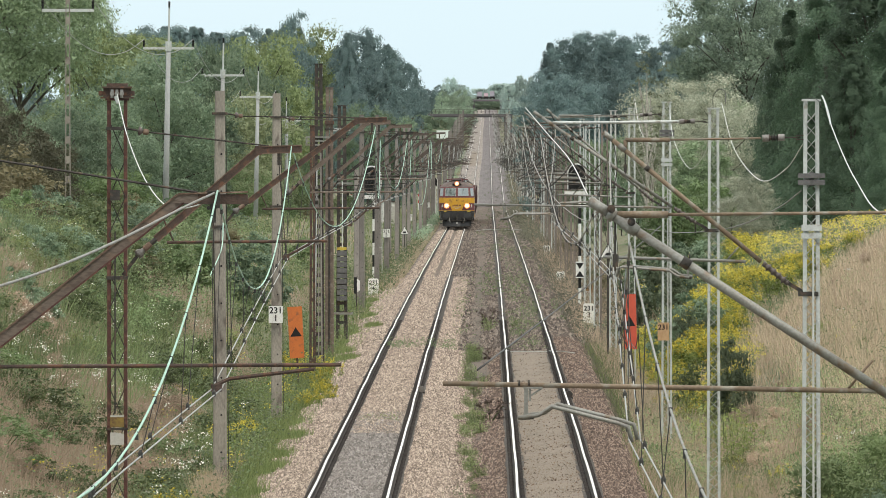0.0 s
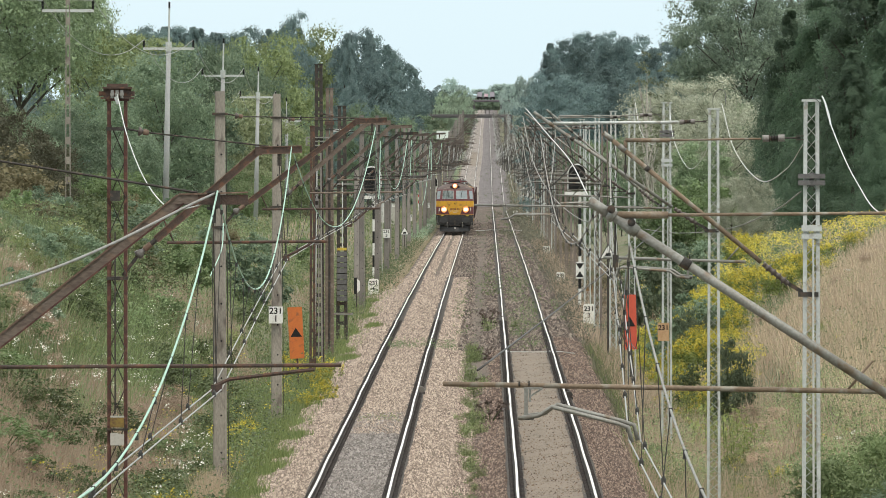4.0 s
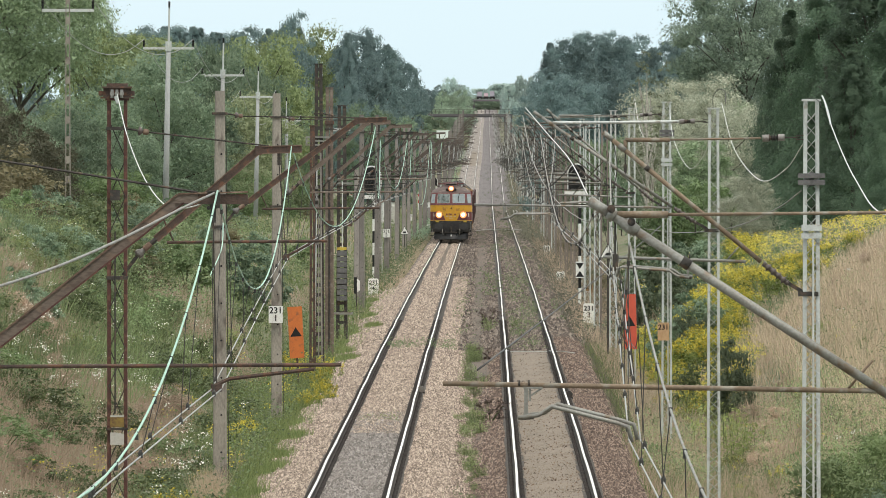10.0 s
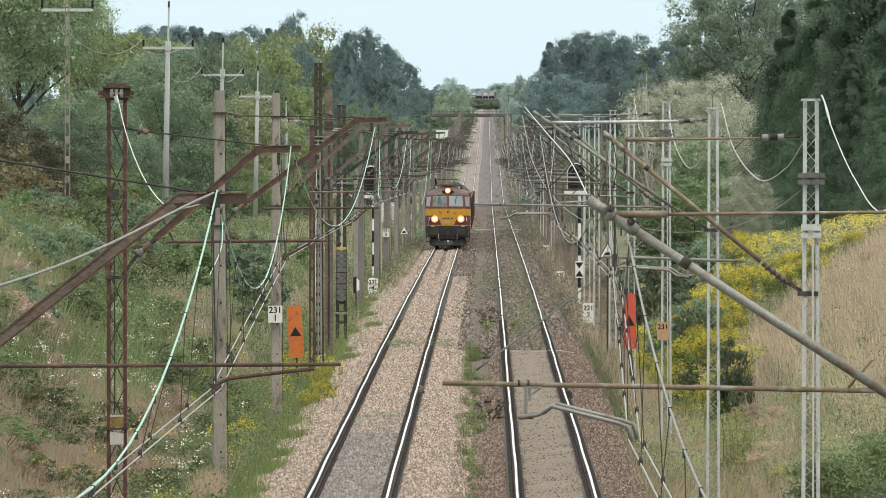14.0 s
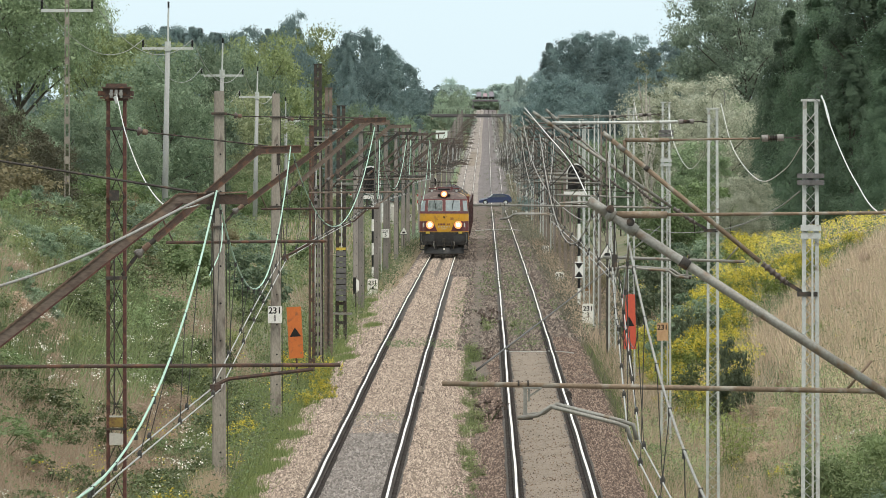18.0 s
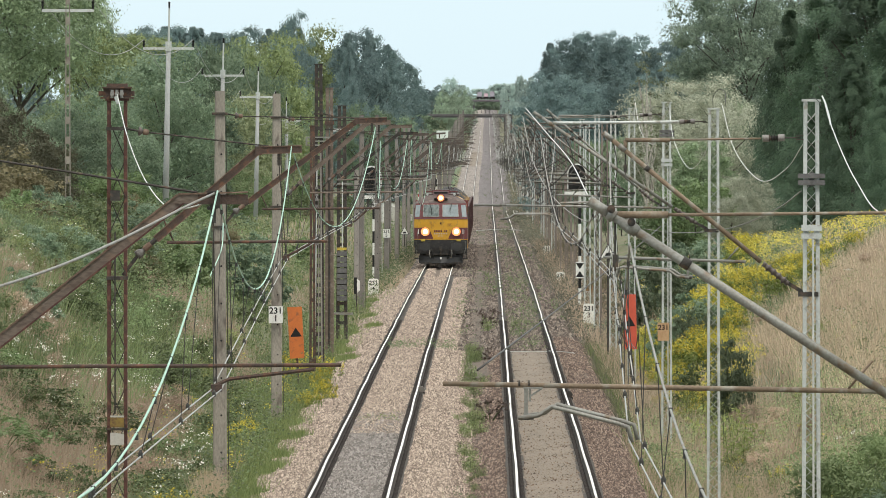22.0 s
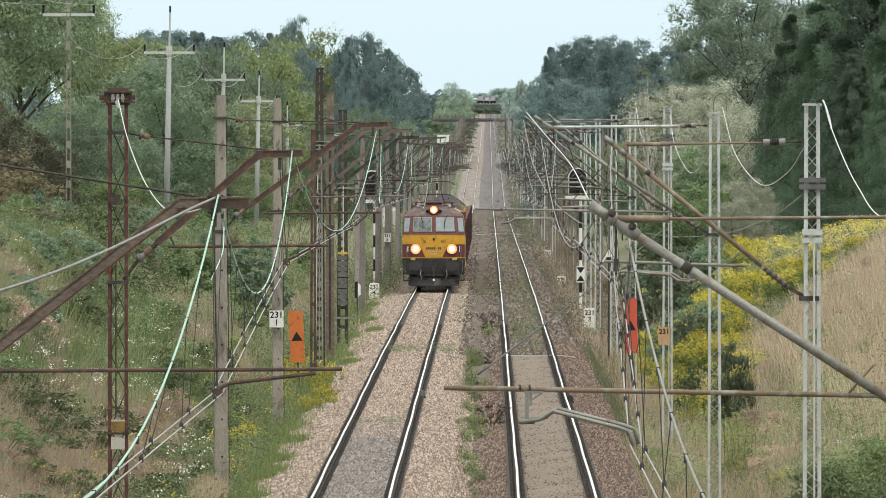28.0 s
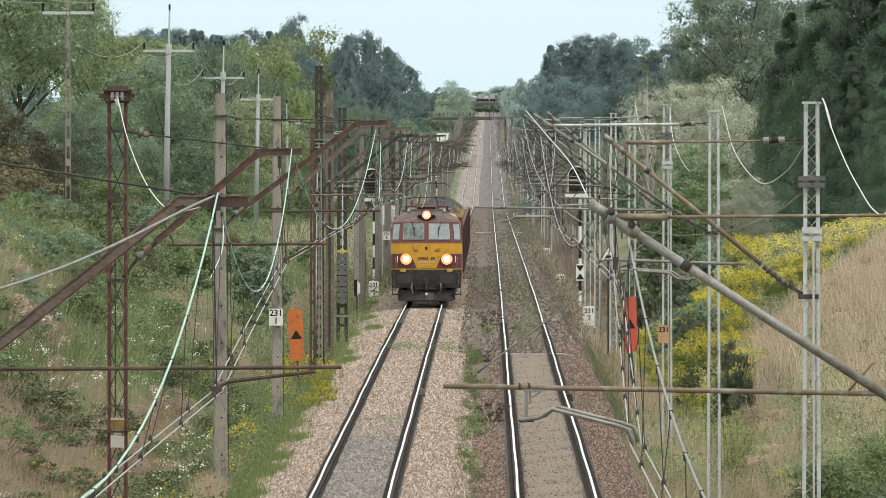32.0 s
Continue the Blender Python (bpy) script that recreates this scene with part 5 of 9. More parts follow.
cable("bright aluminium feeder cable between mast heads", [px(1277, 183, 252), px(1300, 265, 235), px(1345, 319, 212), px(1390, 300, 190), px(1421, 255, 176)], 0.0068, BRIGHT_WIRE)
cable("bright aluminium feeder cable between mast heads", [px(1457, 172, 176), px(1472, 225, 165), px(1515, 320, 140), px(1575, 382, 122), px(1750, 330, 100)], 0.0068, BRIGHT_WIRE)
cable("bright aluminium feeder cable between mast heads", [px(1185, 195, 318), px(1193, 250, 298), px(1220, 298, 275), px(1248, 270, 259), px(1257, 222, 252)], 0.0068, BRIGHT_WIRE)
cable("bright aluminium feeder cable between mast heads", [px(1123, 175, 395), px(1133, 230, 365), px(1152, 255, 345), px(1168, 240, 330), px(1172, 196, 318)], 0.0068, BRIGHT_WIRE)
cable("bright aluminium cable from a mast head to the bracket", [px(207, 165, 197), px(225, 240, 188), px(255, 315, 175), px(295, 365, 160), px(345, 365, 140), px(384, 340, 125)], 0.0075, BRIGHT_WIRE)
cable("grey cable hanging beside the bracket", [px(380, 342, 125), px(330, 365, 122), px(200, 430, 115), px(80, 480, 110), px(-60, 525, 104)], 0.012, OLD_ZINC)
cable("grey earth wire slung between masts", [px(1418, 338, 176), px(1370, 372, 200), px(1290, 404, 240), px(1200, 412, 300), px(1140, 405, 395)], 0.009, OLD_ZINC)
cable("pale taut wire running down to the bracket", [px(930, 191, 252), px(968, 236, 215), px(1008, 283, 180), px(1040, 345, 150)], 0.008, BRIGHT_WIRE)
cable("pale wire loop under the messenger", [px(925, 205, 300), px(943, 285, 285), px(980, 350, 268), px(1035, 391, 255), px(1060, 376, 250)], 0.009, OLD_ZINC)
cable("dark diagonal stay wire between masts", [px(845, 655, 140), px(990, 545, 200), px(1105, 455, 260), px(1170, 400, 318)], 0.011, CABLE)
cable("green jumper wire under the bracket", [px(395, 395, 190), px(392, 440, 184), px(372, 488, 178)], 0.008, PATINA)

cable("dark looped jumper over a mast head", [px(1262, 192, 252), px(1262, 172, 252), px(1272, 158, 252), px(1283, 164, 251), px(1284, 184, 250)], 0.006, CABLE)
cable("dark looped jumper over a mast head", [px(1424, 186, 176), px(1428, 176, 176), px(1441, 174, 176), px(1452, 184, 175), px(1450, 196, 175)], 0.005, CABLE)
cable("dark looped jumper over a mast head", [px(1172, 210, 318), px(1163, 203, 317), px(1152, 196, 316), px(1160, 188, 318), px(1178, 192, 318)], 0.006, CABLE)
cable("pale clamped end of the feeder cable", [px(1455, 170, 176), px(1461, 184, 174), px(1467, 205, 171), px(1470, 221, 168)], 0.012, ZINC)
cable("grey jumper wire hanging from the bracket head", [px(1086, 252, 176), px(1092, 300, 182), px(1080, 350, 190), px(1060, 392, 200)], 0.006, CABLE)
cable("thin jumper looped beside the contact wires", [px(1108, 470, 200), px(1104, 560, 170), px(1122, 615, 160), px(1130, 590, 158)], 0.005, CABLE)
cable("thin grey wire slung under the brackets", [px(700, 232, 581), px(712, 290, 560), px(740, 318, 540), px(762, 300, 520)], 0.012, CABLE)

# ---- signals, boards, stones and plates ----


def word(parent, text, size, loc, mat, name="lettering"):
    cu = bpy.data.curves.new(name, "FONT")
    cu.body, cu.size, cu.align_x, cu.align_y, cu.extrude = text, size, "CENTER", "CENTER", 0.002
    cu.offset = size * 0.02
    tmp = new("tmp", cu)
    me = bpy.data.meshes.new_from_object(tmp)
    bpy.data.objects.remove(tmp), bpy.data.curves.remove(cu)
    me.materials.clear(), me.materials.append(mat)
    me.transform(Matrix.Translation(loc) @ Matrix.Rotation(radians(90), 4, "X"))
    return part(name, me, mat, parent)


def plate(xp, yp, y, w, h, rows, mat=None, label="white enamel number plate with black figures", ink=None):
    c = px(xp, yp, y)
    t = thing("number_plate", label, "sign", Matrix.Translation(c), "number plates")
    part("panel", Mesh().box(-w / 2, -0.006, -h / 2, w / 2, 0.006, h / 2), mat or WHITE, t)
    part("bracket", Mesh().box(-w * 0.3, 0.006, -h * 0.3, w * 0.3, 0.06, -h * 0.2).box(-w * 0.3, 0.006, h * 0.2, w * 0.3, 0.06, h * 0.3), DARK_STEEL, t)
    for i, s in enumerate(rows):
        word(t, s, min(h * 0.6, w * 0.62), (0, -0.01, h * (0.23 - 0.46 * i)), ink or BLACK)
    return t


plate(488, 557, 344.7, 0.36, 0.43, ["231", "1"])
plate(684, 413, 723.7, 0.36, 0.45, ["231", "5"])
plate(725, 385, 945.7, 0.36, 0.45, ["231", "7"])
plate(757, 363, 1204, 0.36, 0.45, ["231", "9"])
plate(1174, 587, 317.5, 0.27, 0.42, ["231"], material("ochre_plate", (0.55, 0.36, 0.2), (0.42, 0.25, 0.13), 0.7, 0, 6, 30, 0), "rust-stained ochre number plate")
plate(1042, 512, 603, 0.36, 0.36, ["231"], material("rusty_plate", (0.35, 0.2, 0.09), (0.2, 0.12, 0.07), 0.8, 0, 6, 30, 0), "rusted ochre number plate")


def stone(x, y, rows, h=0.75, w=0.42, lift=0.0):
    t = thing("hectometre_stone", "whitewashed hectometre stone with black figures in the grass", "marker stone", Matrix.Translation((x, y, float(landz(x, y)) - 0.15 + lift)), "hectometre stones")
    part("block", Mesh().prism([(-w / 2, 0), (w / 2, 0), (w / 2, h - 0.05), (w / 2 - 0.06, h), (-w / 2 + 0.06, h), (-w / 2, h - 0.05)], -0.12, 0.12), STONE_WHITE, t)
    for i, s in enumerate(rows):
        word(t, s, 0.27, (0, -0.125, h - 0.2 - 0.26 * i), BLACK)
    return t


stone(4.03, 540, ["231", "3"], 1.1, 0.46, -0.18)
stone(-5.39, 640, ["231", "4"], 1.25, 0.48, -0.32)
stone(px(992, 0, 690).x, 690, ["231"], 0.6, 0.46, 0.2)
stone(px(967, 0, 890).x, 890, ["231"], 0.8, 0.46)
stone(px(709, 0, 760).x, 760, ["1"], 0.55, 0.2)
stone(px(912, 0, 1480).x, 1480, ["231"], 0.8, 0.5)
stone(px(760, 0, 1150).x, 1150, [], 0.9, 0.5)


def warning_board(xp, y0p, y1p, y, mat, label, lean=0.0, w=0.42):
    a, b = px(xp, y1p, y), px(xp, y0p, y)
    h = b.z - a.z
    t = thing("warning_board", label, "warning board", Matrix.Translation(a) @ Matrix.Rotation(radians(lean), 4, "Y"), "pantograph warning boards")
    part("panel", Mesh().box(-w / 2, -0.02, 0, w / 2, 0.02, h), mat, t)
    part("triangle", Mesh().prism([(-w * 0.4, h * 0.42), (w * 0.4, h * 0.42), (0, h * 0.6)], -0.026, -0.02), BLACK, t, "black triangle mark")
    ground = float(landz(a.x, y)) - a.z
    part("post", Mesh().tube([(0, 0.05, min(-0.05, ground)), (0, 0.05, h * 0.9)], 0.03, 6), DARK_STEEL, t)
    return t


warning_board(526, 543, 634, 393, ORANGE, "orange warning board with a black triangle", -3)
warning_board(1116, 521, 618, 393.5, VERMILION, "vermilion warning board with a dark triangle", -1.5, 0.38)


def triangle_sign(xp, yp, y, w, label):
    c = px(xp, yp, y)
    t = thing("triangle_sign", label, "sign", Matrix.Translation(c), "triangular track signs")
    h = w * 0.87
    part("panel", Mesh().prism([(-w / 2, -h / 2), (w / 2, -h / 2), (0, h / 2)], -0.008, 0.008), BLACK, t, "black border")
    part("face", Mesh().prism([(-w * 0.43, -h * 0.46), (w * 0.43, -h * 0.46), (0, h * 0.42)], -0.014, -0.008), WHITE, t, "white face")
    part("symbol", Mesh().box(-w * 0.14, -0.018, -h * 0.36, w * 0.16, -0.014, -h * 0.14).box(-w * 0.2, -0.018, -h * 0.36, -w * 0.12, -0.014, -h * 0.24), BLACK, t, "black vehicle symbol")
    part("post", Mesh().tube([(0, 0.04, float(landz(c.x, y)) - c.z - 0.2), (0, 0.04, h * 0.3)], 0.03, 6), DARK_STEEL, t)


triangle_sign(1076, 444, 442, 0.54, "white triangular sign with a black border and symbol")
triangle_sign(716, 408, 881, 0.6, "white triangular sign with a black border and symbol")


def signal(xp, yp, y, r, label, stripe, side=1, xboard=False):
    c = px(xp, yp, y)
    g = float(landz(c.x, y))
    t = thing("railway_signal", label, "signal", Matrix.Translation((c.x, y, g)), "colour-light signals")
    z = c.z - g
    w, h = r * 0.8, r * 1.15
    arc = [(w * math.cos(a), h - w + w * math.sin(a)) for a in np.linspace(0, math.pi, 11)]
    poly = [(-w, -h), (w, -h)] + arc if side > 0 else arc + [(-x, -q) for x, q in arc]
    part("backboard", Mesh().prism([(x * 1.14, z + q * 1.1) for x, q in poly], -0.03, 0.0), WHITE, t, "white edge of the backboard")
    part("head", Mesh().prism([(x, z + q) for x, q in poly], -0.12, -0.03), BLACK, t, "black signal head")
    for i in range(4):
        zz = z + h * (0.62 - 0.45 * i)
        lens = part("lens", Mesh().tube([(0, -0.13, zz), (0, -0.12, zz)], r * 0.17, 12), GLASS_DARK, t)
        part("hood", Mesh().prism([(r * 0.2 * math.cos(a), zz + r * 0.2 * math.sin(a)) for a in np.linspace(-0.2, math.pi + 0.2, 9)] + [(r * 0.18 * math.cos(a), zz + r * 0.18 * math.sin(a)) for a in np.linspace(math.pi + 0.2, -0.2, 9)], -0.3, -0.12), BLACK, lens)
    part("crosspiece", Mesh().box(-w * 0.6 * side - 0.3 * side if side > 0 else -w, -0.1, z - h - 0.28, w, 0.0, z - h - 0.1), WHITE, t, "white bracket under the head")
    n = 8
    top = z - h - 0.1
    for i in range(n):
        part("pole_section", Mesh().tube([(0.12, 0, -0.2 + (top + 0.2) * i / n), (0.12, 0, -0.2 + (top + 0.2) * (i + 1) / n)], 0.062, 8), WHITE if (i % 2 or not stripe) else BLACK, t)
    if xboard:
        q = 1.55
        part("board", Mesh().box(-0.05, -0.12, q, 0.29, -0.09, q + 0.68), WHITE, t, "white board")
        part("cross_mark", Mesh().prism([(-0.05, q + 0.05), (0.29, q + 0.05), (0.12, q + 0.3)], -0.126, -0.12), BLACK, t, "black chevron")
        part("cross_mark", Mesh().prism([(0.29, q + 0.63), (-0.05, q + 0.63), (0.12, q + 0.38)], -0.126, -0.12), BLACK, t, "black chevron")
    part("ladder", Mesh().tube([(0.3, 0.05, 0), (0.3, 0.05, top)], 0.015, 4).tube([(0.55, 0.05, 0), (0.55, 0.05, top)], 0.015, 4).bar((0.3, 0.05, 1), (0.55, 0.05, 1), 0.02).bar((0.3, 0.05, 2), (0.55, 0.05, 2), 0.02), ZINC, t)


GLASS_DARK = material("dark_lens_glass", (0.02, 0.02, 0.025), (0.03, 0.03, 0.03), 0.1, 0, 5, 20, 0)
signal(1021, 313, 560, 0.44, "black colour-light signal on a striped black and white post", True, 1, True)
signal(657, 319, 690, 0.58, "black colour-light signal with a white rim among the masts", True, -1)
signal(932, 322, 1400, 0.36, "white-posted colour-light signal far along the line", False)
signal(769, 322, 1400, 0.36, "white-posted colour-light signal far along the line", False)
bw = thing("track_marker_board", "narrow black and white marker board on a post", "sign", Matrix.Translation((px(631, 0, 575).x, 575, float(landz(-5.8, 600)))))
part("panel", Mesh().box(-0.12, -0.02, 0.9, 0.02, 0.02, 1.6), BLACK, bw)
part("face", Mesh().prism([(0.02, 0.95), (0.14, 1.05), (0.14, 1.45), (0.02, 1.55)], -0.02, 0.02), WHITE, bw)
part("post", Mesh().tube([(0, 0, -0.2), (0, 0, 1.0)], 0.03, 6), DARK_STEEL, bw)

bond = thing("rail_bond_cable", "pale bond cable lying across the second track", "cable", Matrix.Translation((RX, 443, float(railz(443)) - 0.13)))
part("cable", Mesh().tube([(-0.7, 0, 0.01), (-0.3, 0.8, 0), (0.1, -0.4, 0.01), (0.5, 0.5, 0), (0.72, 0, 0.01)], 0.016, 6), BRIGHT_WIRE, bond)
part("cable", Mesh().tube([(0.78, 0, 0.01), (1.1, 2, -0.02), (1.5, 1, -0.06)], 0.016, 6), BRIGHT_WIRE, bond)
part("lug", Mesh().box(-0.72, -0.1, -0.03, -0.66, 0.1, 0.05), ZINC, bond)
part("lug", Mesh().box(0.66, -0.1, -0.03, 0.72, 0.1, 0.05), ZINC, bond)
far_bond = thing("rail_bond_cable", "pale bond cable lying across the far second track", "cable", Matrix.Translation((RX, 1143, float(railz(1143)) - 0.12)))
part("cable", Mesh().tube([(-2.4, 0, -0.05), (-0.7, 2, 0.02), (0.1, -1, 0.03), (0.8, 1, 0.02), (1.6, 0, -0.04)], 0.03, 6), BRIGHT_WIRE, far_bond)
part("lug", Mesh().box(-0.72, -0.1, -0.03, -0.66, 0.1, 0.05), ZINC, far_bond)

# ---- locomotive ----
LOCO_YELLOW = material("loco_yellow_paint", (0.62, 0.33, 0.02), (0.52, 0.27, 0.02), 0.45, 0, 3, 30, 0.05, dirt=(0.36, 0.2, 0.04), dirt_amount=0.25)
LOCO_MAROON = material("loco_maroon_paint", (0.16, 0.035, 0.04), (0.11, 0.03, 0.032), 0.45, 0, 3, 30, 0.05, dirt=(0.1, 0.05, 0.045), dirt_amount=0.3)
LOCO_BLACK = material("loco_black_underframe", (0.016, 0.016, 0.018), (0.03, 0.028, 0.026), 0.7, 0, 4, 30, 0.2, dirt=(0.05, 0.044, 0.038), dirt_amount=0.2)
LOCO_ROOF = material("loco_dusty_roof", (0.11, 0.07, 0.065), (0.075, 0.055, 0.05), 0.6, 0, 3, 30, 0.1, dirt=(0.16, 0.12, 0.1), dirt_amount=0.3)
# sky reflection and dim cab are put into the two glass colours
WINDSCREEN = material("windscreen_glass", (0.33, 0.38, 0.4), (0.24, 0.28, 0.3), 0.06, 0, 1.5, 6, 0)
WINDSCREEN_DARK = material("dim_windscreen_glass", (0.22, 0.26, 0.26), (0.08, 0.1, 0.095), 0.06, 0, 1.5, 6, 0)
LAMP = glowing("headlamp_glow", (1.0, 0.34, 0.13), 0.95)
LAMP_CORE = glowing("headlamp_core", (1.0, 0.76, 0.6), 3.6)
BUFFER_GREY = material("greasy_buffer_steel", (0.05, 0.048, 0.05), (0.03, 0.03, 0.03), 0.55, 0.2, 4, 30, 0.2)
WAGON_PAINT = material("wagon_maroon_paint", (0.07, 0.028, 0.03), (0.045, 0.022, 0.024), 0.75, 0, 2, 30, 0.2, dirt=(0.1, 0.055, 0.042), dirt_amount=0.4)
COAL = material("coal_heap", (0.03, 0.03, 0.032), (0.055, 0.054, 0.055), 0.75, 0, 6, 30, 0.8)
OCHRE_LOAD = material("ochre_sand_crust", (0.4, 0.24, 0.07), (0.18, 0.1, 0.04), 0.9, 0, 3, 14, 0.8, dirt=(0.06, 0.05, 0.04), dirt_amount=0.5)
STEEL_WHEEL = material("wheel_steel", (0.12, 0.1, 0.09), (0.2, 0.18, 0.17), 0.6, 0.5, 4, 30, 0.2)

loco = thing("locomotive", "yellow and maroon electric freight locomotive with lit headlamps", "locomotive")
HL = 9.6                # half length over the fronts
W = 1.48                # half width


def front_y(z):
    """How far the nose leans back at height z."""
    return -HL + (0.0 if z < 2.5 else (z - 2.5) * 0.26 if z < 3.4 else 0.234 + (z - 3.4) * 1.1)


def half(z):
    return 1.44 if z < 1.0 else W if z < 2.6 else W - (z - 2.6) * 0.1 if z < 3.38 else 1.402 - ((z - 3.38) / 0.6) ** 1.7 * 0.7


def nose(z0, z1, n=4, proud=0.0, corner=True):
    """A band of the front shell between two heights, with chamfered corners running into the sides."""
    mb, rows_ = Mesh(), []
    for i in range(n + 1):
        z = z0 + (z1 - z0) * i / n
        w, y, c = half(z) + proud, front_y(z) - proud, 0.42
        rows_.append([(-w, -HL + 2.2, z), (-w, y + c, z), (-w + 0.05, y + c * 0.62, z), (-w + 0.34, y + 0.03, z), (-w + 0.42, y, z), (w - 0.42, y, z), (w - 0.34, y + 0.03, z), (w - 0.05, y + c * 0.62, z), (w, y + c, z), (w, -HL + 2.2, z)])
    k = len(rows_[0])
    mb.add([p for r_ in rows_ for p in r_], [(i * k + j, i * k + j + 1, (i + 1) * k + j + 1, (i + 1) * k + j) for i in range(n) for j in range(k - 1)])
    return mb


part("nose_lower", nose(0.95, 1.56, 2), LOCO_BLACK, loco, "black lower nose", True)
part("nose_panel", nose(1.4, 2.53, 4), LOCO_YELLOW, loco, "yellow nose panel", True)
part("window_band", nose(2.53, 3.38, 4), LOCO_MAROON, loco, "maroon window band", True)
part("cab_roof", nose(3.38, 3.98, 5), LOCO_ROOF, loco, "domed dusty cab roof", True)
for z, w2 in ((2.53, 0.03), (1.4, 0.02)):
    part("trim_strip", nose(z - w2, z + w2, 1, 0.012), LOCO_MAROON if z > 2 else LOCO_YELLOW, loco)


def on_front(pts, proud):
    """A flat patch lying on the front, given as (x, z)."""
    return [(x, front_y(z) - proud + max(0, abs(x) - (half(z) - 0.38)) * 0.75, z) for x, z in pts]


def patch(name, pts, proud, mat, parent, label="", back=0.03):
    a, b = on_front(pts, proud), on_front(pts, proud - back)
    n = len(pts)
    return part(name, Mesh().add(a + b, [tuple(range(n)), tuple(range(2 * n - 1, n - 1, -1))] + [(i, (i + 1) % n, (i + 1) % n + n, i + n) for i in range(n)]), mat, parent, label)


for s in (-1, 1):
    patch("lamp_panel", [(s * 1.08, 1.42), (s * 0.4, 1.42), (s * 0.62, 1.93), (s * 0.72, 2.04), (s * 1.08, 2.04)][::s], 0.016, LOCO_MAROON, loco, "maroon panel round a headlamp")
    cp = [(s * (W - o), -HL - 0.014 + dy, z) for z in (1.42, 2.04) for o, dy in ((0.42, 0), (0.335, 0.03), (0.045, 0.26), (-0.012, 0.45))]
    part("corner_panel", Mesh().add(cp, [(i, i + 1, i + 5, i + 4) for i in range(3)]), LOCO_MAROON, loco, "maroon corner panel")
    bez = part("headlamp", Mesh().tube([(s * 0.855, front_y(1.82) - 0.1, 1.82), (s * 0.855, front_y(1.82) + 0.02, 1.82)], 0.255, 24), LOCO_MAROON, loco, "round lit headlamp in a maroon ring")
    part("lamp_glass", Mesh().tube([(s * 0.855, front_y(1.82) - 0.115, 1.82), (s * 0.855, front_y(1.82) - 0.1, 1.82)], 0.235, 24), LAMP, bez, "glowing warm lamp glass")
    part("lamp_core", Mesh().tube([(s * 0.855, front_y(1.82) - 0.125, 1.82), (s * 0.855, front_y(1.82) - 0.115, 1.82)], 0.125, 20), LAMP_CORE, bez, "white-hot lamp centre")
    part("marker_lamp", Mesh().box(s * 1.22 - 0.02, front_y(1.8) - 0.02, 1.68, s * 1.22 + 0.02, front_y(1.8) + 0.08, 1.95), WHITE, loco)
    patch("window_seal", [(s * 0.095, 2.645), (s * 0.985, 2.645), (s * 0.945, 3.305), (s * 0.095, 3.305)][::s], 0.026, GREY_PLATE, loco, "pale metal window surround")
    frame_ = patch("window_frame", [(s * 0.06, 2.6), (s * 1.02, 2.6), (s * 0.97, 3.34), (s * 0.06, 3.34)][::s], 0.02, LOCO_MAROON, loco)
    patch("windscreen", [(s * 0.11, 2.66), (s * 0.97, 2.66), (s * 0.93, 3.29), (s * 0.11, 3.29)][::s], 0.032, WINDSCREEN if s > 0 else WINDSCREEN_DARK, frame_, "windscreen with the sky's reflection in its grey" if s > 0 else "windscreen with the cab's dimness in its colour")
    w = half(2.9)
    yb = front_y(2.9)
    part("corner_window", Mesh().add([(s * (half(2.64) - 0.3), front_y(2.64) + 0.04, 2.64), (s * (half(2.64) - 0.05), front_y(2.64) + 0.23, 2.64), (s * (half(3.28) - 0.05), front_y(3.28) + 0.23, 3.28), (s * (half(3.28) - 0.3), front_y(3.28) + 0.04, 3.28)][::s], [(0, 1, 2, 3)]), WINDSCREEN, loco, "narrow corner window")
    part("wiper", Mesh().tube([(s * 0.62, front_y(3.42) - 0.05, 3.42), (s * 0.5, front_y(2.95) - 0.07, 2.95)], 0.014, 4).tube([(s * 0.5, front_y(3.1) - 0.07, 3.15), (s * 0.52, front_y(2.75) - 0.06, 2.75)], 0.012, 4), BLACK, loco)
    part("yellow_marker", Mesh().box(s * 0.98 - 0.11, -HL - 0.03, 1.29, s * 0.98 + 0.11, -HL + 0.02, 1.42), YELLOW_PAINT, loco, "yellow marker plate")
    part("buffer", Mesh().tube([(s * 0.875, -HL - 0.55, 1.05), (s * 0.875, -HL - 0.5, 1.05)], 0.25, 16).tube([(s * 0.875, -HL - 0.5, 1.05), (s * 0.875, -HL + 0.1, 1.05)], 0.11, 12).box(s * 0.875 - 0.3, -HL - 0.58, 0.88, s * 0.875 + 0.3, -HL - 0.52, 1.22), BUFFER_GREY, loco, "dark grey buffer with a wide head")
    part("handrail", Mesh().tube([(s * 1.36, -HL - 0.03, 0.85), (s * 1.36, -HL - 0.06, 1.0), (s * 1.36, -HL - 0.06, 1.4)], 0.014, 5).tube([(s * 1.25, -HL - 0.06, 1.5), (s * 1.3, -HL - 0.08, 2.0)], 0.012, 4), OLD_ZINC, loco)
    part("brake_hose", Mesh().tube(spline([(s * 0.42, -HL - 0.1, 0.95), (s * 0.45, -HL - 0.28, 0.7), (s * 0.36, -HL - 0.25, 0.45)], 5), 0.03, 6), BLACK, loco)
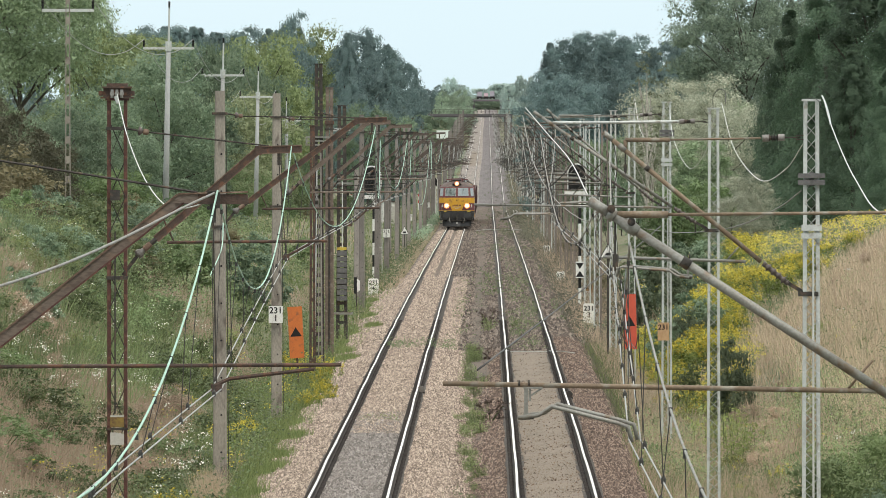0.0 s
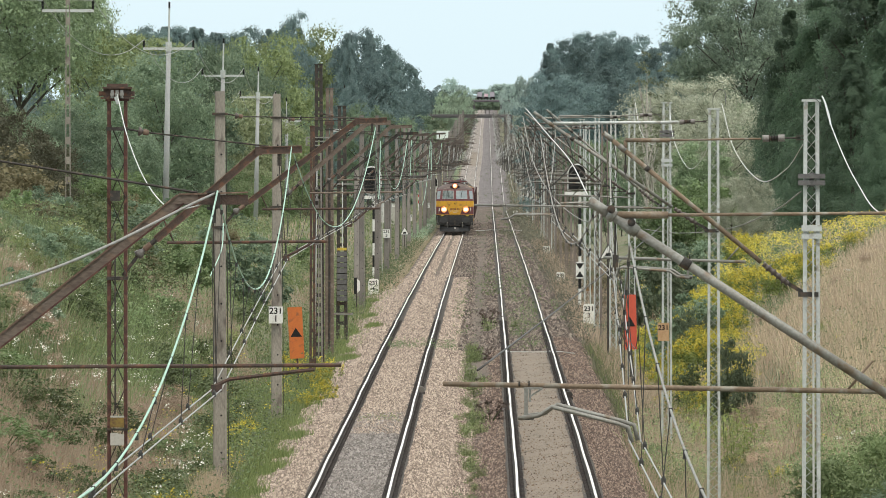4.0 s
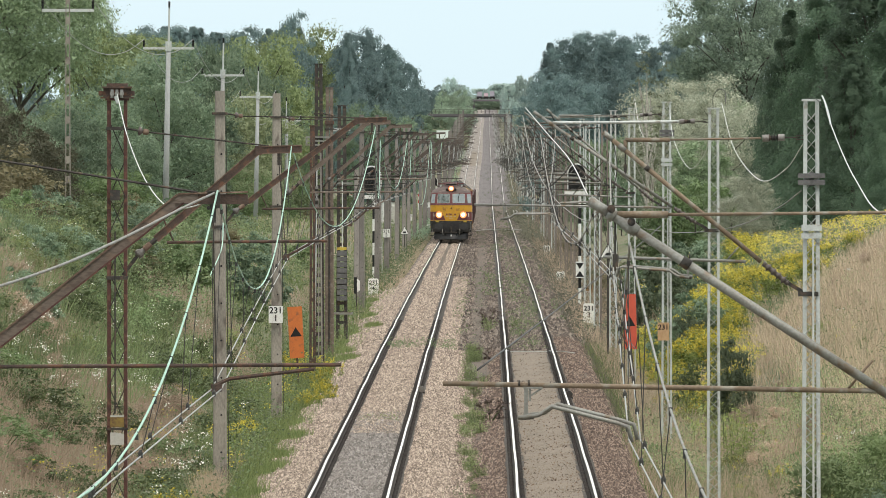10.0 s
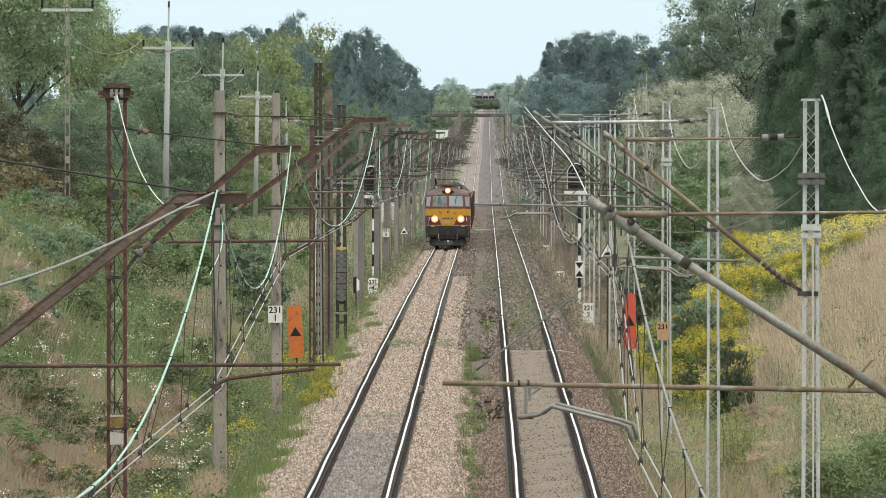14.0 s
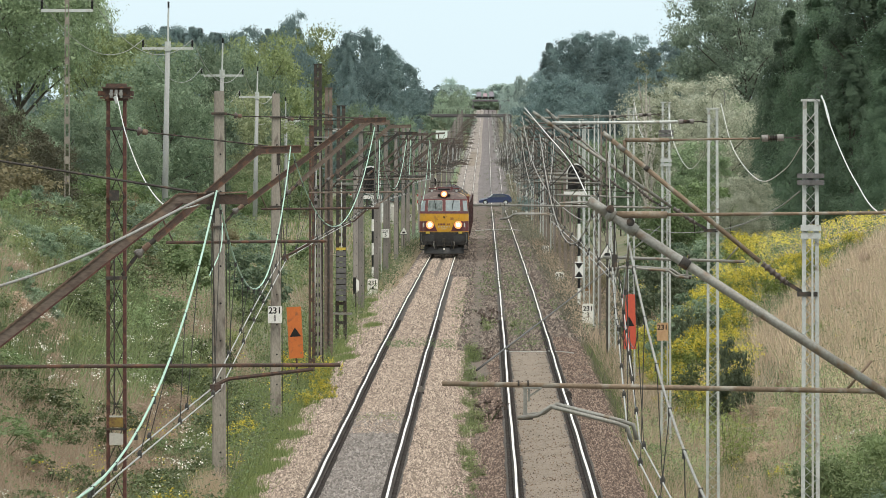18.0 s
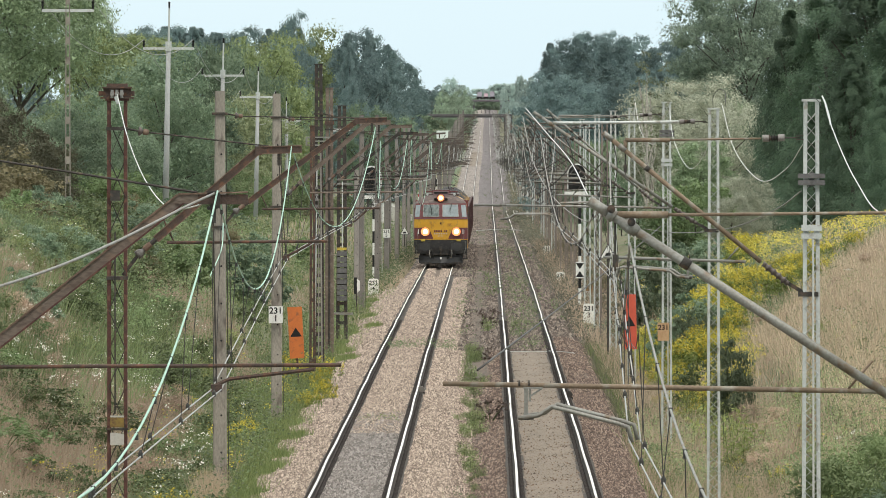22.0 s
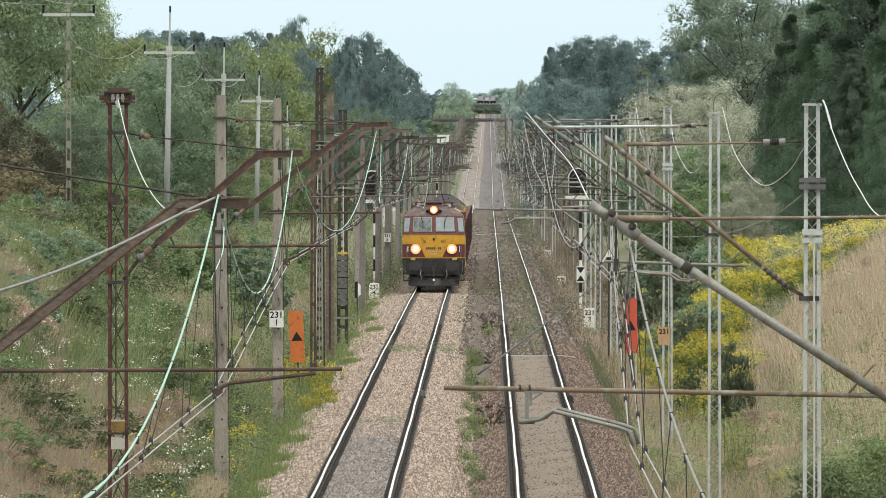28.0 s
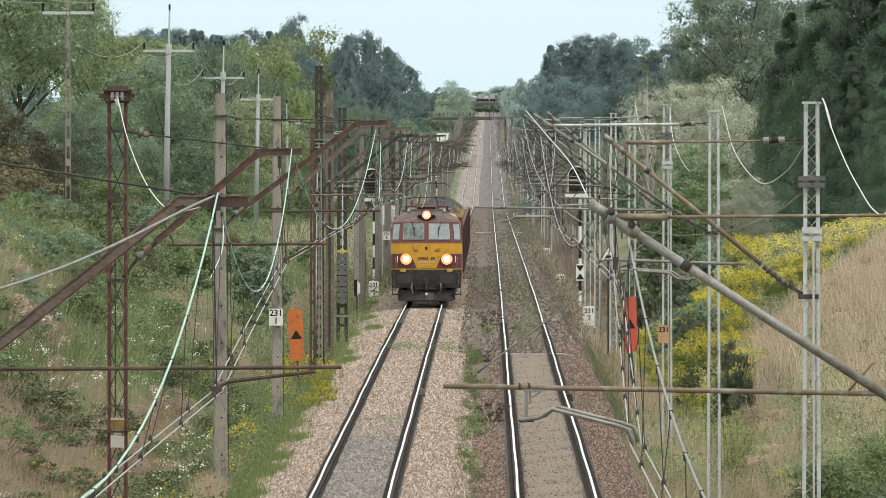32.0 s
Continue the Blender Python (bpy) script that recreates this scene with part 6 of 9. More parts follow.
    part("footstep", Mesh().box(s * 1.25 - 0.2, -HL + 0.05, 0.42, s * 1.25 + 0.2, -HL + 0.4, 0.47).box(s * 1.25 - 0.2, -HL + 0.05, 0.75, s * 1.25 + 0.2, -HL + 0.4, 0.8).bar((s * 1.42, -HL + 0.1, 0.42), (s * 1.42, -HL + 0.1, 1.0), 0.03), LOCO_BLACK, loco)
    part("side_lamp", Mesh().tube([(s * 0.3, front_y(3.58) - 0.06, 3.6), (s * 0.3, front_y(3.58) + 0.25, 3.6)], 0.085, 12), DARK_STEEL, loco)
top = part("top_headlamp", Mesh().tube([(0, front_y(3.5) - 0.1, 3.67), (0, front_y(3.5) + 0.5, 3.67)], 0.24, 18), LOCO_MAROON, loco, "upper headlamp in a maroon housing", True)
part("lamp_glass", Mesh().tube([(0, front_y(3.5) - 0.12, 3.67), (0, front_y(3.5) - 0.1, 3.67)], 0.185, 18), LAMP, top, "glowing warm lamp glass")
part("lamp_core", Mesh().tube([(0, front_y(3.5) - 0.13, 3.67), (0, front_y(3.5) - 0.12, 3.67)], 0.1, 16), LAMP_CORE, top, "white-hot lamp centre")
part("buffer_beam", Mesh().box(-1.42, -HL - 0.04, 0.72, 1.42, -HL + 0.4, 1.0), LOCO_BLACK, loco)
part("coupling", Mesh().tube([(0, -HL - 0.3, 1.02), (0, -HL - 0.3, 0.62)], 0.045, 6).box(-0.1, -HL - 0.25, 0.9, 0.1, -HL, 1.12), DARK_STEEL, loco)
part("snow_plough", Mesh().add([(-1.2, -HL + 0.15, 0.2), (-0.05, -HL - 0.32, 0.2), (0.05, -HL - 0.32, 0.2), (1.2, -HL + 0.15, 0.2), (-1.2, -HL + 0.25, 0.62), (-0.05, -HL - 0.08, 0.55), (0.05, -HL - 0.08, 0.55), (1.2, -HL + 0.25, 0.62)], [(0, 1, 5, 4), (1, 2, 6, 5), (2, 3, 7, 6)]).box(-1.15, -HL + 0.16, 0.2, 1.15, -HL + 0.3, 0.62), material("plough_grey", (0.05, 0.05, 0.053), (0.03, 0.03, 0.03), 0.6, 0.2, 4, 30, 0.1), loco, "dark grey snow plough")
dark_mark, pale_mark = Mesh(), Mesh()
for i in range(8):       # rows of painted characters as plain bars
    if i != 5:
        dark_mark.box(-0.36 + i * 0.092, -HL - 0.02, 1.8, -0.295 + i * 0.092, -HL + 0.01, 1.905)
    pale_mark.box(-0.37 + i * 0.095, -HL - 0.02, 1.67, -0.32 + i * 0.095, -HL + 0.01, 1.735)
    if 2 <= i < 6:
        pale_mark.box(-0.15 + (i - 2) * 0.08, -HL - 0.02, 1.555, -0.105 + (i - 2) * 0.08, -HL + 0.01, 1.605)
part("painted_marking", dark_mark, LOCO_MAROON, loco, "dark red painted marking")["kind"] = "stuff"
part("painted_marking", pale_mark, material("pale_marking", (0.62, 0.55, 0.42), None, 0.6, 0, 9, 50, 0), loco, "pale painted marking")["kind"] = "stuff"
for s in (-1, 1):
    for k in range(3):
        z = 2.24 - k * 0.055
        patch("wing_mark", [(s * 0.36, z - 0.012), (s * (0.62 - k * 0.05), z + 0.006), (s * (0.62 - k * 0.05), z + 0.024), (s * 0.36, z + 0.006)][::s], 0.012, LOCO_MAROON, loco)
    part("air_hose", Mesh().tube(spline([(s * 0.6, -HL - 0.1, 0.92), (s * 0.62, -HL - 0.3, 0.72), (s * 0.56, -HL - 0.26, 0.5)], 5), 0.028, 6), OLD_ZINC, loco, "pale grey air hose")
    part("hand_grip", Mesh().tube([(s * 1.32, -HL - 0.02, 0.62), (s * 1.32, -HL - 0.09, 0.66), (s * 1.32, -HL - 0.09, 0.9)], 0.022, 6), OLD_ZINC, loco)
    part("cross_cock", Mesh().box(s * 0.5 - 0.05, -HL - 0.12, 0.86, s * 0.5 + 0.05, -HL - 0.02, 0.96), DARK_STEEL, loco)
    part("roof_lamp_housing", Mesh().tube([(s * 0.3, front_y(3.58) - 0.075, 3.6), (s * 0.3, front_y(3.58) - 0.06, 3.6)], 0.06, 12), BLACK, loco)
part("coupling_hook", Mesh().box(-0.05, -HL - 0.36, 0.42, 0.05, -HL - 0.3, 0.52), WHITE, loco, "white-painted coupling hook tip")
part("plough_edge", Mesh().box(-1.12, -HL - 0.1, 0.17, 1.12, -HL - 0.04, 0.24), DARK_STEEL, loco)
part("hose_shelf", Mesh().box(-0.55, -HL - 0.14, 0.66, 0.55, -HL - 0.02, 0.72), DARK_STEEL, loco)
part("whistle", Mesh().box(-0.04, -HL - 0.03, 2.22, 0.04, -HL + 0.02, 2.34), BLACK, loco)
LIFT = 0.11              # the cab stands that much higher over its underframe
for o in loco.children_recursive:
    kind = o.name.split(".")[0]
    if kind in ("nose_panel", "window_band", "trim_strip", "lamp_panel", "corner_panel", "headlamp", "lamp_glass", "lamp_core", "marker_lamp", "window_seal", "window_frame", "windscreen", "corner_window", "wiper", "yellow_marker", "side_lamp", "roof_lamp_housing", "top_headlamp", "painted_marking", "wing_mark", "whistle"):
        o.data.transform(Matrix.Translation((0, 0, LIFT)))
    elif kind == "cab_roof":
        o.data.transform(Matrix.Translation((0, 0, 3.38 + LIFT)) @ Matrix.Diagonal((1, 1, 0.74, 1)) @ Matrix.Translation((0, 0, -3.38)))
    elif kind == "buffer":
        o.data.transform(Matrix.Translation((0, 0, 0.07)))
body = part("body", Mesh().prism([(-W, 1.0), (W, 1.0), (W, 2.6), (W - 0.08, 3.35), (W - 0.3, 3.7), (W - 0.8, 3.93), (-W + 0.8, 3.93), (-W + 0.3, 3.7), (-W + 0.08, 3.35), (-W, 2.6)], -HL + 2.15, HL - 2.15, 0), LOCO_YELLOW, loco, "yellow body sides")
part("side_stripe", Mesh().box(-W - 0.01, -HL + 2.2, 1.45, W + 0.01, HL - 2.2, 2.0), LOCO_MAROON, body, "maroon stripe along the sides")
part("roof_cover", Mesh().box(-1.0, -HL + 1.8, 3.9, 1.0, HL - 1.8, 4.0), LOCO_ROOF, body)
for s in (-1, 1):
    for i in range(5):
        part("side_grille", Mesh().box(s * W - 0.02, -5.4 + i * 2.4, 2.5, s * W + 0.02, -4.0 + i * 2.4, 3.2), DARK_STEEL, body)
    part("rear_end", Mesh().box(s * 0.1 - 1.38, HL - 2.2, 1.0, s * 0.1 + 1.38, HL - 0.3, 3.6), LOCO_MAROON, loco)
part("underframe", Mesh().box(-1.35, -HL + 0.4, 0.75, 1.35, HL - 0.4, 1.05).box(-1.2, -2.0, 0.35, 1.2, 2.0, 0.8), LOCO_BLACK, loco)
part("roof_box", Mesh().box(-0.42, -HL + 0.95, 3.95, 0.42, -HL + 1.8, 4.17).box(-0.38, -HL + 0.93, 4.02, 0.38, -HL + 0.95, 4.12, 1), [material("roof_box_grey", (0.26, 0.17, 0.17), (0.19, 0.13, 0.13), 0.6, 0, 4, 30, 0.1), BLACK], loco, "roof ventilator box")
part("horn", Mesh().tube([(-0.75, -HL + 0.9, 3.98), (-0.75, -HL + 1.3, 4.0)], 0.07, 10, r1=0.03).tube([(0.75, -HL + 0.9, 3.98), (0.75, -HL + 1.3, 4.0)], 0.07, 10, r1=0.03), ZINC, loco)
panto = part("pantograph_base", Mesh().bar((-0.9, -HL + 2.0, 4.12), (0.9, -HL + 2.0, 4.12), 0.06).bar((-0.9, -HL + 4.2, 4.12), (0.9, -HL + 4.2, 4.12), 0.06).bar((-0.9, -HL + 2.0, 4.12), (-0.9, -HL + 4.2, 4.12), 0.06).bar((0.9, -HL + 2.0, 4.12), (0.9, -HL + 4.2, 4.12), 0.06), LOCO_MAROON, loco, "maroon pantograph frame")
for x in (-0.85, 0.85):
    for y in (2.1, 4.1):
        part("roof_insulator", Mesh().disc_stack((x, -HL + y, 3.92), (x, -HL + y, 4.12), rings(3, 0.05, 0.09), 8), CERAMIC, panto)
part("folded_linkage", Mesh().tube([(-0.7, -HL + 2.1, 4.3), (-0.55, -HL + 4.2, 4.38)], 0.03, 6).tube([(0.7, -HL + 2.1, 4.3), (0.55, -HL + 4.2, 4.38)], 0.03, 6).tube([(-0.8, -HL + 3.0, 4.46), (-0.6, -HL + 3.0, 4.5), (0.6, -HL + 3.0, 4.5), (0.8, -HL + 3.0, 4.46)], 0.03, 6).tube([(-0.8, -HL + 3.4, 4.46), (-0.6, -HL + 3.4, 4.5), (0.6, -HL + 3.4, 4.5), (0.8, -HL + 3.4, 4.46)], 0.03, 6), DARK_STEEL, panto, "folded pantograph arms")
part("raised_pantograph", Mesh().tube([(-0.5, HL - 3.5, 4.0), (-0.3, HL - 5.2, 4.55), (-0.35, HL - 3.8, 5.05)], 0.025, 6).tube([(0.5, HL - 3.5, 4.0), (0.3, HL - 5.2, 4.55), (0.35, HL - 3.8, 5.05)], 0.025, 6).tube([(-0.95, HL - 3.8, 4.92), (-0.7, HL - 3.8, 5.08), (0.7, HL - 3.8, 5.08), (0.95, HL - 3.8, 4.92)], 0.025, 6), DARK_STEEL, loco, "raised pantograph touching the wire")
part("roof_gear", Mesh().box(-0.5, -2.0, 3.95, 0.5, 2.0, 4.2).tube([(-0.6, -3, 4.25), (-0.6, 3, 4.25)], 0.03, 6).tube([(0.6, -3, 4.25), (0.6, 3, 4.25)], 0.03, 6), LOCO_MAROON, loco)
WHEELS = []
for b in (-5.0, 5.0):
    part("bogie", Mesh().box(-1.15, b - 2.4, 0.45, -1.0, b + 2.4, 0.85).box(1.0, b - 2.4, 0.45, 1.15, b + 2.4, 0.85).box(-1.1, b - 0.2, 0.5, 1.1, b + 0.2, 0.75), LOCO_BLACK, loco, "black bogie frame")
    for o in (-1.75, 0, 1.75):
        mb = Mesh()
        for s in (-0.75, 0.75):
            mb.tube([(s - 0.07, 0, 0), (s + 0.07, 0, 0)], 0.62, 20)
            mb.tube([(s - math.copysign(0.1, s), 0, 0), (s - math.copysign(0.07, s), 0, 0)], 0.65, 20)
        mb.tube([(-0.75, 0, 0), (0.75, 0, 0)], 0.09, 8)
        wsob = part("wheelset", mb, STEEL_WHEEL, loco, "steel wheelset")
        WHEELS.append((wsob, b + o))

# ---- coal wagons ----
wagon = thing("coal_wagon", "maroon open wagon heaped with black coal", "wagon", None, "coal wagons of the train")
WLEN = 6.6
for s in (-1, 1):
    sd = part("side_wall", Mesh().box(s * 1.42 - 0.03, -WLEN, 1.2, s * 1.42 + 0.03, WLEN, 3.2).bar((s * 1.45, -WLEN, 3.2), (s * 1.45, WLEN, 3.2), 0.12, 0.1).bar((s * 1.45, -WLEN, 1.22), (s * 1.45, WLEN, 1.22), 0.12, 0.14), WAGON_PAINT, wagon, "rusty maroon side wall")
    for i in range(9):
        part("stanchion", Mesh().bar((s * 1.48, -WLEN + 0.05 + i * (2 * WLEN - 0.1) / 8, 1.2), (s * 1.48, -WLEN + 0.05 + i * (2 * WLEN - 0.1) / 8, 3.2), 0.14, 0.1, up=(0, 1, 0)), WAGON_PAINT, sd)
    part("end_wall", Mesh().box(-1.42, s * WLEN - 0.04, 1.2, 1.42, s * WLEN + 0.04, 3.15).bar((-1.42, s * (WLEN + 0.03), 2.2), (1.42, s * (WLEN + 0.03), 2.2), 0.1, 0.12), WAGON_PAINT, wagon)
    part("bogie", Mesh().box(-1.1, s * 4.5 - 1.2, 0.4, -1.0, s * 4.5 + 1.2, 0.75).box(1.0, s * 4.5 - 1.2, 0.4, 1.1, s * 4.5 + 1.2, 0.75), LOCO_BLACK, wagon)
    for o in (-0.9, 0.9):
        part("wheelset", Mesh().tube([(-0.82, s * 4.5 + o, 0.46), (-0.68, s * 4.5 + o, 0.46)], 0.46, 16).tube([(0.68, s * 4.5 + o, 0.46), (0.82, s * 4.5 + o, 0.46)], 0.46, 16).tube([(-0.7, s * 4.5 + o, 0.46), (0.7, s * 4.5 + o, 0.46)], 0.08, 8), STEEL_WHEEL, wagon)
    part("buffer", Mesh().tube([(-0.875, s * WLEN, 1.05), (-0.875, s * (WLEN + 0.5), 1.05)], 0.18, 12).tube([(0.875, s * WLEN, 1.05), (0.875, s * (WLEN + 0.5), 1.05)], 0.18, 12), LOCO_BLACK, wagon)
part("floor_frame", Mesh().box(-1.4, -WLEN, 0.95, 1.4, WLEN, 1.22), LOCO_BLACK, wagon)
hx, hy = np.meshgrid(np.linspace(-1.39, 1.39, 24), np.linspace(-WLEN + 0.05, WLEN - 0.05, 70))
rng = np.random.default_rng(5)
hz = 3.1 + 0.75 * np.clip(1 - (hx / 1.25) ** 2, 0, 1) * np.clip((WLEN - 0.2 - np.abs(hy)) / 1.4, 0, 1) * (0.8 + 0.2 * np.sin(hy * 1.3 + hx)) + rng.uniform(-0.05, 0.05, hx.shape)
cm = bpy.data.meshes.new("coal_load")
ci = np.arange(hx.size).reshape(hx.shape)
cm.from_pydata(np.stack([hx, hy, hz], -1).reshape(-1, 3).tolist(), [], np.stack([ci[:-1, :-1], ci[:-1, 1:], ci[1:, 1:], ci[1:, :-1]], -1).reshape(-1, 4).tolist())
ochre = (hx[:-1, :-1] > 0.75 + 0.3 * np.sin(hy[:-1, :-1] * 1.1 + 1) + rng.uniform(-0.35, 0.35, (69, 23))).ravel().astype(np.int32)
cm.materials.append(COAL), cm.materials.append(OCHRE_LOAD)
cm.polygons.foreach_set("material_index", ochre)
part("coal_load", cm, COAL, wagon, "heaped black coal with an ochre sandy crust along one edge")
WAGONS = [wagon] + [copy_thing(wagon, Matrix()) for _ in range(13)]
loads = [cm]
for k in range(2):       # two more heaps, so that neighbours differ
    c2 = cm.copy()
    z2 = hz + 0.12 * np.sin(hy * (0.7 + 0.5 * k) + k * 2) * np.clip(1 - (hx / 1.3) ** 2, 0, 1) + rng.uniform(-0.05, 0.05, hx.shape)
    c2.vertices.foreach_set("co", np.stack([hx, hy, z2], -1).astype(np.float32).ravel())
    edge = 0.9 + 0.45 * np.sin(hy[:-1, :-1] * (0.6 + 0.9 * k) + k) + rng.uniform(-0.45, 0.45, (69, 23))
    c2.polygons.foreach_set("material_index", (hx[:-1, :-1] > edge).ravel().astype(np.int32))
    loads.append(c2)
for i, w in enumerate(WAGONS):
    for o in w.children:
        if o.name.startswith("coal_load"):
            o.data = loads[(i * 2 + i // 3) % 3]

BRIDGE_GREY = GREY_BLOCK
# ---- level crossing: road, barriers, blue car ----
CY = 1700.0
ASPHALT = material("worn_asphalt", (0.13, 0.125, 0.12), (0.08, 0.078, 0.075), 0.9, 0, 0.8, 12, 0.3)
rx = np.concatenate([[-400, -150, -80], np.arange(-50, 51, 2.0), [80, 150, 400]])
rv, rf = [], []
for i, x in enumerate(rx):
    for dy in (-3, 0, 3):
        rv.append((x, CY + dy, float(landz(x, CY)) + (0.45 if abs(x) < 6 else 0.25) + (0.0 if dy else 0.03)))
rf = [(i * 3 + k, (i + 1) * 3 + k, (i + 1) * 3 + k + 1, i * 3 + k + 1) for i in range(len(rx) - 1) for k in range(2)]
rm = bpy.data.meshes.new("road")
rm.from_pydata(rv, [], rf)
rm.materials.append(ASPHALT)
piece_of_setting("road", rm, "narrow asphalt road over a level crossing", "road")

# dark blue, lightened for the haze over the crossing
CAR_BLUE = material("car_blue_paint", (0.075, 0.095, 0.19), (0.06, 0.078, 0.16), 0.15, 0.4, 4, 30, 0)
# pale base colour stands for the sky mirrored in the glass
CAR_SCREEN = material("car_glass_sky_reflection", (0.6, 0.65, 0.68), (0.5, 0.55, 0.58), 0.08, 0, 3, 20, 0)
CAR_GLASS = material("car_window_glass", (0.1, 0.12, 0.14), (0.06, 0.07, 0.085), 0.08, 0, 3, 20, 0)
car = thing("car", "dark blue hatchback car driving over the level crossing", "car")
CAR_K = 0.885
prof = [(-2.3, 0.3), (-2.35, 0.66), (-2.0, 0.88), (-1.15, 1.02), (-0.4, 1.52), (1.05, 1.57), (1.85, 1.4), (2.25, 1.02), (2.3, 0.35)]
part("body", Mesh().prism([(x * CAR_K, z * CAR_K) for x, z in prof], -0.82, 0.82), CAR_BLUE, car, "dark blue body")
part("side_glass", Mesh().prism([(-0.84, 0.93), (-0.32, 1.28), (0.885, 1.32), (1.55, 0.97)], -0.826, 0.826), CAR_GLASS, car)
part("windscreen", Mesh().add([(-1.04, -0.7, 0.915), (-1.04, 0.7, 0.915), (-0.385, 0.64, 1.345), (-0.385, -0.64, 1.345)], [(0, 1, 2, 3)]), CAR_SCREEN, car, "windscreen with the sky's reflection in its colour")
part("quarter_glass", Mesh().prism([(-1.0, 0.915), (-0.72, 0.95), (-0.3, 1.27), (-0.4, 1.32)], -0.832, 0.832), CAR_SCREEN, car, "front quarter window, sky reflection put into its colour")
# pale panel paints the sky's reflection onto the bonnet
part("bonnet_edge", Mesh().prism([(-2.04, 0.52), (-1.95, 0.74), (-1.05, 0.9), (-0.98, 0.78), (-1.75, 0.58)], -0.826, 0.826), material("bonnet_sky_reflection", (0.4, 0.43, 0.5), (0.33, 0.36, 0.43), 0.3, 0.3, 4, 20, 0), car, "pale panel for the sky's reflection on the bonnet")
CAR_WHEELS = []
for x in (-1.28, 1.28):
    for y in (-0.74, 0.74):
        wob = part("wheel", Mesh().tube([(0, -0.1, 0), (0, 0.1, 0)], 0.31, 16), BLACK, car)
        part("rim", Mesh().tube([(0, -0.105, 0), (0, 0.105, 0)], 0.19, 10), ZINC, wob)
        CAR_WHEELS.append((wob, x, y))
part("headlight", Mesh().box(-2.08, -0.76, 0.55, -1.9, -0.45, 0.69).box(-2.08, 0.45, 0.55, -1.9, 0.76, 0.69), PALE_CERAMIC, car)

RED = material("red_stripe_paint", (0.45, 0.03, 0.03), (0.35, 0.03, 0.03), 0.6, 0, 5, 30, 0)
for x, y in ((-11.1, CY - 5), (6.9, CY + 5)):
    g = float(landz(x, y))
    t = thing("crossing_barrier", "raised red and white level crossing barrier", "barrier", Matrix.Translation((x, y, g)), "crossing barriers")
    part("pedestal", Mesh().box(-0.25, -0.2, 0, 0.25, 0.2, 1.1), WHITE, t)
    for i in range(8):
        part("boom_section", Mesh().bar((0.05 * i * (1 if x < 0 else -1), 0, 1.0 + i * 0.6), (0.05 * (i + 1) * (1 if x < 0 else -1), 0, 1.6 + i * 0.6), 0.1, 0.12, up=(0, 1, 0)), RED if i % 2 else WHITE, t)
hut = thing("signal_cabin", "small white relay cabin behind the masts", "cabin", Matrix.Translation((px(692, 0, 1250).x, 1250, float(landz(-9, 1250)) - 0.5)))
part("wall", Mesh().box(-0.75, -1.0, 0, 0.75, 1.0, 2.5), WHITE, hut)
part("roof", Mesh().box(-0.85, -1.1, 2.5, 0.85, 1.1, 2.6), DARK_STEEL, hut)
part("door", Mesh().box(0.05, -1.03, 0.1, 0.65, -1.0, 2.1), GREY_PLATE, hut)
part("window", Mesh().box(-0.6, -1.03, 1.3, -0.2, -1.0, 1.8), GLASS_DARK, hut)
cab = thing("relay_cabinet", "narrow white relay cabinet behind the masts", "cabinet", Matrix.Translation((px(674, 0, 1250).x, 1250, float(landz(-10, 1250)) - 0.5)))
part("housing", Mesh().box(-0.35, -0.3, 0.1, 0.35, 0.3, 2.3), WHITE, cab)
part("roof", Mesh().box(-0.4, -0.35, 2.3, 0.4, 0.35, 2.36), DARK_STEEL, cab)
part("plinth", Mesh().box(-0.4, -0.35, 0, 0.4, 0.35, 0.1), BRIDGE_GREY, cab)
for xp in (622, 668, 676, 735, 741):
    p = px(xp, 0, 1660)
    t = thing("marker_post", "white guard post near the level crossing", "post", Matrix.Translation((p.x, 1660, float(landz(p.x, 1660)))), "guard posts")
    part("pole", Mesh().tube([(0, 0, -0.2), (0, 0, 2.2)], 0.09, 8), WHITE, t)
    part("band", Mesh().tube([(0, 0, 0.9), (0, 0, 1.3)], 0.095, 8).tube([(0, 0, 1.7), (0, 0, 2.0)], 0.095, 8), RED, t)
for i in range(6):
    xp = 640 + i * 12
    p = px(xp, 0, 1670)
    t = thing("fence_panel", "white railing panel near the crossing", "fence", Matrix.Translation((p.x, 1670, float(landz(p.x, 1670)))), "white railings")
    part("rail_bar", Mesh().box(-0.42, -0.03, 0.95, 0.42, 0.03, 1.05).box(-0.42, -0.03, 0.5, 0.42, 0.03, 0.58), WHITE, t)
    part("post", Mesh().box(-0.42, -0.04, -0.1, -0.34, 0.04, 1.1), WHITE, t)

# ---- overpasses far off ----
BRIDGE = material("bridge_concrete", (0.13, 0.12, 0.125), (0.09, 0.085, 0.088), 0.9, 0, 0.5, 4, 0.2)


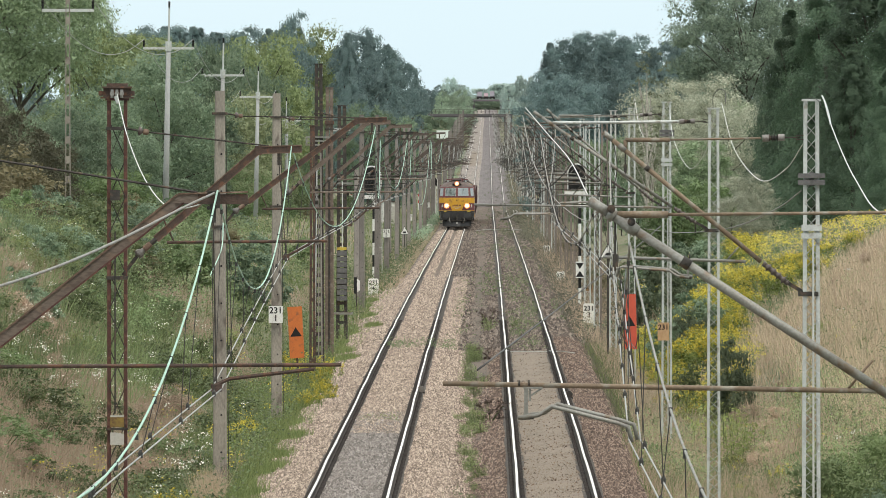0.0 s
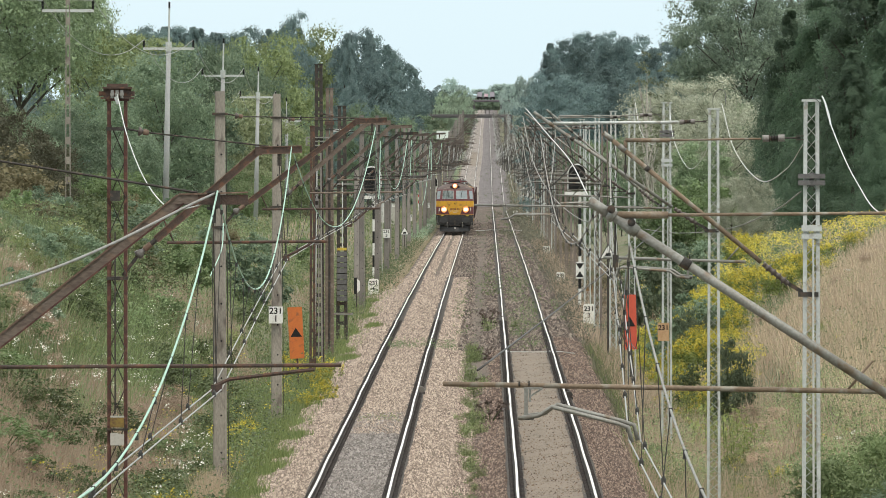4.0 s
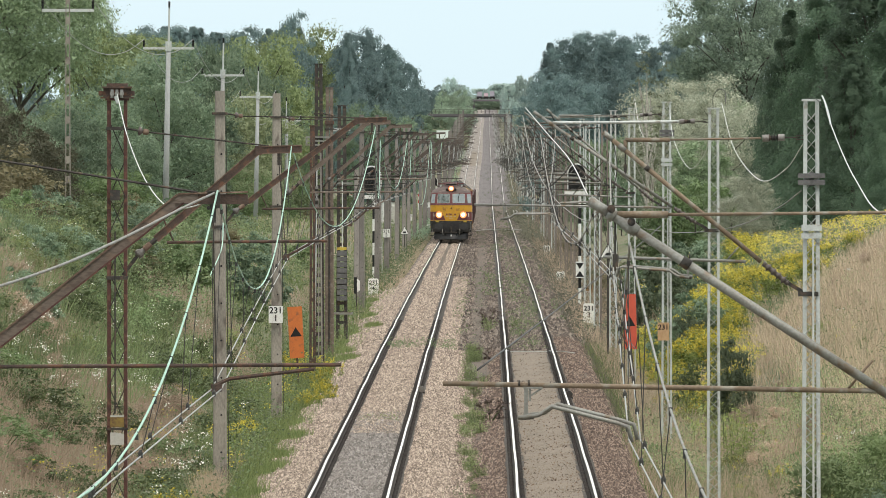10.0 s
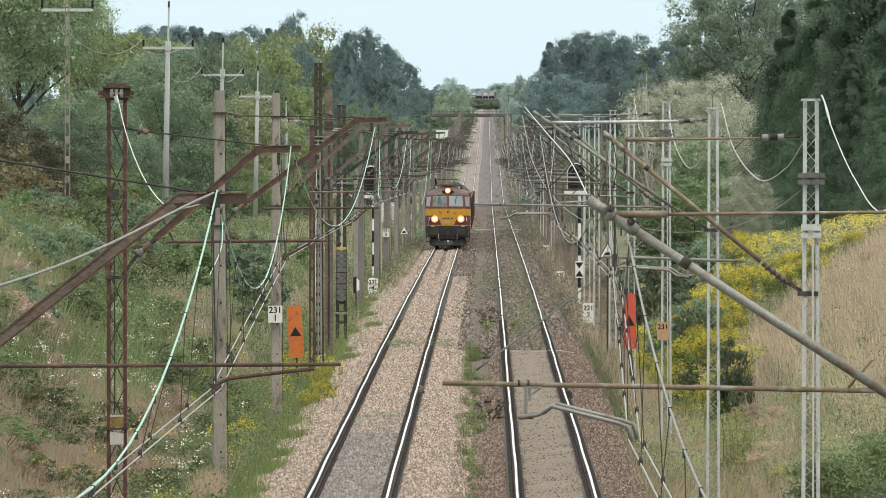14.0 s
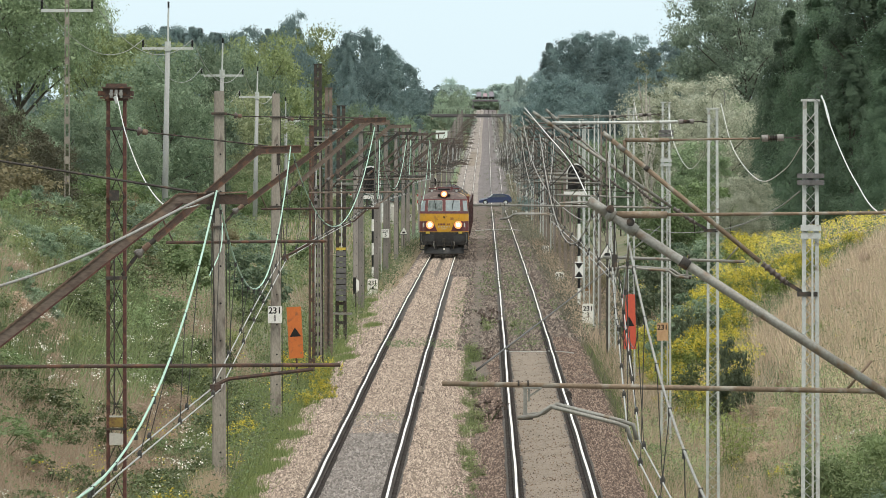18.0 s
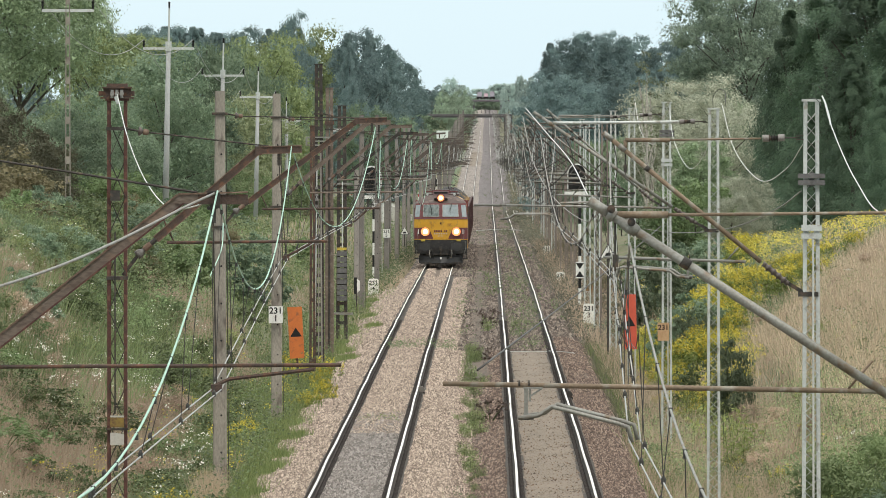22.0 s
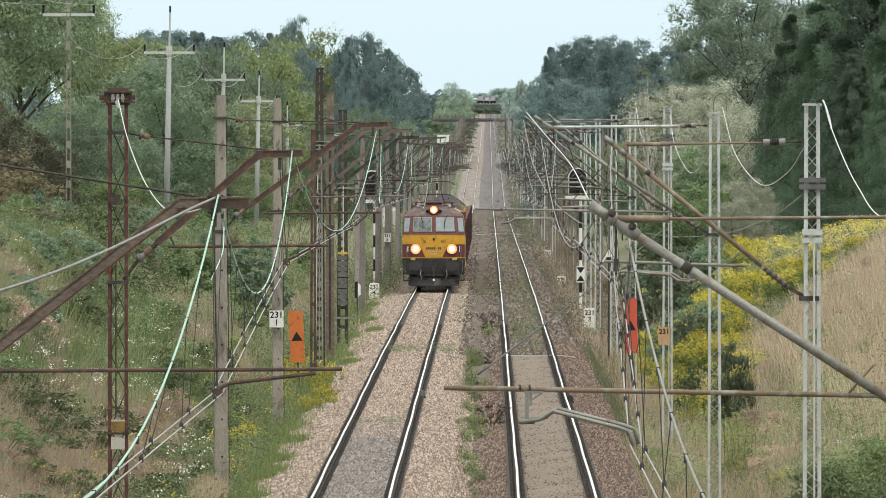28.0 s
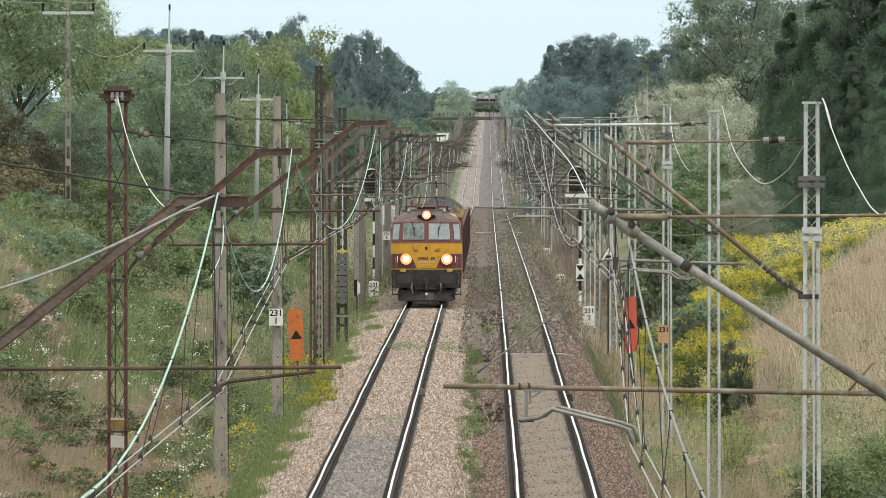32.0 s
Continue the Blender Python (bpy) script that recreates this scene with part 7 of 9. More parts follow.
def overpass(y, x0, x1, zdeck, thick, piers, label, BRIDGE=BRIDGE, end=0.8):
    t = thing("road_overpass", label, "bridge", Matrix.Translation((0, y, 0)), "road bridges")
    part("deck", Mesh().box(x0, -4, zdeck, x1, 4, zdeck + thick), BRIDGE, t)
    part("edge_beam", Mesh().box(x0, -4.2, zdeck + thick * 0.5, x1, -4.0, zdeck + thick + 0.2), BRIDGE, t)
    for x in piers:
        for dy in (-2.5, 2.5):
            part("pier", Mesh().box(x - 0.28, dy - 0.28, float(landz(x, y)) - 0.5, x + 0.28, dy + 0.28, zdeck - 0.35), BRIDGE, t)
        part("pier_cap", Mesh().box(x - 0.4, -3.6, zdeck - 0.35, x + 0.4, 3.6, zdeck), BRIDGE, t)
    for x in (x0, x1):
        part("abutment", Mesh().box(x - end, -4.2, float(landz(x, y)) - 3, x + end, 4.2, zdeck + 0.1), BRIDGE, t)
    for k in (0.55, 1.1):
        part("handrail", Mesh().box(x0, -4.05, zdeck + thick + 0.2 + k - 0.04, x1, -3.97, zdeck + thick + 0.2 + k), DARK_STEEL, t)
    n = int((x1 - x0) / 0.9)
    for i in range(n + 1):
        x = x0 + (x1 - x0) * i / n
        part("baluster", Mesh().box(x - 0.035, -4.05, zdeck + thick, x + 0.035, -3.97, zdeck + thick + 1.3), DARK_STEEL, t)


overpass(3290, -14.5, 6.0, 5.05, 0.6, (-6.3, 4.3), "grey concrete road overpass far down the line")
overpass(4285, -6.5, 8.6, 9.3, 0.45, (-4.4, 4.2), "distant grey road bridge on the rise", material("violet_grey_bridge_concrete", (0.2, 0.18, 0.2), (0.15, 0.135, 0.15), 0.9, 0, 0.5, 5, 0.1))
BANK_GRASS = material("olive_bank_grass", (0.15, 0.17, 0.115), (0.1, 0.12, 0.085), 0.95, 0, 0.3, 3, 0.4, dirt=(0.19, 0.175, 0.14), dirt_amount=0.4)
for y, x0, x1, zt in ((3290, -14.5, -70, 5.6), (3290, 6.0, 60, 5.6), (4285, -6.5, -60, 9.7), (4285, 8.6, 60, 9.7)):
    g0, g1 = float(landz(x0, y)) - 1, float(landz(x1, y)) - 1
    rv = [(x0, y - 12, g0), (x0, y - 4, zt), (x0, y + 4, zt), (x0, y + 12, g0), (x1, y - 12, g1), (x1, y - 4, g1 + 1.1), (x1, y + 4, g1 + 1.1), (x1, y + 12, g1)]
    rm = bpy.data.meshes.new("road_embankment")
    rm.from_pydata(rv, [], [(0, 1, 5, 4), (1, 2, 6, 5), (2, 3, 7, 6), (0, 3, 2, 1)] if x1 < x0 else [(4, 5, 1, 0), (5, 6, 2, 1), (6, 7, 3, 2), (1, 2, 3, 0)])
    rm.materials.append(BANK_GRASS)
    piece_of_setting("road_embankment", rm, "grassy embankment that carries a road up to its bridge", "embankment")
# truck colours are paled to stand for the haze in between
VAN_GREY = material("hazed_grey_vehicle_paint", (0.42, 0.38, 0.44), (0.36, 0.33, 0.38), 0.5, 0, 2, 10, 0)
VAN_PINK = material("hazed_pink_vehicle_paint", (0.7, 0.5, 0.56), (0.6, 0.44, 0.5), 0.5, 0, 2, 10, 0)
for xp, w, h, mat in ((849, 1.5, 1.5, VAN_GREY), (860, 1.3, 1.0, VAN_PINK), (871, 1.4, 1.6, VAN_GREY)):
    p = px(xp, 168, 4285)
    t = thing("parked_truck", "distant truck standing on the road bridge", "truck", Matrix.Translation((p.x, 4285, 10.0)), "trucks on the bridge")
    part("cargo_box", Mesh().box(-w / 2, -1.2, 0.9, w / 2, 1.2, 0.9 + h), mat, t)
    part("chassis", Mesh().box(-w / 2, -1.0, 0.4, w / 2, 1.0, 0.9), BLACK, t)
    for wx in (-0.36, 0.36):
        part("wheel", Mesh().tube([(w * wx, -1.1, 0.45), (w * wx, 1.1, 0.45)], 0.45, 12), BLACK, t)
nb = px(784, 246, 2400)
board = thing("notice_board", "white board on posts beside the line far off", "board", Matrix.Translation(nb))
part("panel", Mesh().box(-1.15, -0.05, 0, 1.15, 0.05, 1.5), material("pale_green_white_board", (0.72, 0.78, 0.74), (0.62, 0.68, 0.64), 0.6, 0, 2, 10, 0), board)
for x in (-0.9, 0.9):
    part("post", Mesh().tube([(x, 0.1, float(landz(nb.x, 2400)) - nb.z - 0.3), (x, 0.1, 1.4)], 0.07, 6), DARK_STEEL, board)

# ---- pole line on the left ----


def power_pole(xp, ytop, y, arm_y, arm_w, mat, slotted, label):
    a = px(xp, ytop, y)
    g = float(landz(a.x, y)) - 0.3
    t = thing("power_pole", label, "utility pole", Matrix.Translation((a.x, y, g)), "pole line along the bank")
    h = a.z - g
    za = px(xp, arm_y, y).z - g
    r0 = 0.2
    lean = 0.0 if slotted else 0.018 * (1 if xp < 500 else 0)
    if slotted:
        wide = lambda z: 0.135 - 0.035 * z / h
        zs = [h * (0.1 + k * 0.075) for k in range(12)]
        for e in (-1, 1):
            part("pole_side", Mesh().prism([(e * (wide(0) - 0.045), 0), (e * wide(0), 0), (e * wide(h), h), (e * (wide(h) - 0.045), h)][::e], -0.11, 0.11), mat, t)
        for z0, z1 in zip([0.0] + [z + 0.6 for z in zs], zs + [h]):
            part("pole_web", Mesh().prism([(-wide(z0) + 0.04, z0), (wide(z0) - 0.04, z0), (wide(z1) - 0.04, z1), (-wide(z1) + 0.04, z1)], -0.1, 0.1), mat, t)
    else:
        part("pole", Mesh().tube([(-0.25, 0, 0), (-0.25 + lean * za, 0, za)], r0, 10, r1=0.13), mat, t, "", True)
        part("spike", Mesh().tube([(-0.25 + lean * za, 0, za), (-0.25 + lean * h, 0, h - 0.35)], 0.06, 8, r1=0.05), ZINC, t)
        part("insulator", Mesh().disc_stack((-0.25 + lean * h, 0, h - 0.35), (-0.25 + lean * h, 0, h), rings(3, 0.05, 0.08), 8), BLACK, t)
        part("head_fitting", Mesh().tube([(-0.25 + lean * za, 0, za - 0.15), (-0.25 + lean * za, 0, za + 0.4)], 0.17, 8), ZINC, t)
    x0 = 0 if slotted else -0.25 + lean * za
    part("crossarm", Mesh().box(x0 - arm_w / 2, -0.08, za - 0.06, x0 + arm_w / 2, 0.08, za + 0.08), ZINC, t, "pale steel crossarm")
    ends = []
    for s in (-1, 1):
        part("insulator", Mesh().disc_stack((x0 + s * arm_w / 2 * 0.97, 0, za), (x0 + s * arm_w / 2 * 0.97, 0, za + 0.5), rings(3, 0.05, 0.09), 8), BLACK, t)
        ends.append(Vector((a.x + x0 + s * arm_w / 2 * 0.97, y, g + za + 0.5)))
    return ends


P = [power_pole(120, -40, 640, 19, 2.45, CONCRETE, True, "slotted grey concrete power pole with a crossarm"),
     power_pole(300, 3, 760, 86, 2.85, PALE_CONCRETE, False, "pale round power pole with a spike top and crossarm"),
     power_pole(396, 67, 905, 134, 2.85, PALE_CONCRETE, False, "pale round power pole with a spike top and crossarm"),
     power_pole(458, 118, 1040, 172, 2.8, PALE_CONCRETE, False, "pale round power pole with a spike top and crossarm"),
     power_pole(512, 172, 1190, 214, 2.6, PALE_CONCRETE, False, "pale round power pole with a spike top and crossarm")]
P.insert(0, [Vector((-26.5, 500, 17.2)), Vector((-24.0, 500, 17.2))])
for a, b in zip(P, P[1:]):
    for p, q in zip(a, b):
        cable("thin pale power line conductor", [p.lerp(q, k / 6) - Vector((0, 0, 4 * 1.6 * (k / 6) * (1 - k / 6))) for k in range(7)], 0.017, PALE_CONCRETE, 3)

for x, y in ((LX + 0.752 + 0.16, 372), (RX + 0.752 + 0.16, 365)):
    t = thing("rail_sensor", "small grey axle counter box beside the rail", "track sensor", Matrix.Translation((x, y, float(railz(y)) - 0.1)), "axle counters")
    part("housing", Mesh().tube([(-0.06, -0.2, 0.06), (-0.06, 0.2, 0.06)], 0.1, 10), material("sensor_grey", (0.2, 0.18, 0.16), None, 0.7) if x < 0 else DARK_STEEL, t)
    part("base", Mesh().box(-0.12, -0.18, -0.12, 0.05, 0.18, 0.0), DARK_STEEL, t)

# ---- trees ----


def leaf_cards(centres, normals, size, rng, long=1.0):
    """Small leaves, each turned its own way about its clump."""
    n = len(centres)
    nr = normals + rng.normal(0, 0.36, (n, 3))
    nr /= np.linalg.norm(nr, axis=1, keepdims=True) + 1e-9
    r = rng.normal(0, 1, (n, 3))
    a = np.cross(nr, r)
    a /= np.linalg.norm(a, axis=1, keepdims=True) + 1e-9
    b = np.cross(nr, a)
    s = size * rng.uniform(0.6, 1.4, (n, 1))
    return np.stack([centres - a * s * 0.5, centres + a * s * 0.5, centres + b * s * long + nr * s * 0.15], 1)


def crown(rng, h, r, base, clumps, leaves, size, shape="round", flat=0.75, long=1.0, fill=0.27):
    cs = []
    while len(cs) < clumps:
        p = rng.uniform(-1, 1, 3)
        rad = math.hypot(p[0], p[1])
        z = (p[2] + 1) / 2
        lim = {"round": math.sqrt(max(0, 1 - (2 * z - 1) ** 2)) ** 0.8, "cone": (1 - z) ** 0.7 * (0.75 + 0.25 * math.sin(z * 26)), "pine": math.sqrt(max(0, 1 - z ** 2.4)) * min(1, z * 2 + 0.6) * (0.85 + 0.15 * math.sin(z * 31)), "tall": math.sqrt(max(0, 1 - (2 * z - 1) ** 2)) ** 0.5, "dome": math.sqrt(max(0, 1 - z * z))}[shape]
        if rad < lim and (rad > lim * 0.45 or rng.random() < 0.25):
            cs.append((p[0] * r, p[1] * r, base + z * (h - base)))
    cs = np.array(cs)
    per = leaves // clumps
    sprays = 16 if per > 90 else 6
    g = rng.normal(0, 1, (clumps, sprays, 3))
    g /= np.linalg.norm(g, axis=2, keepdims=True)
    g[..., 2] = np.where(g[..., 2] < -0.3, -g[..., 2], g[..., 2])
    cr = (r * fill * rng.uniform(0.6, 1.5, (clumps, 1, 1)))
    hub = g * cr * rng.uniform(0.7, 1.12, (clumps, sprays, 1)) * np.array([1, 1, flat])
    pick = rng.integers(0, sprays, (clumps, per))
    row = np.arange(clumps)[:, None]
    off = rng.normal(0, 0.21, (clumps, per, 3)) * cr * np.array([1, 1, 0.75])
    pos = cs[:, None] + hub[row, pick] + off
    k = g[row, pick] * 0.8 + off / (np.linalg.norm(off, axis=2, keepdims=True) + 1e-6) * 0.7 + np.array([0, 0, 0.35])
    k /= np.linalg.norm(k, axis=2, keepdims=True) + 1e-6
    top = np.percentile(pos[..., 2], 99.8)
    f = np.clip((pos[..., 2] - base) / (top - base), -0.1, 1.05)
    pos[..., 2] = np.where(pos[..., 2] > base, base + f * (h - base), pos[..., 2])
    outer = leaf_cards(pos.reshape(-1, 3), k.reshape(-1, 3), size, rng, long)
    inner = max(2, per // 9)            # broader leaves fill the dark heart of every lobe
    d = rng.normal(0, 0.34, (clumps, inner, 3)) * cr * np.array([1, 1, flat]) + cs[:, None]
    d[..., 2] = np.minimum(d[..., 2], h - size * 2)
    return cs, np.concatenate([outer, leaf_cards(d.reshape(-1, 3), rng.normal(0, 1, (clumps * inner, 3)), size * 2.4, rng, 1.0)])


def conifer(rng, h, r, base, leaves, size, blunt):
    """Whorls of drooping boughs, long below and short above, set close with needles."""
    nb = 190
    zb = np.sort(rng.uniform(0, 1, nb) ** 0.8)
    ang = rng.uniform(0, 6.283, nb)
    reach = r * (1 - zb ** blunt) ** 0.75 * rng.uniform(0.7, 1.15, nb) + 0.12
    per = leaves // nb
    u = rng.uniform(0, 1, (nb, per)) ** 0.6
    wide = 0.42 * reach[:, None] * (1.1 - u) + 0.07
    side = rng.normal(0, 0.6, (nb, per)) * wide
    x = np.cos(ang)[:, None] * reach[:, None] * u - np.sin(ang)[:, None] * side
    y = np.sin(ang)[:, None] * reach[:, None] * u + np.cos(ang)[:, None] * side
    z = base + zb[:, None] * (h - base) - u * reach[:, None] * 0.12 + rng.normal(0.1, 0.2, (nb, per)) * (0.5 + reach[:, None] * 0.35)
    z = np.where(z > h, h - (z - h) * 1.5, z)
    pos = np.stack([x, y, np.maximum(z, 0.1)], -1).reshape(-1, 3)
    nr = np.stack([np.cos(ang)[:, None] * (0.3 + u), np.sin(ang)[:, None] * (0.3 + u), np.full_like(u, 0.8)], -1).reshape(-1, 3)
    cs = np.stack([np.cos(ang) * reach * 0.8, np.sin(ang) * reach * 0.8, base + zb * (h - base)], -1)
    return cs, leaf_cards(pos, nr, size, rng, 1.8)


TREES = {}


def tree_model(key, h, r, base, clumps, leaves, size, mat, shape="round", bark=None, lean=0.02, category="tree", label="", flat=0.75, long=1.0, trunk_r=None, seed=1, limbs=14, fill=0.2):
    limbs = min(limbs, 5) if shape in ("pine", "cone") else limbs
    rng = np.random.default_rng(seed)
    t = thing({"tree": "tree", "shrub": "shrub", "weed": "weed_clump", "grass": "grass_tuft", "flowers": "goldenrod_clump"}[category], label, category, Matrix.Translation((0, -3000, 0)))
    if shape in ("pine", "cone"):
        cs, quads = conifer(rng, h, r, base, leaves, size, 1.0 if shape == "cone" else 1.6)
    else:
        cs, quads = crown(rng, h, r, base, clumps, leaves, size, shape, flat, long, fill)
    mb = Mesh()
    tr = trunk_r or h * 0.014
    bend = rng.uniform(-lean, lean, 2) * h
    if category == "tree":
        spine = [Vector((bend[0] * a * a, bend[1] * a * a, -0.4 + (h * 0.74 + 0.4) * a)) for a in np.linspace(0, 1, 7)]
        mb.tube(spine, [tr * (1 - 0.85 * a) for a in np.linspace(0, 1, 7)], 7)
        for c in cs[rng.permutation(len(cs))[:limbs]]:
            z = max(0.25 * base, c[2] * 0.72 - 0.2)
            a = min(1, max(0, (z + 0.4) / (h * 0.74 + 0.4)))
            s = Vector((bend[0] * a * a, bend[1] * a * a, z))
            c = Vector(c)
            mb.tube([s, s.lerp(c, 0.5) + Vector((0, 0, 0.12 * h * 0.1)), c], [tr * 0.42, tr * 0.26, tr * 0.1], 5)
    else:
        for c in cs[:limbs]:
            mb.tube([(0, 0, -0.1), (c[0] * 0.4, c[1] * 0.4, c[2] * 0.5), tuple(c)], [0.014, 0.01, 0.005], 4)
    stems = part("trunk" if category == "tree" else "stem", mb, bark or (BARK if category == "tree" else WEED), t)
    if category != "tree":
        stems["kind"] = "stuff"
    part("crown", fast_mesh("crown", quads, 3, mat), mat, t)
    TREES[key] = (t, h)
    return t


tree_model("broad_a", 13, 4.6, 0.8, 95, 38000, 0.115, LEAF_MID, seed=1, label="leafy mid-green broadleaf tree of the wood edge", fill=0.26)
tree_model("broad_b", 13, 4.2, 0.6, 90, 36000, 0.115, LEAF_MID, "tall", seed=2, label="tall mid-green broadleaf tree of the wood edge", fill=0.26)
tree_model("yellow_a", 14, 6.0, 1.5, 120, 30000, 0.14, LEAF_YELLOW, "round", seed=3, label="broad yellow-green willow at the wood edge", fill=0.22)
tree_model("yellow_b", 12, 3.8, 0.8, 80, 22000, 0.13, LEAF_YELLOW, "tall", seed=4, label="yellow-green broadleaf tree turning to autumn", fill=0.26)
tree_model("dark_top", 15, 5.4, 6.5, 150, 70000, 0.085, LEAF_OAK, "round", seed=50, label="dark green broadleaf tree with a high spreading crown", fill=0.2, limbs=22)
tree_model("dark_a", 15, 4.6, 1.0, 160, 54000, 0.125, LEAF_OAK, "tall", seed=5, label="dark green broadleaf tree with gaps in its crown", fill=0.24)
tree_model("silver", 9, 4.0, 0.3, 110, 46000, 0.05, LEAF_SILVER, "round", seed=6, label="silvery wind-blown willow beside the line", long=3.2, fill=0.22)
tree_model("grey", 9, 4.0, 0.3, 80, 24000, 0.11, leafy("grey_green_willow_leaves", (0.16, 0.195, 0.1), (0.35, 0.385, 0.225)), "round", seed=36, label="grey-green rounded willow at the wood edge", long=1.8, fill=0.25)
tree_model("fresh", 6, 2.6, 0.1, 60, 14000, 0.1, LEAF_FRESH, "round", seed=7, label="bright green young tree at the foot of the wood", fill=0.26)
tree_model("pine_a", 17, 4.4, 0.8, 150, 62000, 0.08, NEEDLE, "pine", seed=8, label="dark green pine of the wood", flat=0.6, long=1.8, fill=0.2)
tree_model("pine_b", 17, 3.6, 1.0, 130, 56000, 0.08, NEEDLE, "pine", seed=9, label="dark tall pine of the wood", flat=0.6, long=1.8, fill=0.21)
tree_model("pine_far", 16, 3.4, 2.0, 110, 30000, 0.1, NEEDLE_FAR, "pine", seed=10, label="blue-green pine of a distant wood, paled with haze", flat=0.8, long=1.4, fill=0.25)
tree_model("pine_far_b", 16, 3.2, 1.5, 110, 30000, 0.1, NEEDLE_FAR, "tall", seed=14, label="blue-green round-headed pine of a distant wood, paled with haze", flat=0.6, long=1.6, fill=0.27)
tree_model("wood_far", 12, 5.0, 0.4, 60, 8000, 0.28, LEAF_FAR, "round", seed=11, label="broadleaf tree of a distant wood, leaf colour paled with haze", fill=0.25)
tree_model("brown_tree", 8, 3.6, 0.3, 90, 40000, 0.075, leafy("olive_brown_leaves", (0.055, 0.058, 0.036), (0.135, 0.132, 0.085), 0.3), "round", seed=52, label="dull olive-brown thicket tree on top of the bank", fill=0.24)
tree_model("meadow_tree", 10, 4.0, 0.3, 60, 9000, 0.2, leafy("light_green_meadow_leaves", (0.2, 0.27, 0.2), (0.34, 0.42, 0.31), 0.3), "round", seed=51, label="light green tree on a distant slope", fill=0.24)
tree_model("sapling", 7, 0.7, 2.0, 34, 3000, 0.034, LEAF_BIRCH, "tall", PALE_BARK, seed=12, label="sparse pale-stemmed birch sapling", limbs=12, trunk_r=0.085)
tree_model("poplar", 17, 5.2, 2.2, 240, 110000, 0.085, LEAF_POPLAR, "tall", seed=13, label="open-crowned dark poplar against the sky", limbs=36, trunk_r=0.17, fill=0.16)
tree_model("bush_dark", 1.7, 1.0, 0.05, 40, 4500, 0.06, LEAF_DARK, "round", category="shrub", seed=15, label="dark green rounded shrub on the bank")
tree_model("bush_mid", 2.2, 1.4, 0.05, 50, 5500, 0.075, LEAF_MID, "dome", category="shrub", seed=16, label="green shrub on the bank")
tree_model("bush_fresh", 1.6, 0.9, 0.05, 30, 3000, 0.06, LEAF_FRESH, "dome", category="shrub", seed=17, label="light green shrub beside the track")


def goldenrod_model(key, stems, h, r, seed, label, leaf=None, kind="goldenrod_clump", category="flowers", plume=True, size=0.045):
    """Upright leafy stems, each ending in a branching yellow plume that nods outwards."""
    rng = np.random.default_rng(seed)
    t = thing(kind, label, category, Matrix.Translation((0, -3000, 0)))
    a, q = rng.uniform(0, 6.283, stems), r * np.sqrt(rng.uniform(0, 1, stems))
    hh = h * rng.uniform(0.7, 1.0, stems) * (1 - 0.25 * (q / r) ** 2)
    foot = np.stack([np.cos(a) * q, np.sin(a) * q, np.zeros(stems)], -1)
    lean = np.stack([np.cos(a) * 0.16 * q / r, np.sin(a) * 0.16 * q / r, np.zeros(stems)], -1) + rng.normal(0, 0.05, (stems, 3)) * np.array([1, 1, 0])
    at = lambda u: foot[:, None] + lean[:, None] * (u * u)[..., None] * h + np.array([0, 0, 1.0]) * (u * hh[:, None])[..., None]
    leaf = leaf or GOLD_LEAF
    mb = Mesh()
    for i in range(0, stems, 2):
        mb.tube([foot[i] - (0, 0, 0.1), foot[i] + lean[i] * h * 0.3 + (0, 0, hh[i] * 0.55), foot[i] + lean[i] * h + (0, 0, hh[i] * 0.95)], [0.006, 0.005, 0.003], 3)
    part("stem", mb, WEED, t)["kind"] = "stuff"
    ul = rng.uniform(0.12, 0.8, (stems, 44))
    lc = (at(ul) + rng.normal(0, 0.07, (stems, 44, 3))).reshape(-1, 3)
    part("foliage", fast_mesh("foliage", leaf_cards(lc, rng.normal(0, 0.5, lc.shape) + np.array([0, -0.2, 0.8]), size, rng, 2.2), 3, leaf), leaf, t, "narrow green leaves")["kind"] = "stuff"
    if plume:
        uf = rng.uniform(0.7, 1.0, (stems, 26))
        fc = (at(uf) + rng.normal(0, 1, (stems, 26, 3)) * (0.02 + 0.16 * (1.02 - uf))[..., None] * np.array([1, 1, 0.35])).reshape(-1, 3)
        part("flower_plume", fast_mesh("flower_plume", leaf_cards(fc, rng.normal(0, 0.5, fc.shape) + np.array([0, -0.3, 0.8]), 0.042, rng, 1.2), 3, GOLD), GOLD, t, "yellow flower plumes")["kind"] = "stuff"
    TREES[key] = (t, h)


GOLD_LEAF = leafy("goldenrod_leaves", (0.12, 0.17, 0.045), (0.3, 0.35, 0.11), 0.35)
goldenrod_model("bush_gold", 60, 1.4, 0.75, 18, "clump of goldenrod in yellow flower")
goldenrod_model("gold_thin", 22, 1.2, 0.6, 81, "loose clump of goldenrod, half green and half in yellow flower")
tree_model("bush_brown", 3.0, 1.8, 0.05, 60, 7000, 0.08, leafy("brownish_bush_leaves", (0.12, 0.11, 0.06), (0.22, 0.19, 0.11)), "dome", category="shrub", seed=19, label="brownish thicket on top of the bank")
tree_model("bush_near", 1.4, 0.9, 0.0, 60, 7000, 0.04, LEAF_MID, "dome", category="shrub", seed=22, label="dense fine-leaved green bush on the bank", long=1.6)
tree_model("bush_near_dark", 1.6, 0.9, 0.0, 60, 6000, 0.04, LEAF_DARK, "round", category="shrub", seed=23, label="dense dark green bush on the bank", long=1.5)
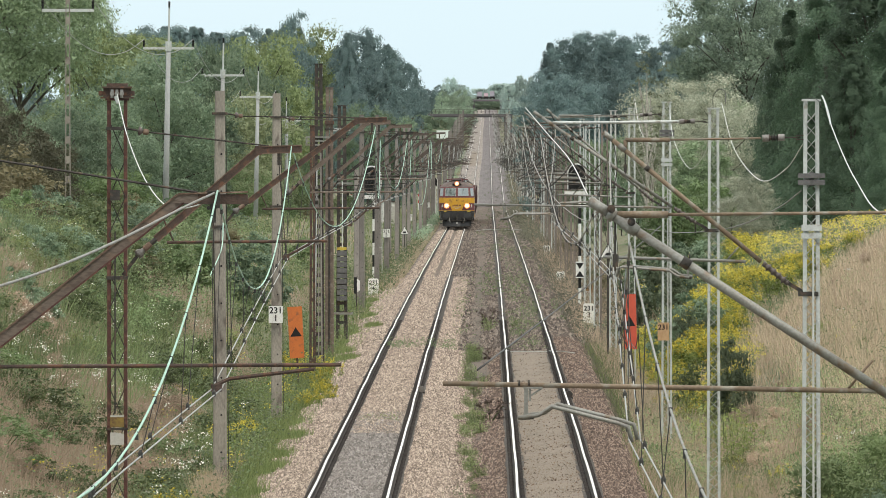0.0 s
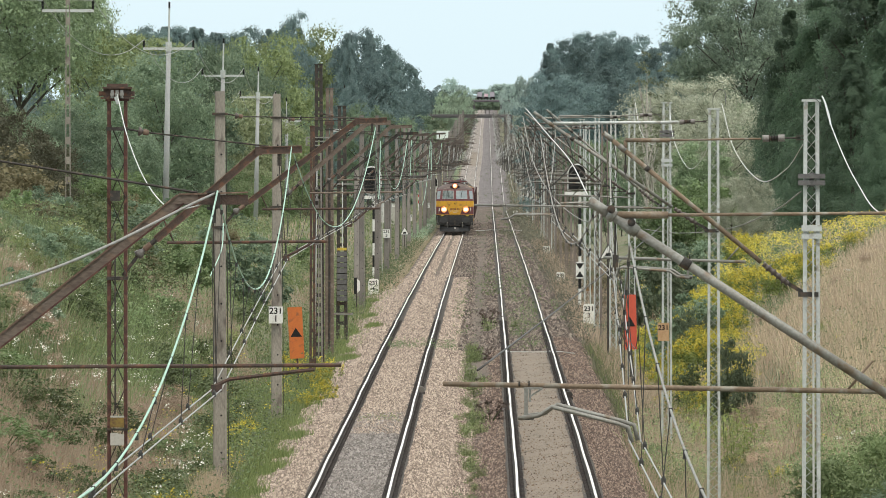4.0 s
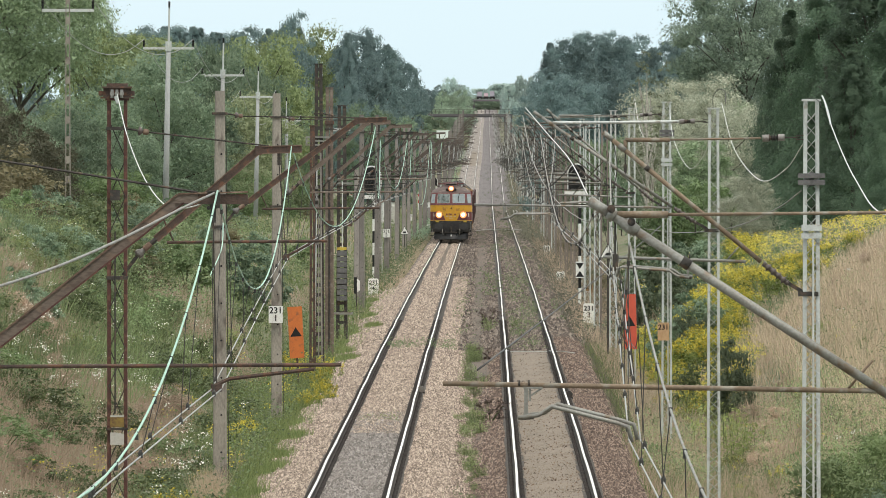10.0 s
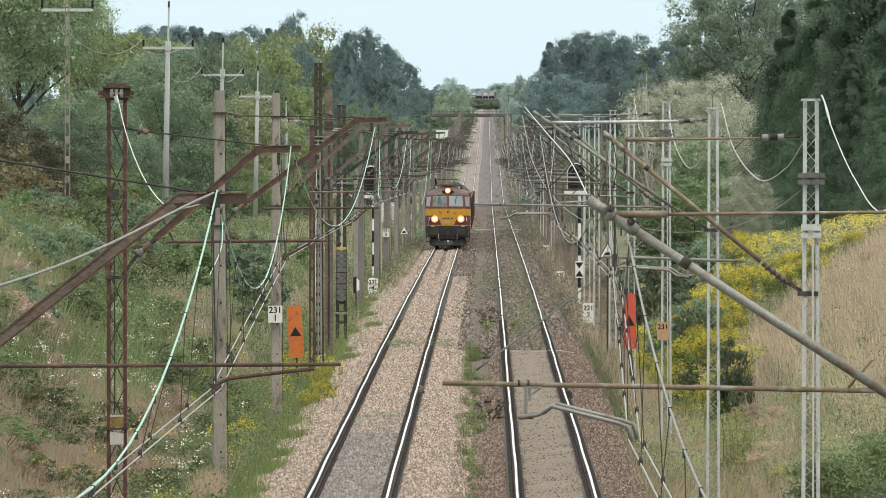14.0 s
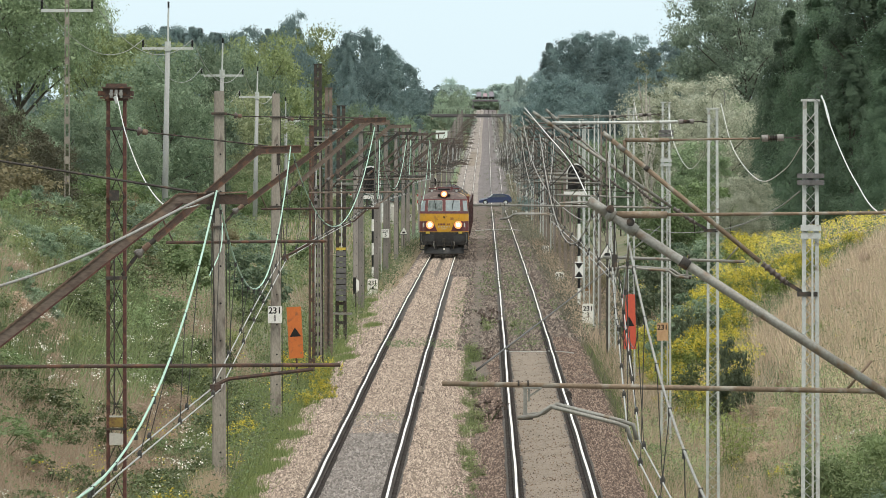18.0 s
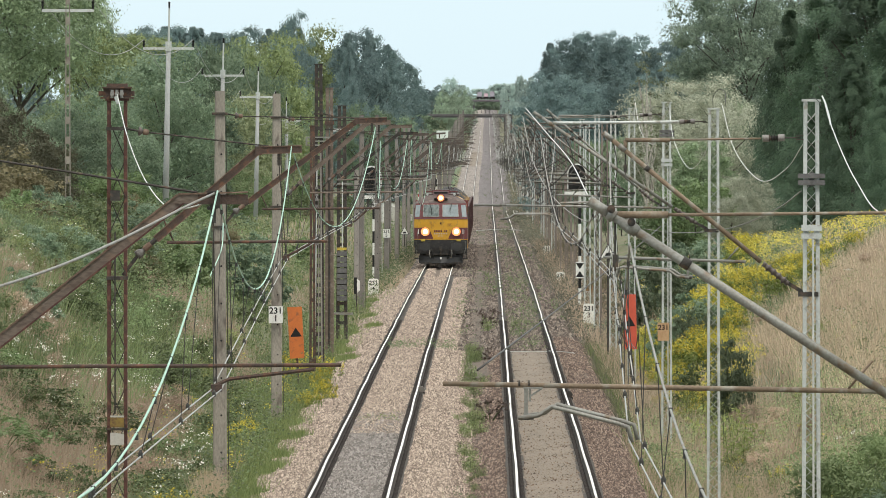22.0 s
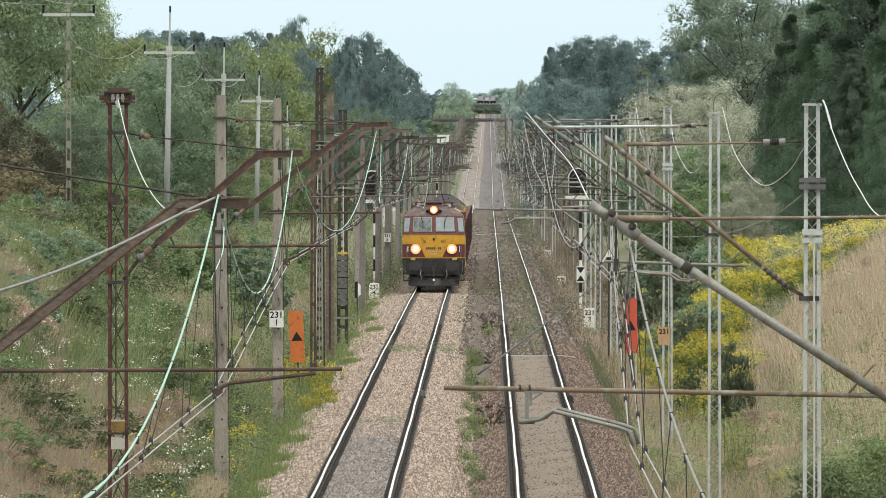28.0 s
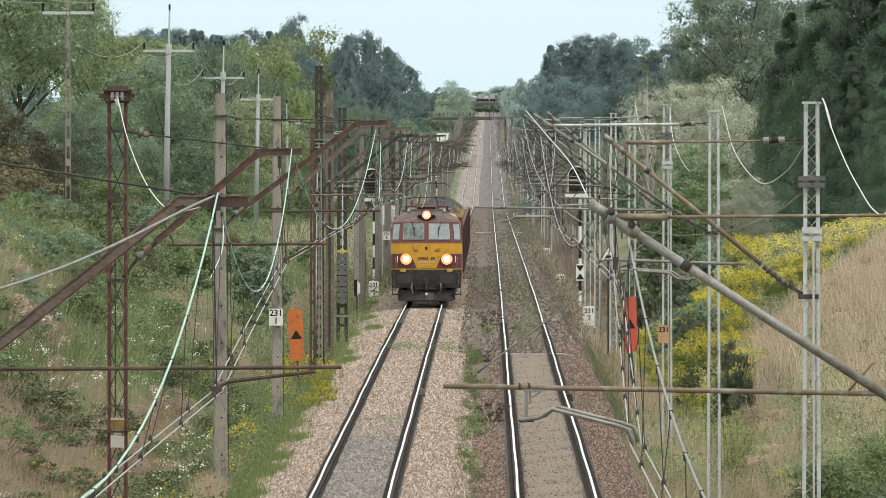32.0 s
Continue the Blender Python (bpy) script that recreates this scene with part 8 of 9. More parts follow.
goldenrod_model("track_weed", 16, 1.0, 0.24, 24, "upright wispy green weed growing between the tracks", leafy("pale_track_weed_leaves", (0.125, 0.175, 0.072), (0.29, 0.35, 0.155)), "track_weed", "weed", False, 0.026)
tree_model("track_weed_brown", 1.0, 0.5, 0.1, 18, 500, 0.04, leafy("withered_brown_leaves", (0.07, 0.05, 0.045), (0.16, 0.12, 0.1)), "tall", category="weed", seed=25, label="withered brown weed growing between the tracks", fill=0.25, long=2.0)
tree_model("bank_bush", 1.7, 0.75, 0.0, 60, 7000, 0.045, LEAF_DARK, "dome", category="shrub", seed=26, label="dense dark green bush rising from the straw", long=1.5, fill=0.3)
goldenrod_model("young_willow", 22, 1.6, 0.5, 27, "sparse yellow-green young willow in the straw", leafy("young_willow_leaves", (0.2, 0.25, 0.09), (0.42, 0.47, 0.19), 0.45), "young_willow", "shrub", False, 0.032)
tree_model("reed_bush", 1.4, 0.9, 0.0, 60, 11000, 0.022, REED, "dome", category="shrub", seed=28, label="dense pale-leaved willow bush at the foot of the bank", long=3.6, fill=0.26)
tree_model("dry_clump", 1.0, 0.6, 0.0, 30, 3400, 0.016, PINKDRY, "dome", category="grass", seed=29, label="clump of reddish dry grass on the bank", long=8.0, fill=0.3)
tree_model("herb_clump", 1.0, 0.6, 0.0, 34, 2200, 0.028, leafy("yellowish_herb_leaves", (0.13, 0.165, 0.065), (0.32, 0.35, 0.15)), "dome", category="weed", seed=30, label="fine-leaved green herb clump on the bank", long=2.2, fill=0.28)
tree_model("weed_dark", 1.0, 0.75, 0.0, 26, 3400, 0.036, WEED, "dome", category="weed", seed=20, label="dark leafy weed clump on the bank", fill=0.3)
tree_model("weed_fresh", 1.0, 0.7, 0.0, 24, 3000, 0.034, LEAF_FRESH, "dome", category="weed", seed=21, label="light green weed clump on the bank", fill=0.3)
_rt = np.random.default_rng(77)
_used = set()


def plant(key, xp, ytop, dist, squash=1.0, group="", label="", base=None):
    """Stands a tree on the ground so that its head comes to that height."""
    t, h0 = TREES[key]
    p = px(xp, ytop, dist)
    g = float(landz(p.x, dist)) if base is None else base
    k = max(0.15, (p.z - g) / h0)
    m = Matrix.Translation((p.x, dist, g)) @ Matrix.Rotation(_rt.uniform(0, 6.28), 4, "Z") @ Matrix.Diagonal((k * squash, k * squash, k, 1))
    if key in _used:
        ob = copy_thing(t, m @ Matrix.Diagonal((1 / t.scale.x, 1 / t.scale.y, 1 / t.scale.z, 1)))
    else:
        t.matrix_basis = m
        ob = t
        _used.add(key)
    tagged(ob, label, "", group)
    return ob


# left wood edge, near to far
for key, xp, yt, d, sq in [
        ("dark_top", -60, -190, 700, 1.0), ("dark_top", 35, -170, 720, 0.72), ("dark_a", -70, 60, 690, 0.9),
        ("broad_b", 70, 215, 820, 1.1), ("broad_a", 170, 160, 860, 1.0), ("broad_a", 110, 190, 800, 1.1), ("broad_a", 20, 200, 780, 1.1),
        ("yellow_b", 185, 52, 930, 0.9), ("yellow_b", 240, 66, 950, 0.9), ("broad_b", 215, 80, 940, 1.0), ("broad_b", 140, 175, 980, 1.2),
        ("broad_a", 290, 82, 900, 0.95), ("broad_b", 330, 110, 920, 1.0), ("broad_b", 355, 78, 1180, 0.7),
        ("yellow_a", 465, 62, 1000, 0.75), ("yellow_a", 545, 48, 1010, 0.8), ("broad_a", 405, 82, 1250, 0.65), ("yellow_a", 605, 95, 1020, 0.55), ("yellow_b", 640, 130, 1020, 0.5),
        ("broad_a", 500, 130, 990, 0.7), ("broad_a", 560, 160, 1000, 0.7), ("broad_b", 610, 175, 1040, 0.6), ("broad_a", 560, 240, 1040, 0.8), ("broad_a", 440, 105, 990, 0.7), ("broad_b", 475, 140, 1450, 0.6), ("broad_a", 530, 135, 1650, 0.5), ("broad_b", 590, 150, 1990, 0.5),
        ("broad_a", 310, 240, 820, 1.0), ("broad_a", 230, 230, 820, 1.0), ("fresh", 215, 300, 760, 1.2), ("fresh", 345, 330, 860, 1.3), ("fresh", 415, 320, 960, 1.2),
        ("fresh", 140, 300, 720, 1.3), ("fresh", 440, 300, 1020, 1.1), ("fresh", 500, 310, 1160, 1.3), ("fresh", 270, 340, 780, 1.2), ("fresh", 560, 330, 1300, 1.2), ("fresh", 610, 340, 1500, 1.2),
        ("broad_a", 90, 300, 700, 0.8), ("fresh", 475, 340, 1100, 1.2), ("fresh", 385, 290, 930, 1.1)]:
    plant(key, xp, yt, max(d, (21.0 if yt < 280 else 20.0) * F / (VPX - xp)), sq, "trees of the left wood")
for xp, yt, d, sq in ((418, 162, 930, 0.95), (462, 190, 1090, 0.9), (375, 205, 900, 0.95), (330, 235, 860, 0.9), (510, 215, 1230, 0.9), (445, 230, 960, 0.9), (395, 262, 850, 0.9)):
    plant("grey", xp, yt, max(d, 21.5 * F / (VPX - xp)), sq, "trees of the left wood")
for key, xp, yt, d, sq in (("brown_tree", -50, 170, 665, 1.0), ("brown_tree", 15, 205, 675, 1.0), ("brown_tree", 70, 235, 690, 0.9), ("brown_tree", 20, 270, 640, 0.9), ("pine_far", 120, 222, 850, 1.0), ("pine_far", 165, 238, 870, 1.0), ("pine_far_b", 145, 262, 830, 1.1)):
    plant(key, xp, yt, d, sq, "trees of the left wood")
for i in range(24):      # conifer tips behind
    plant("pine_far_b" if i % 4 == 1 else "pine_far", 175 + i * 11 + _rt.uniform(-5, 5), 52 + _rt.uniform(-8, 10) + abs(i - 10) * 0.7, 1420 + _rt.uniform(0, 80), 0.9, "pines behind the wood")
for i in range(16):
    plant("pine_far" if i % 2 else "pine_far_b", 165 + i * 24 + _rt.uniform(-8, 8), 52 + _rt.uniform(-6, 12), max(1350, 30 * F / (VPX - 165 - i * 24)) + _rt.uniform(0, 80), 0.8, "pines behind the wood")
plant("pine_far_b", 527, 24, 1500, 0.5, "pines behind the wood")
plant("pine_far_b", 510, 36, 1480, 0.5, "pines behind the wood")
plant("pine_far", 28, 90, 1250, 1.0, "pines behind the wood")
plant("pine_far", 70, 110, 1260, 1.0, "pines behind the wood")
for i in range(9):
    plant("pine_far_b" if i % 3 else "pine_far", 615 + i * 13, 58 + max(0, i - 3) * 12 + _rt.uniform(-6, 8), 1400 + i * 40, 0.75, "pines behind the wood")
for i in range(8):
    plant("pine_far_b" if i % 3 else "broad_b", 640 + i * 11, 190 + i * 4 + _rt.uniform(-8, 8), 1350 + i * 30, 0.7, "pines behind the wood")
# right wood
for key, xp, yt, d, sq in [
        ("poplar", 1325, -70, 860, 0.95), ("poplar", 1415, -110, 880, 1.05), ("poplar", 1262, 25, 890, 0.5),
        ("pine_a", 1400, 20, 700, 0.95), ("pine_a", 1465, -60, 680, 1.0), ("pine_b", 1540, -110, 660, 1.2), ("pine_a", 1600, -60, 640, 1.2), ("pine_b", 1440, 60, 720, 1.2),
        ("pine_a", 1370, 130, 760, 0.8), ("pine_b", 1510, 90, 620, 1.2), ("pine_a", 1575, 120, 600, 1.1), ("pine_a", 1440, 190, 640, 1.0), ("pine_b", 1400, 230, 690, 1.0), ("broad_a", 1330, 210, 800, 1.0), ("dark_a", 1290, 180, 830, 0.7),
        ("silver", 1225, 138, 800, 1.0), ("silver", 1285, 170, 790, 0.9), ("silver", 1190, 175, 830, 0.8), ("silver", 1320, 310, 660, 1.0), ("silver", 1295, 345, 620, 1.0),
        ("broad_a", 1180, 230, 850, 0.8), ("dark_a", 1240, 250, 760, 1.2), ("broad_a", 1130, 260, 880, 0.8), ("fresh", 1230, 320, 640, 1.1), ("dark_a", 1100, 240, 950, 0.7), ("dark_a", 1060, 250, 1000, 0.8), ("fresh", 1165, 370, 640, 1.0), ("broad_a", 1020, 250, 1100, 0.7),
        ("sapling", 1147, 90, 760, 1.0), ("sapling", 1155, 120, 765, 1.0)]:
    plant(key, xp, yt, d, sq, "trees of the right wood")
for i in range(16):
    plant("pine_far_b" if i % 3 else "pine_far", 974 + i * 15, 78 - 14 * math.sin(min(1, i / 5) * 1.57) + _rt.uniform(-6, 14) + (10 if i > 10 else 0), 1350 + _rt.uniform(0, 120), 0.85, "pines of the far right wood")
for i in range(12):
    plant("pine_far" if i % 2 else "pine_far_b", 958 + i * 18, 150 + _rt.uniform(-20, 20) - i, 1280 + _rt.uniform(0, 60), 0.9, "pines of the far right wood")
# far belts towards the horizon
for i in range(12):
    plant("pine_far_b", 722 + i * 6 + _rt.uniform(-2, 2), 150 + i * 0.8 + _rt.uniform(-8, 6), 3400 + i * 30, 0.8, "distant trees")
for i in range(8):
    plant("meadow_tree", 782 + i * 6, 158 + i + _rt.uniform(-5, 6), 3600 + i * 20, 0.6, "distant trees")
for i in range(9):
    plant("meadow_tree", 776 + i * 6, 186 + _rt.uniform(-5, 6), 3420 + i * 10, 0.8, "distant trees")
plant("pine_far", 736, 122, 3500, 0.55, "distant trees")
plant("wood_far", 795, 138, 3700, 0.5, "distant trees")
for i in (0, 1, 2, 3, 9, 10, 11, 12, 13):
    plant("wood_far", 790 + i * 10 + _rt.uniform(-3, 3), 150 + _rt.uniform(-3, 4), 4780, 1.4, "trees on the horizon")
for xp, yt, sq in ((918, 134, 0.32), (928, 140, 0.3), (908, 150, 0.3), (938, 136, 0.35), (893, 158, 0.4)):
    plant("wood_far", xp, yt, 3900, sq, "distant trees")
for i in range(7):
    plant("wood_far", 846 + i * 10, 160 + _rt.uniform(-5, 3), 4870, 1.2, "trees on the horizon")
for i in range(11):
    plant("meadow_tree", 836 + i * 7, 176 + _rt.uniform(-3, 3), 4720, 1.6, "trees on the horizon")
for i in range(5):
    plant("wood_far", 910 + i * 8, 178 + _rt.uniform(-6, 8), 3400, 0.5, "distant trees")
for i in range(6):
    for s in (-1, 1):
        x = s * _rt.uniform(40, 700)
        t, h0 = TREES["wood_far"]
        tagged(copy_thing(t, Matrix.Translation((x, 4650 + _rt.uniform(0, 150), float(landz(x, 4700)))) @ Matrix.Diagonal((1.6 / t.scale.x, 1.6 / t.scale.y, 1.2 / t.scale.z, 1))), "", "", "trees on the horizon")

field = lambda x, y: wobble(x * 0.8, y * 0.25, 1.0) + 0.6 * wobble(x * 2.1 + 7, y * 0.6, 1.3)
# shrubs near the line
for key, xp, yt, d, sq in [
        ("bank_bush", 1298, 600, 335, 0.55), ("young_willow", 1210, 660, 345, 0.9), ("young_willow", 1305, 695, 300, 1.1), ("young_willow", 1270, 668, 318, 0.9), ("weed_dark", 1240, 640, 360, 0.9), ("reed_bush", 1535, 768, 235, 1.0), ("reed_bush", 1490, 808, 228, 1.0), ("reed_bush", 1570, 765, 240, 1.0), ("bush_near", 1575, 850, 226, 1.0), ("bush_near_dark", 1230, 545, 415, 0.7), ("bush_mid", 1225, 520, 420, 1.0), ("bush_mid", 1205, 430, 520, 1.0),
        ("bush_mid", 1260, 420, 540, 1.1), ("bush_dark", 1160, 470, 500, 0.9), ("bush_mid", 40, 420, 420, 1.3), ("bush_mid", 130, 410, 440, 1.2), ("bush_mid", 230, 420, 470, 1.2), ("bush_fresh", 330, 430, 470, 1.2),
        ("bush_mid", 430, 430, 520, 1.2), ("bush_brown", 30, 290, 560, 1.2), ("bush_brown", 95, 340, 580, 1.0), ("bush_brown", -40, 250, 540, 1.2), ("bush_mid", 180, 370, 560, 1.2), ("bush_mid", 300, 390, 600, 1.2), ("bush_mid", 370, 400, 640, 1.2), ("bush_mid", 450, 410, 640, 1.1), ("bush_fresh", 540, 420, 700, 1.2), ("bush_mid", 60, 390, 500, 1.2)]:
    plant(key, xp, yt, d, sq, "shrubs on the banks")
for i in range(230):     # a thick band up and over the right bank
    if i < 145:
        d, xp, up = _rt.uniform(388, 560), _rt.uniform(1310, 1600), _rt.uniform(0.6, 1.2)
    elif i < 200:
        d, xp, up = _rt.uniform(385, 470), _rt.uniform(1140, 1330), _rt.uniform(0.6, 1.3)
    else:
        d, xp, up = _rt.uniform(345, 400), _rt.uniform(1180, 1320), _rt.uniform(0.4, 0.9)
    x = px(xp, 0, d).x
    low = HOR + (7.5 - float(landz(x, d))) * F / d
    edge = 470 - (xp - 1332) * 0.33 if xp > 1332 else 0
    if x > 4.9 and wobble(x * 1.5, d * 0.3) > -0.55 and edge < low - 0.3 * F / d:
        plant("bush_gold" if i % 5 else "gold_thin", xp, max(edge + _rt.uniform(-6, 10), low - up * F / d), d, 1.15, "goldenrod clumps")
for i in range(20):
    d = _rt.uniform(360, 440)
    xp = _rt.uniform(500, 585)
    x = px(xp, 0, d).x
    plant("gold_thin", xp, HOR + (7.5 - float(landz(x, d)) - _rt.uniform(0.4, 0.8)) * F / d, d, 1.0, "goldenrod clumps")

for i in range(200):
    d = 1 / _rt.uniform(1 / 520, 1 / 205)
    x = _rt.uniform(-15, -6.0) if i < 188 else _rt.uniform(5.2, 6.5)
    xp = VPX + x * F / d
    if -60 < xp < 1620 and (field(x, d) < 0.25 or i % 3 == 0):
        plant("herb_clump" if x > 0 else "weed_dark" if _rt.random() < 0.6 else "weed_fresh", xp, HOR + (7.5 - float(landz(x, d)) - _rt.uniform(0.35, 0.95)) * F / d, d, _rt.uniform(1.0, 1.7), "weed clumps on the banks")

for i in range(40):      # rank growth along the top of the left bank
    d, xp = _rt.uniform(430, 640), _rt.uniform(-30, 470)
    x = px(xp, 0, d).x
    if x < -10.5:
        plant(("bush_mid", "bush_mid", "bush_brown", "bush_fresh", "weed_dark")[i % 5], xp, HOR + (7.5 - float(landz(x, d)) - _rt.uniform(0.7, 1.9)) * F / d, d, _rt.uniform(0.9, 1.4), "growth on top of the bank")

for i in range(70):      # scrub behind the masts and along the far verges
    d = 1 / _rt.uniform(1 / 1700, 1 / 620)
    x = _rt.uniform(-24, -14) if i < 45 else _rt.uniform(4.6, 8.5)
    if i >= 58:
        d, x = _rt.uniform(470, 720), _rt.uniform(4.6, 5.8)
    xp = VPX + x * F / d
    up = _rt.uniform(0.8, 2.2) if i < 45 else _rt.uniform(0.5, 1.2)
    plant((("bush_mid", "bush_fresh", "bush_brown", "weed_dark") if x < 0 else ("bush_brown", "weed_dark", "bush_brown", "bush_mid"))[i % 4], xp, HOR + (7.5 - float(landz(x, d)) - up) * F / d, d, _rt.uniform(1.0, 1.6), "scrub along the line")

for i in range(34):      # scrub on the slopes before the far road bridge
    d, xp = _rt.uniform(2500, 3240), _rt.uniform(722, 806)
    x = px(xp, 0, d).x
    if x < -6.5:
        plant(("bush_mid", "bush_brown", "bush_dark", "bush_mid")[i % 4], xp, HOR + (7.5 - float(landz(x, d)) - _rt.uniform(1.2, 3.4)) * F / d, d, _rt.uniform(1.0, 1.8), "scrub on the far slope")

# ---- grass and weeds ----


def spread_y(rng, n, y0, y1):
    """More where it is near."""
    u = rng.uniform(0, 1, n)
    return 1 / (1 / y0 + u * (1 / y1 - 1 / y0))


def blades(name, n, xr, yr, h, w, mat, label, keep=None, seed=0, bend=0.35):
    rng = np.random.default_rng(seed)
    x, y = rng.uniform(xr[0], xr[1], n), spread_y(rng, n, *yr)
    if keep is not None:
        k = keep(x, y, rng.uniform(0, 1, n))
        x, y = x[k], y[k]
    n = len(x)
    z = surf(x, y) - 0.03
    hh = h * rng.uniform(0.45, 1.25, n)
    a = rng.uniform(0, 2 * np.pi, n)
    ww = w * rng.uniform(0.6, 1.4, n)
    dx, dy = np.cos(a) * ww, np.sin(a) * ww
    bx, by = rng.normal(0.1, bend, n) * hh, rng.normal(0, bend, n) * hh
    v = np.stack([np.stack([x - dx, y - dy, z], -1), np.stack([x + dx, y + dy, z], -1), np.stack([x + bx, y + by, z + hh], -1)], 1)
    return tagged(new(name, fast_mesh(name, v, 3, mat)), label, "grass", kind="stuff")


def tufts(name, n, xr, yr, h, size, mat, label, keep=None, seed=0, lift=(0.1, 1.0), per=10, spread=0.25):
    """Leafy weeds: small leaves gathered round many stems."""
    rng = np.random.default_rng(seed)
    x, y = rng.uniform(xr[0], xr[1], n), spread_y(rng, n, *yr)
    if keep is not None:
        k = keep(x, y, rng.uniform(0, 1, n))
        x, y = x[k], y[k]
    n = len(x)
    z, hh = surf(x, y), h * rng.uniform(0.5, 1.3, n)
    u = rng.uniform(lift[0], lift[1], (n, per))
    c = np.stack([x[:, None] + rng.normal(0, spread, (n, per)) * hh[:, None], y[:, None] + rng.normal(0, spread, (n, per)) * hh[:, None], z[:, None] + u * hh[:, None]], -1).reshape(-1, 3)
    nr = np.tile(np.array([0, -0.4, 0.8]), (len(c), 1))
    return tagged(new(name, fast_mesh(name, leaf_cards(c, nr, size, rng), 3, mat)), label, "weeds", kind="stuff")


open_r = lambda x, y, u: ~((x > 3.5) & (x < 4.6) & (y > 490) & (y < 541))
open_l = lambda x, y, u: ~((x > -5.9) & (x < -4.9) & (y > 585) & (y < 641))
L_, R_, YR = (-19, -5.0), (3.75, 17), (165, 760)
dryness = lambda x, y: field(x, y) + 0.45 * np.clip((360 - y) / 60, -0.6, 1) - 0.9 * np.clip((x + 7.6) / 1.2, 0, 1)
blades("dry_grass", 260000, L_, YR, 0.62, 0.008, PINKDRY, "reddish dry grass on the cutting bank", lambda x, y, u: dryness(x, y) > 0.0, 1)
blades("green_grass", 90000, L_, YR, 0.6, 0.011, GRASS, "green grass on the cutting bank", lambda x, y, u: (dryness(x, y) < 0.05), 2)
tufts("weeds", 15000, L_, YR, 0.9, 0.06, WEED, "dark leafy weeds on the bank", lambda x, y, u: (dryness(x, y) < 0.05) & (u < 0.8), 3)
tufts("fresh_weeds", 5000, L_, YR, 0.7, 0.05, LEAF_FRESH, "light green leafy weeds on the bank", lambda x, y, u: (dryness(x + 3, y) < 0.1), 31)
blades("straw_grass", 220000, R_, YR, 0.6, 0.008, DRY, "tall straw-coloured dry grass on the bank", lambda x, y, u: ((field(x, y) > -0.5) | (u < 0.4)) & ((x > 8.0) | (u < 0.3) | (y > 360)) & ((y < 392) | (u < 0.2)), 4)
blades("green_grass", 42000, R_, YR, 0.45, 0.01, GRASS, "green grass among the straw", lambda x, y, u: ((field(x, y) < -0.1) & ((x < 8) | (u < 0.3))) | ((x < 5.6) & (u < 0.5)), 5)
tufts("weeds", 5000, R_, YR, 0.7, 0.045, WEED, "dark leafy weeds on the bank", lambda x, y, u: (field(x, y) < -0.25) & (u < 0.9), 6)
tufts("bank_top_weeds", 7000, (-32, -9.5), (360, 720), 1.0, 0.07, WEED, "rank dark weeds on top of the bank", lambda x, y, u: field(x * 0.6, y * 0.5) < 0.3, 37)
tufts("bank_top_weeds", 5000, (-32, -9.5), (360, 720), 0.9, 0.07, LEAF_FRESH, "light green weeds on top of the bank", lambda x, y, u: field(x * 0.6 + 2, y * 0.5) < 0.2, 38)
blades("reeds", 9000, (-22, -11.5), (380, 620), 1.1, 0.016, REED, "tall pale reeds along the top of the bank", None, 7, 0.25)
blades("reeds", 4000, (7.0, 9.0), (205, 245), 0.9, 0.02, REED, "broad green reeds at the foot of the bank", None, 8, 0.4)
tufts("white_flowers", 480, (-12.5, -6), (180, 380), 0.8, 0.032, UMBEL, "white umbel flowers scattered over the bank", lambda x, y, u: field(x * 1.3, y) > 0.0, 9, (0.84, 1.03), 16, 0.085)
tufts("white_flowers", 40, (6, 13), (180, 420), 0.9, 0.03, UMBEL, "white umbel flowers scattered over the bank", None, 10, (0.92, 1.03), 12, 0.09)
tufts("goldenrod", 1300, (6.0, 14), (360, 620), 0.55, 0.045, GOLD, "yellow goldenrod flowering on the bank", lambda x, y, u: (wobble(x * 1.5, y * 0.3) > -0.2) & ((y > 390) | (x < 7.5)), 11, (0.5, 1.0), 26, 0.2)
tufts("goldenrod_leaves", 4200, (6.0, 14), (360, 620), 0.5, 0.06, LEAF_FRESH, "green stems and leaves under the goldenrod", lambda x, y, u: (y > 388) | (x < 7.6), 32, (0.1, 0.8), 16, 0.22)
for xp, d in [(_rt.uniform(235, 330), 262) for i in range(9)] + [(_rt.uniform(519, 580), 408) for i in range(7)] + [(_rt.uniform(385, 445), 330) for i in range(6)]:
    plant("gold_thin", xp, HOR + (7.5 - float(landz(px(xp, 0, d).x, d)) - _rt.uniform(0.5, 0.8)) * F / d, d + _rt.uniform(-10, 10), 0.9, "goldenrod clumps")
tufts("goldenrod", 110, (-8.5, -5.3), (250, 430), 0.55, 0.04, GOLD, "yellow goldenrod flowering by the track", None, 12, (0.6, 1.0), 16, 0.2)
blades("verge_grass", 30000, (-6.6, -4.4), (150, 1100), 0.3, 0.012, GRASS, "green verge grass along the ballast", lambda x, y, u: ((field(x * 2, y * 2) < 0.3) | (x < -5.2)) & open_l(x, y, u), 13)
blades("verge_grass", 13000, (3.3, 5.2), (330, 1500), 0.4, 0.012, BROWN_WEED, "rank verge grass along the ballast", open_r, 14)
blades("dry_verge", 14000, (3.6, 5.4), (300, 1500), 0.6, 0.01, PINKDRY, "brownish dry verge plants along the ballast", open_r, 33)
tufts("six_foot_weeds", 60, (-0.85, -0.25), (235, 420), 0.25, 0.03, WEED, "low green weeds growing between the tracks", lambda x, y, u: field(x * 3, y * 1.2) < 0.0, 15, (0.0, 1.0), 30, 0.5)
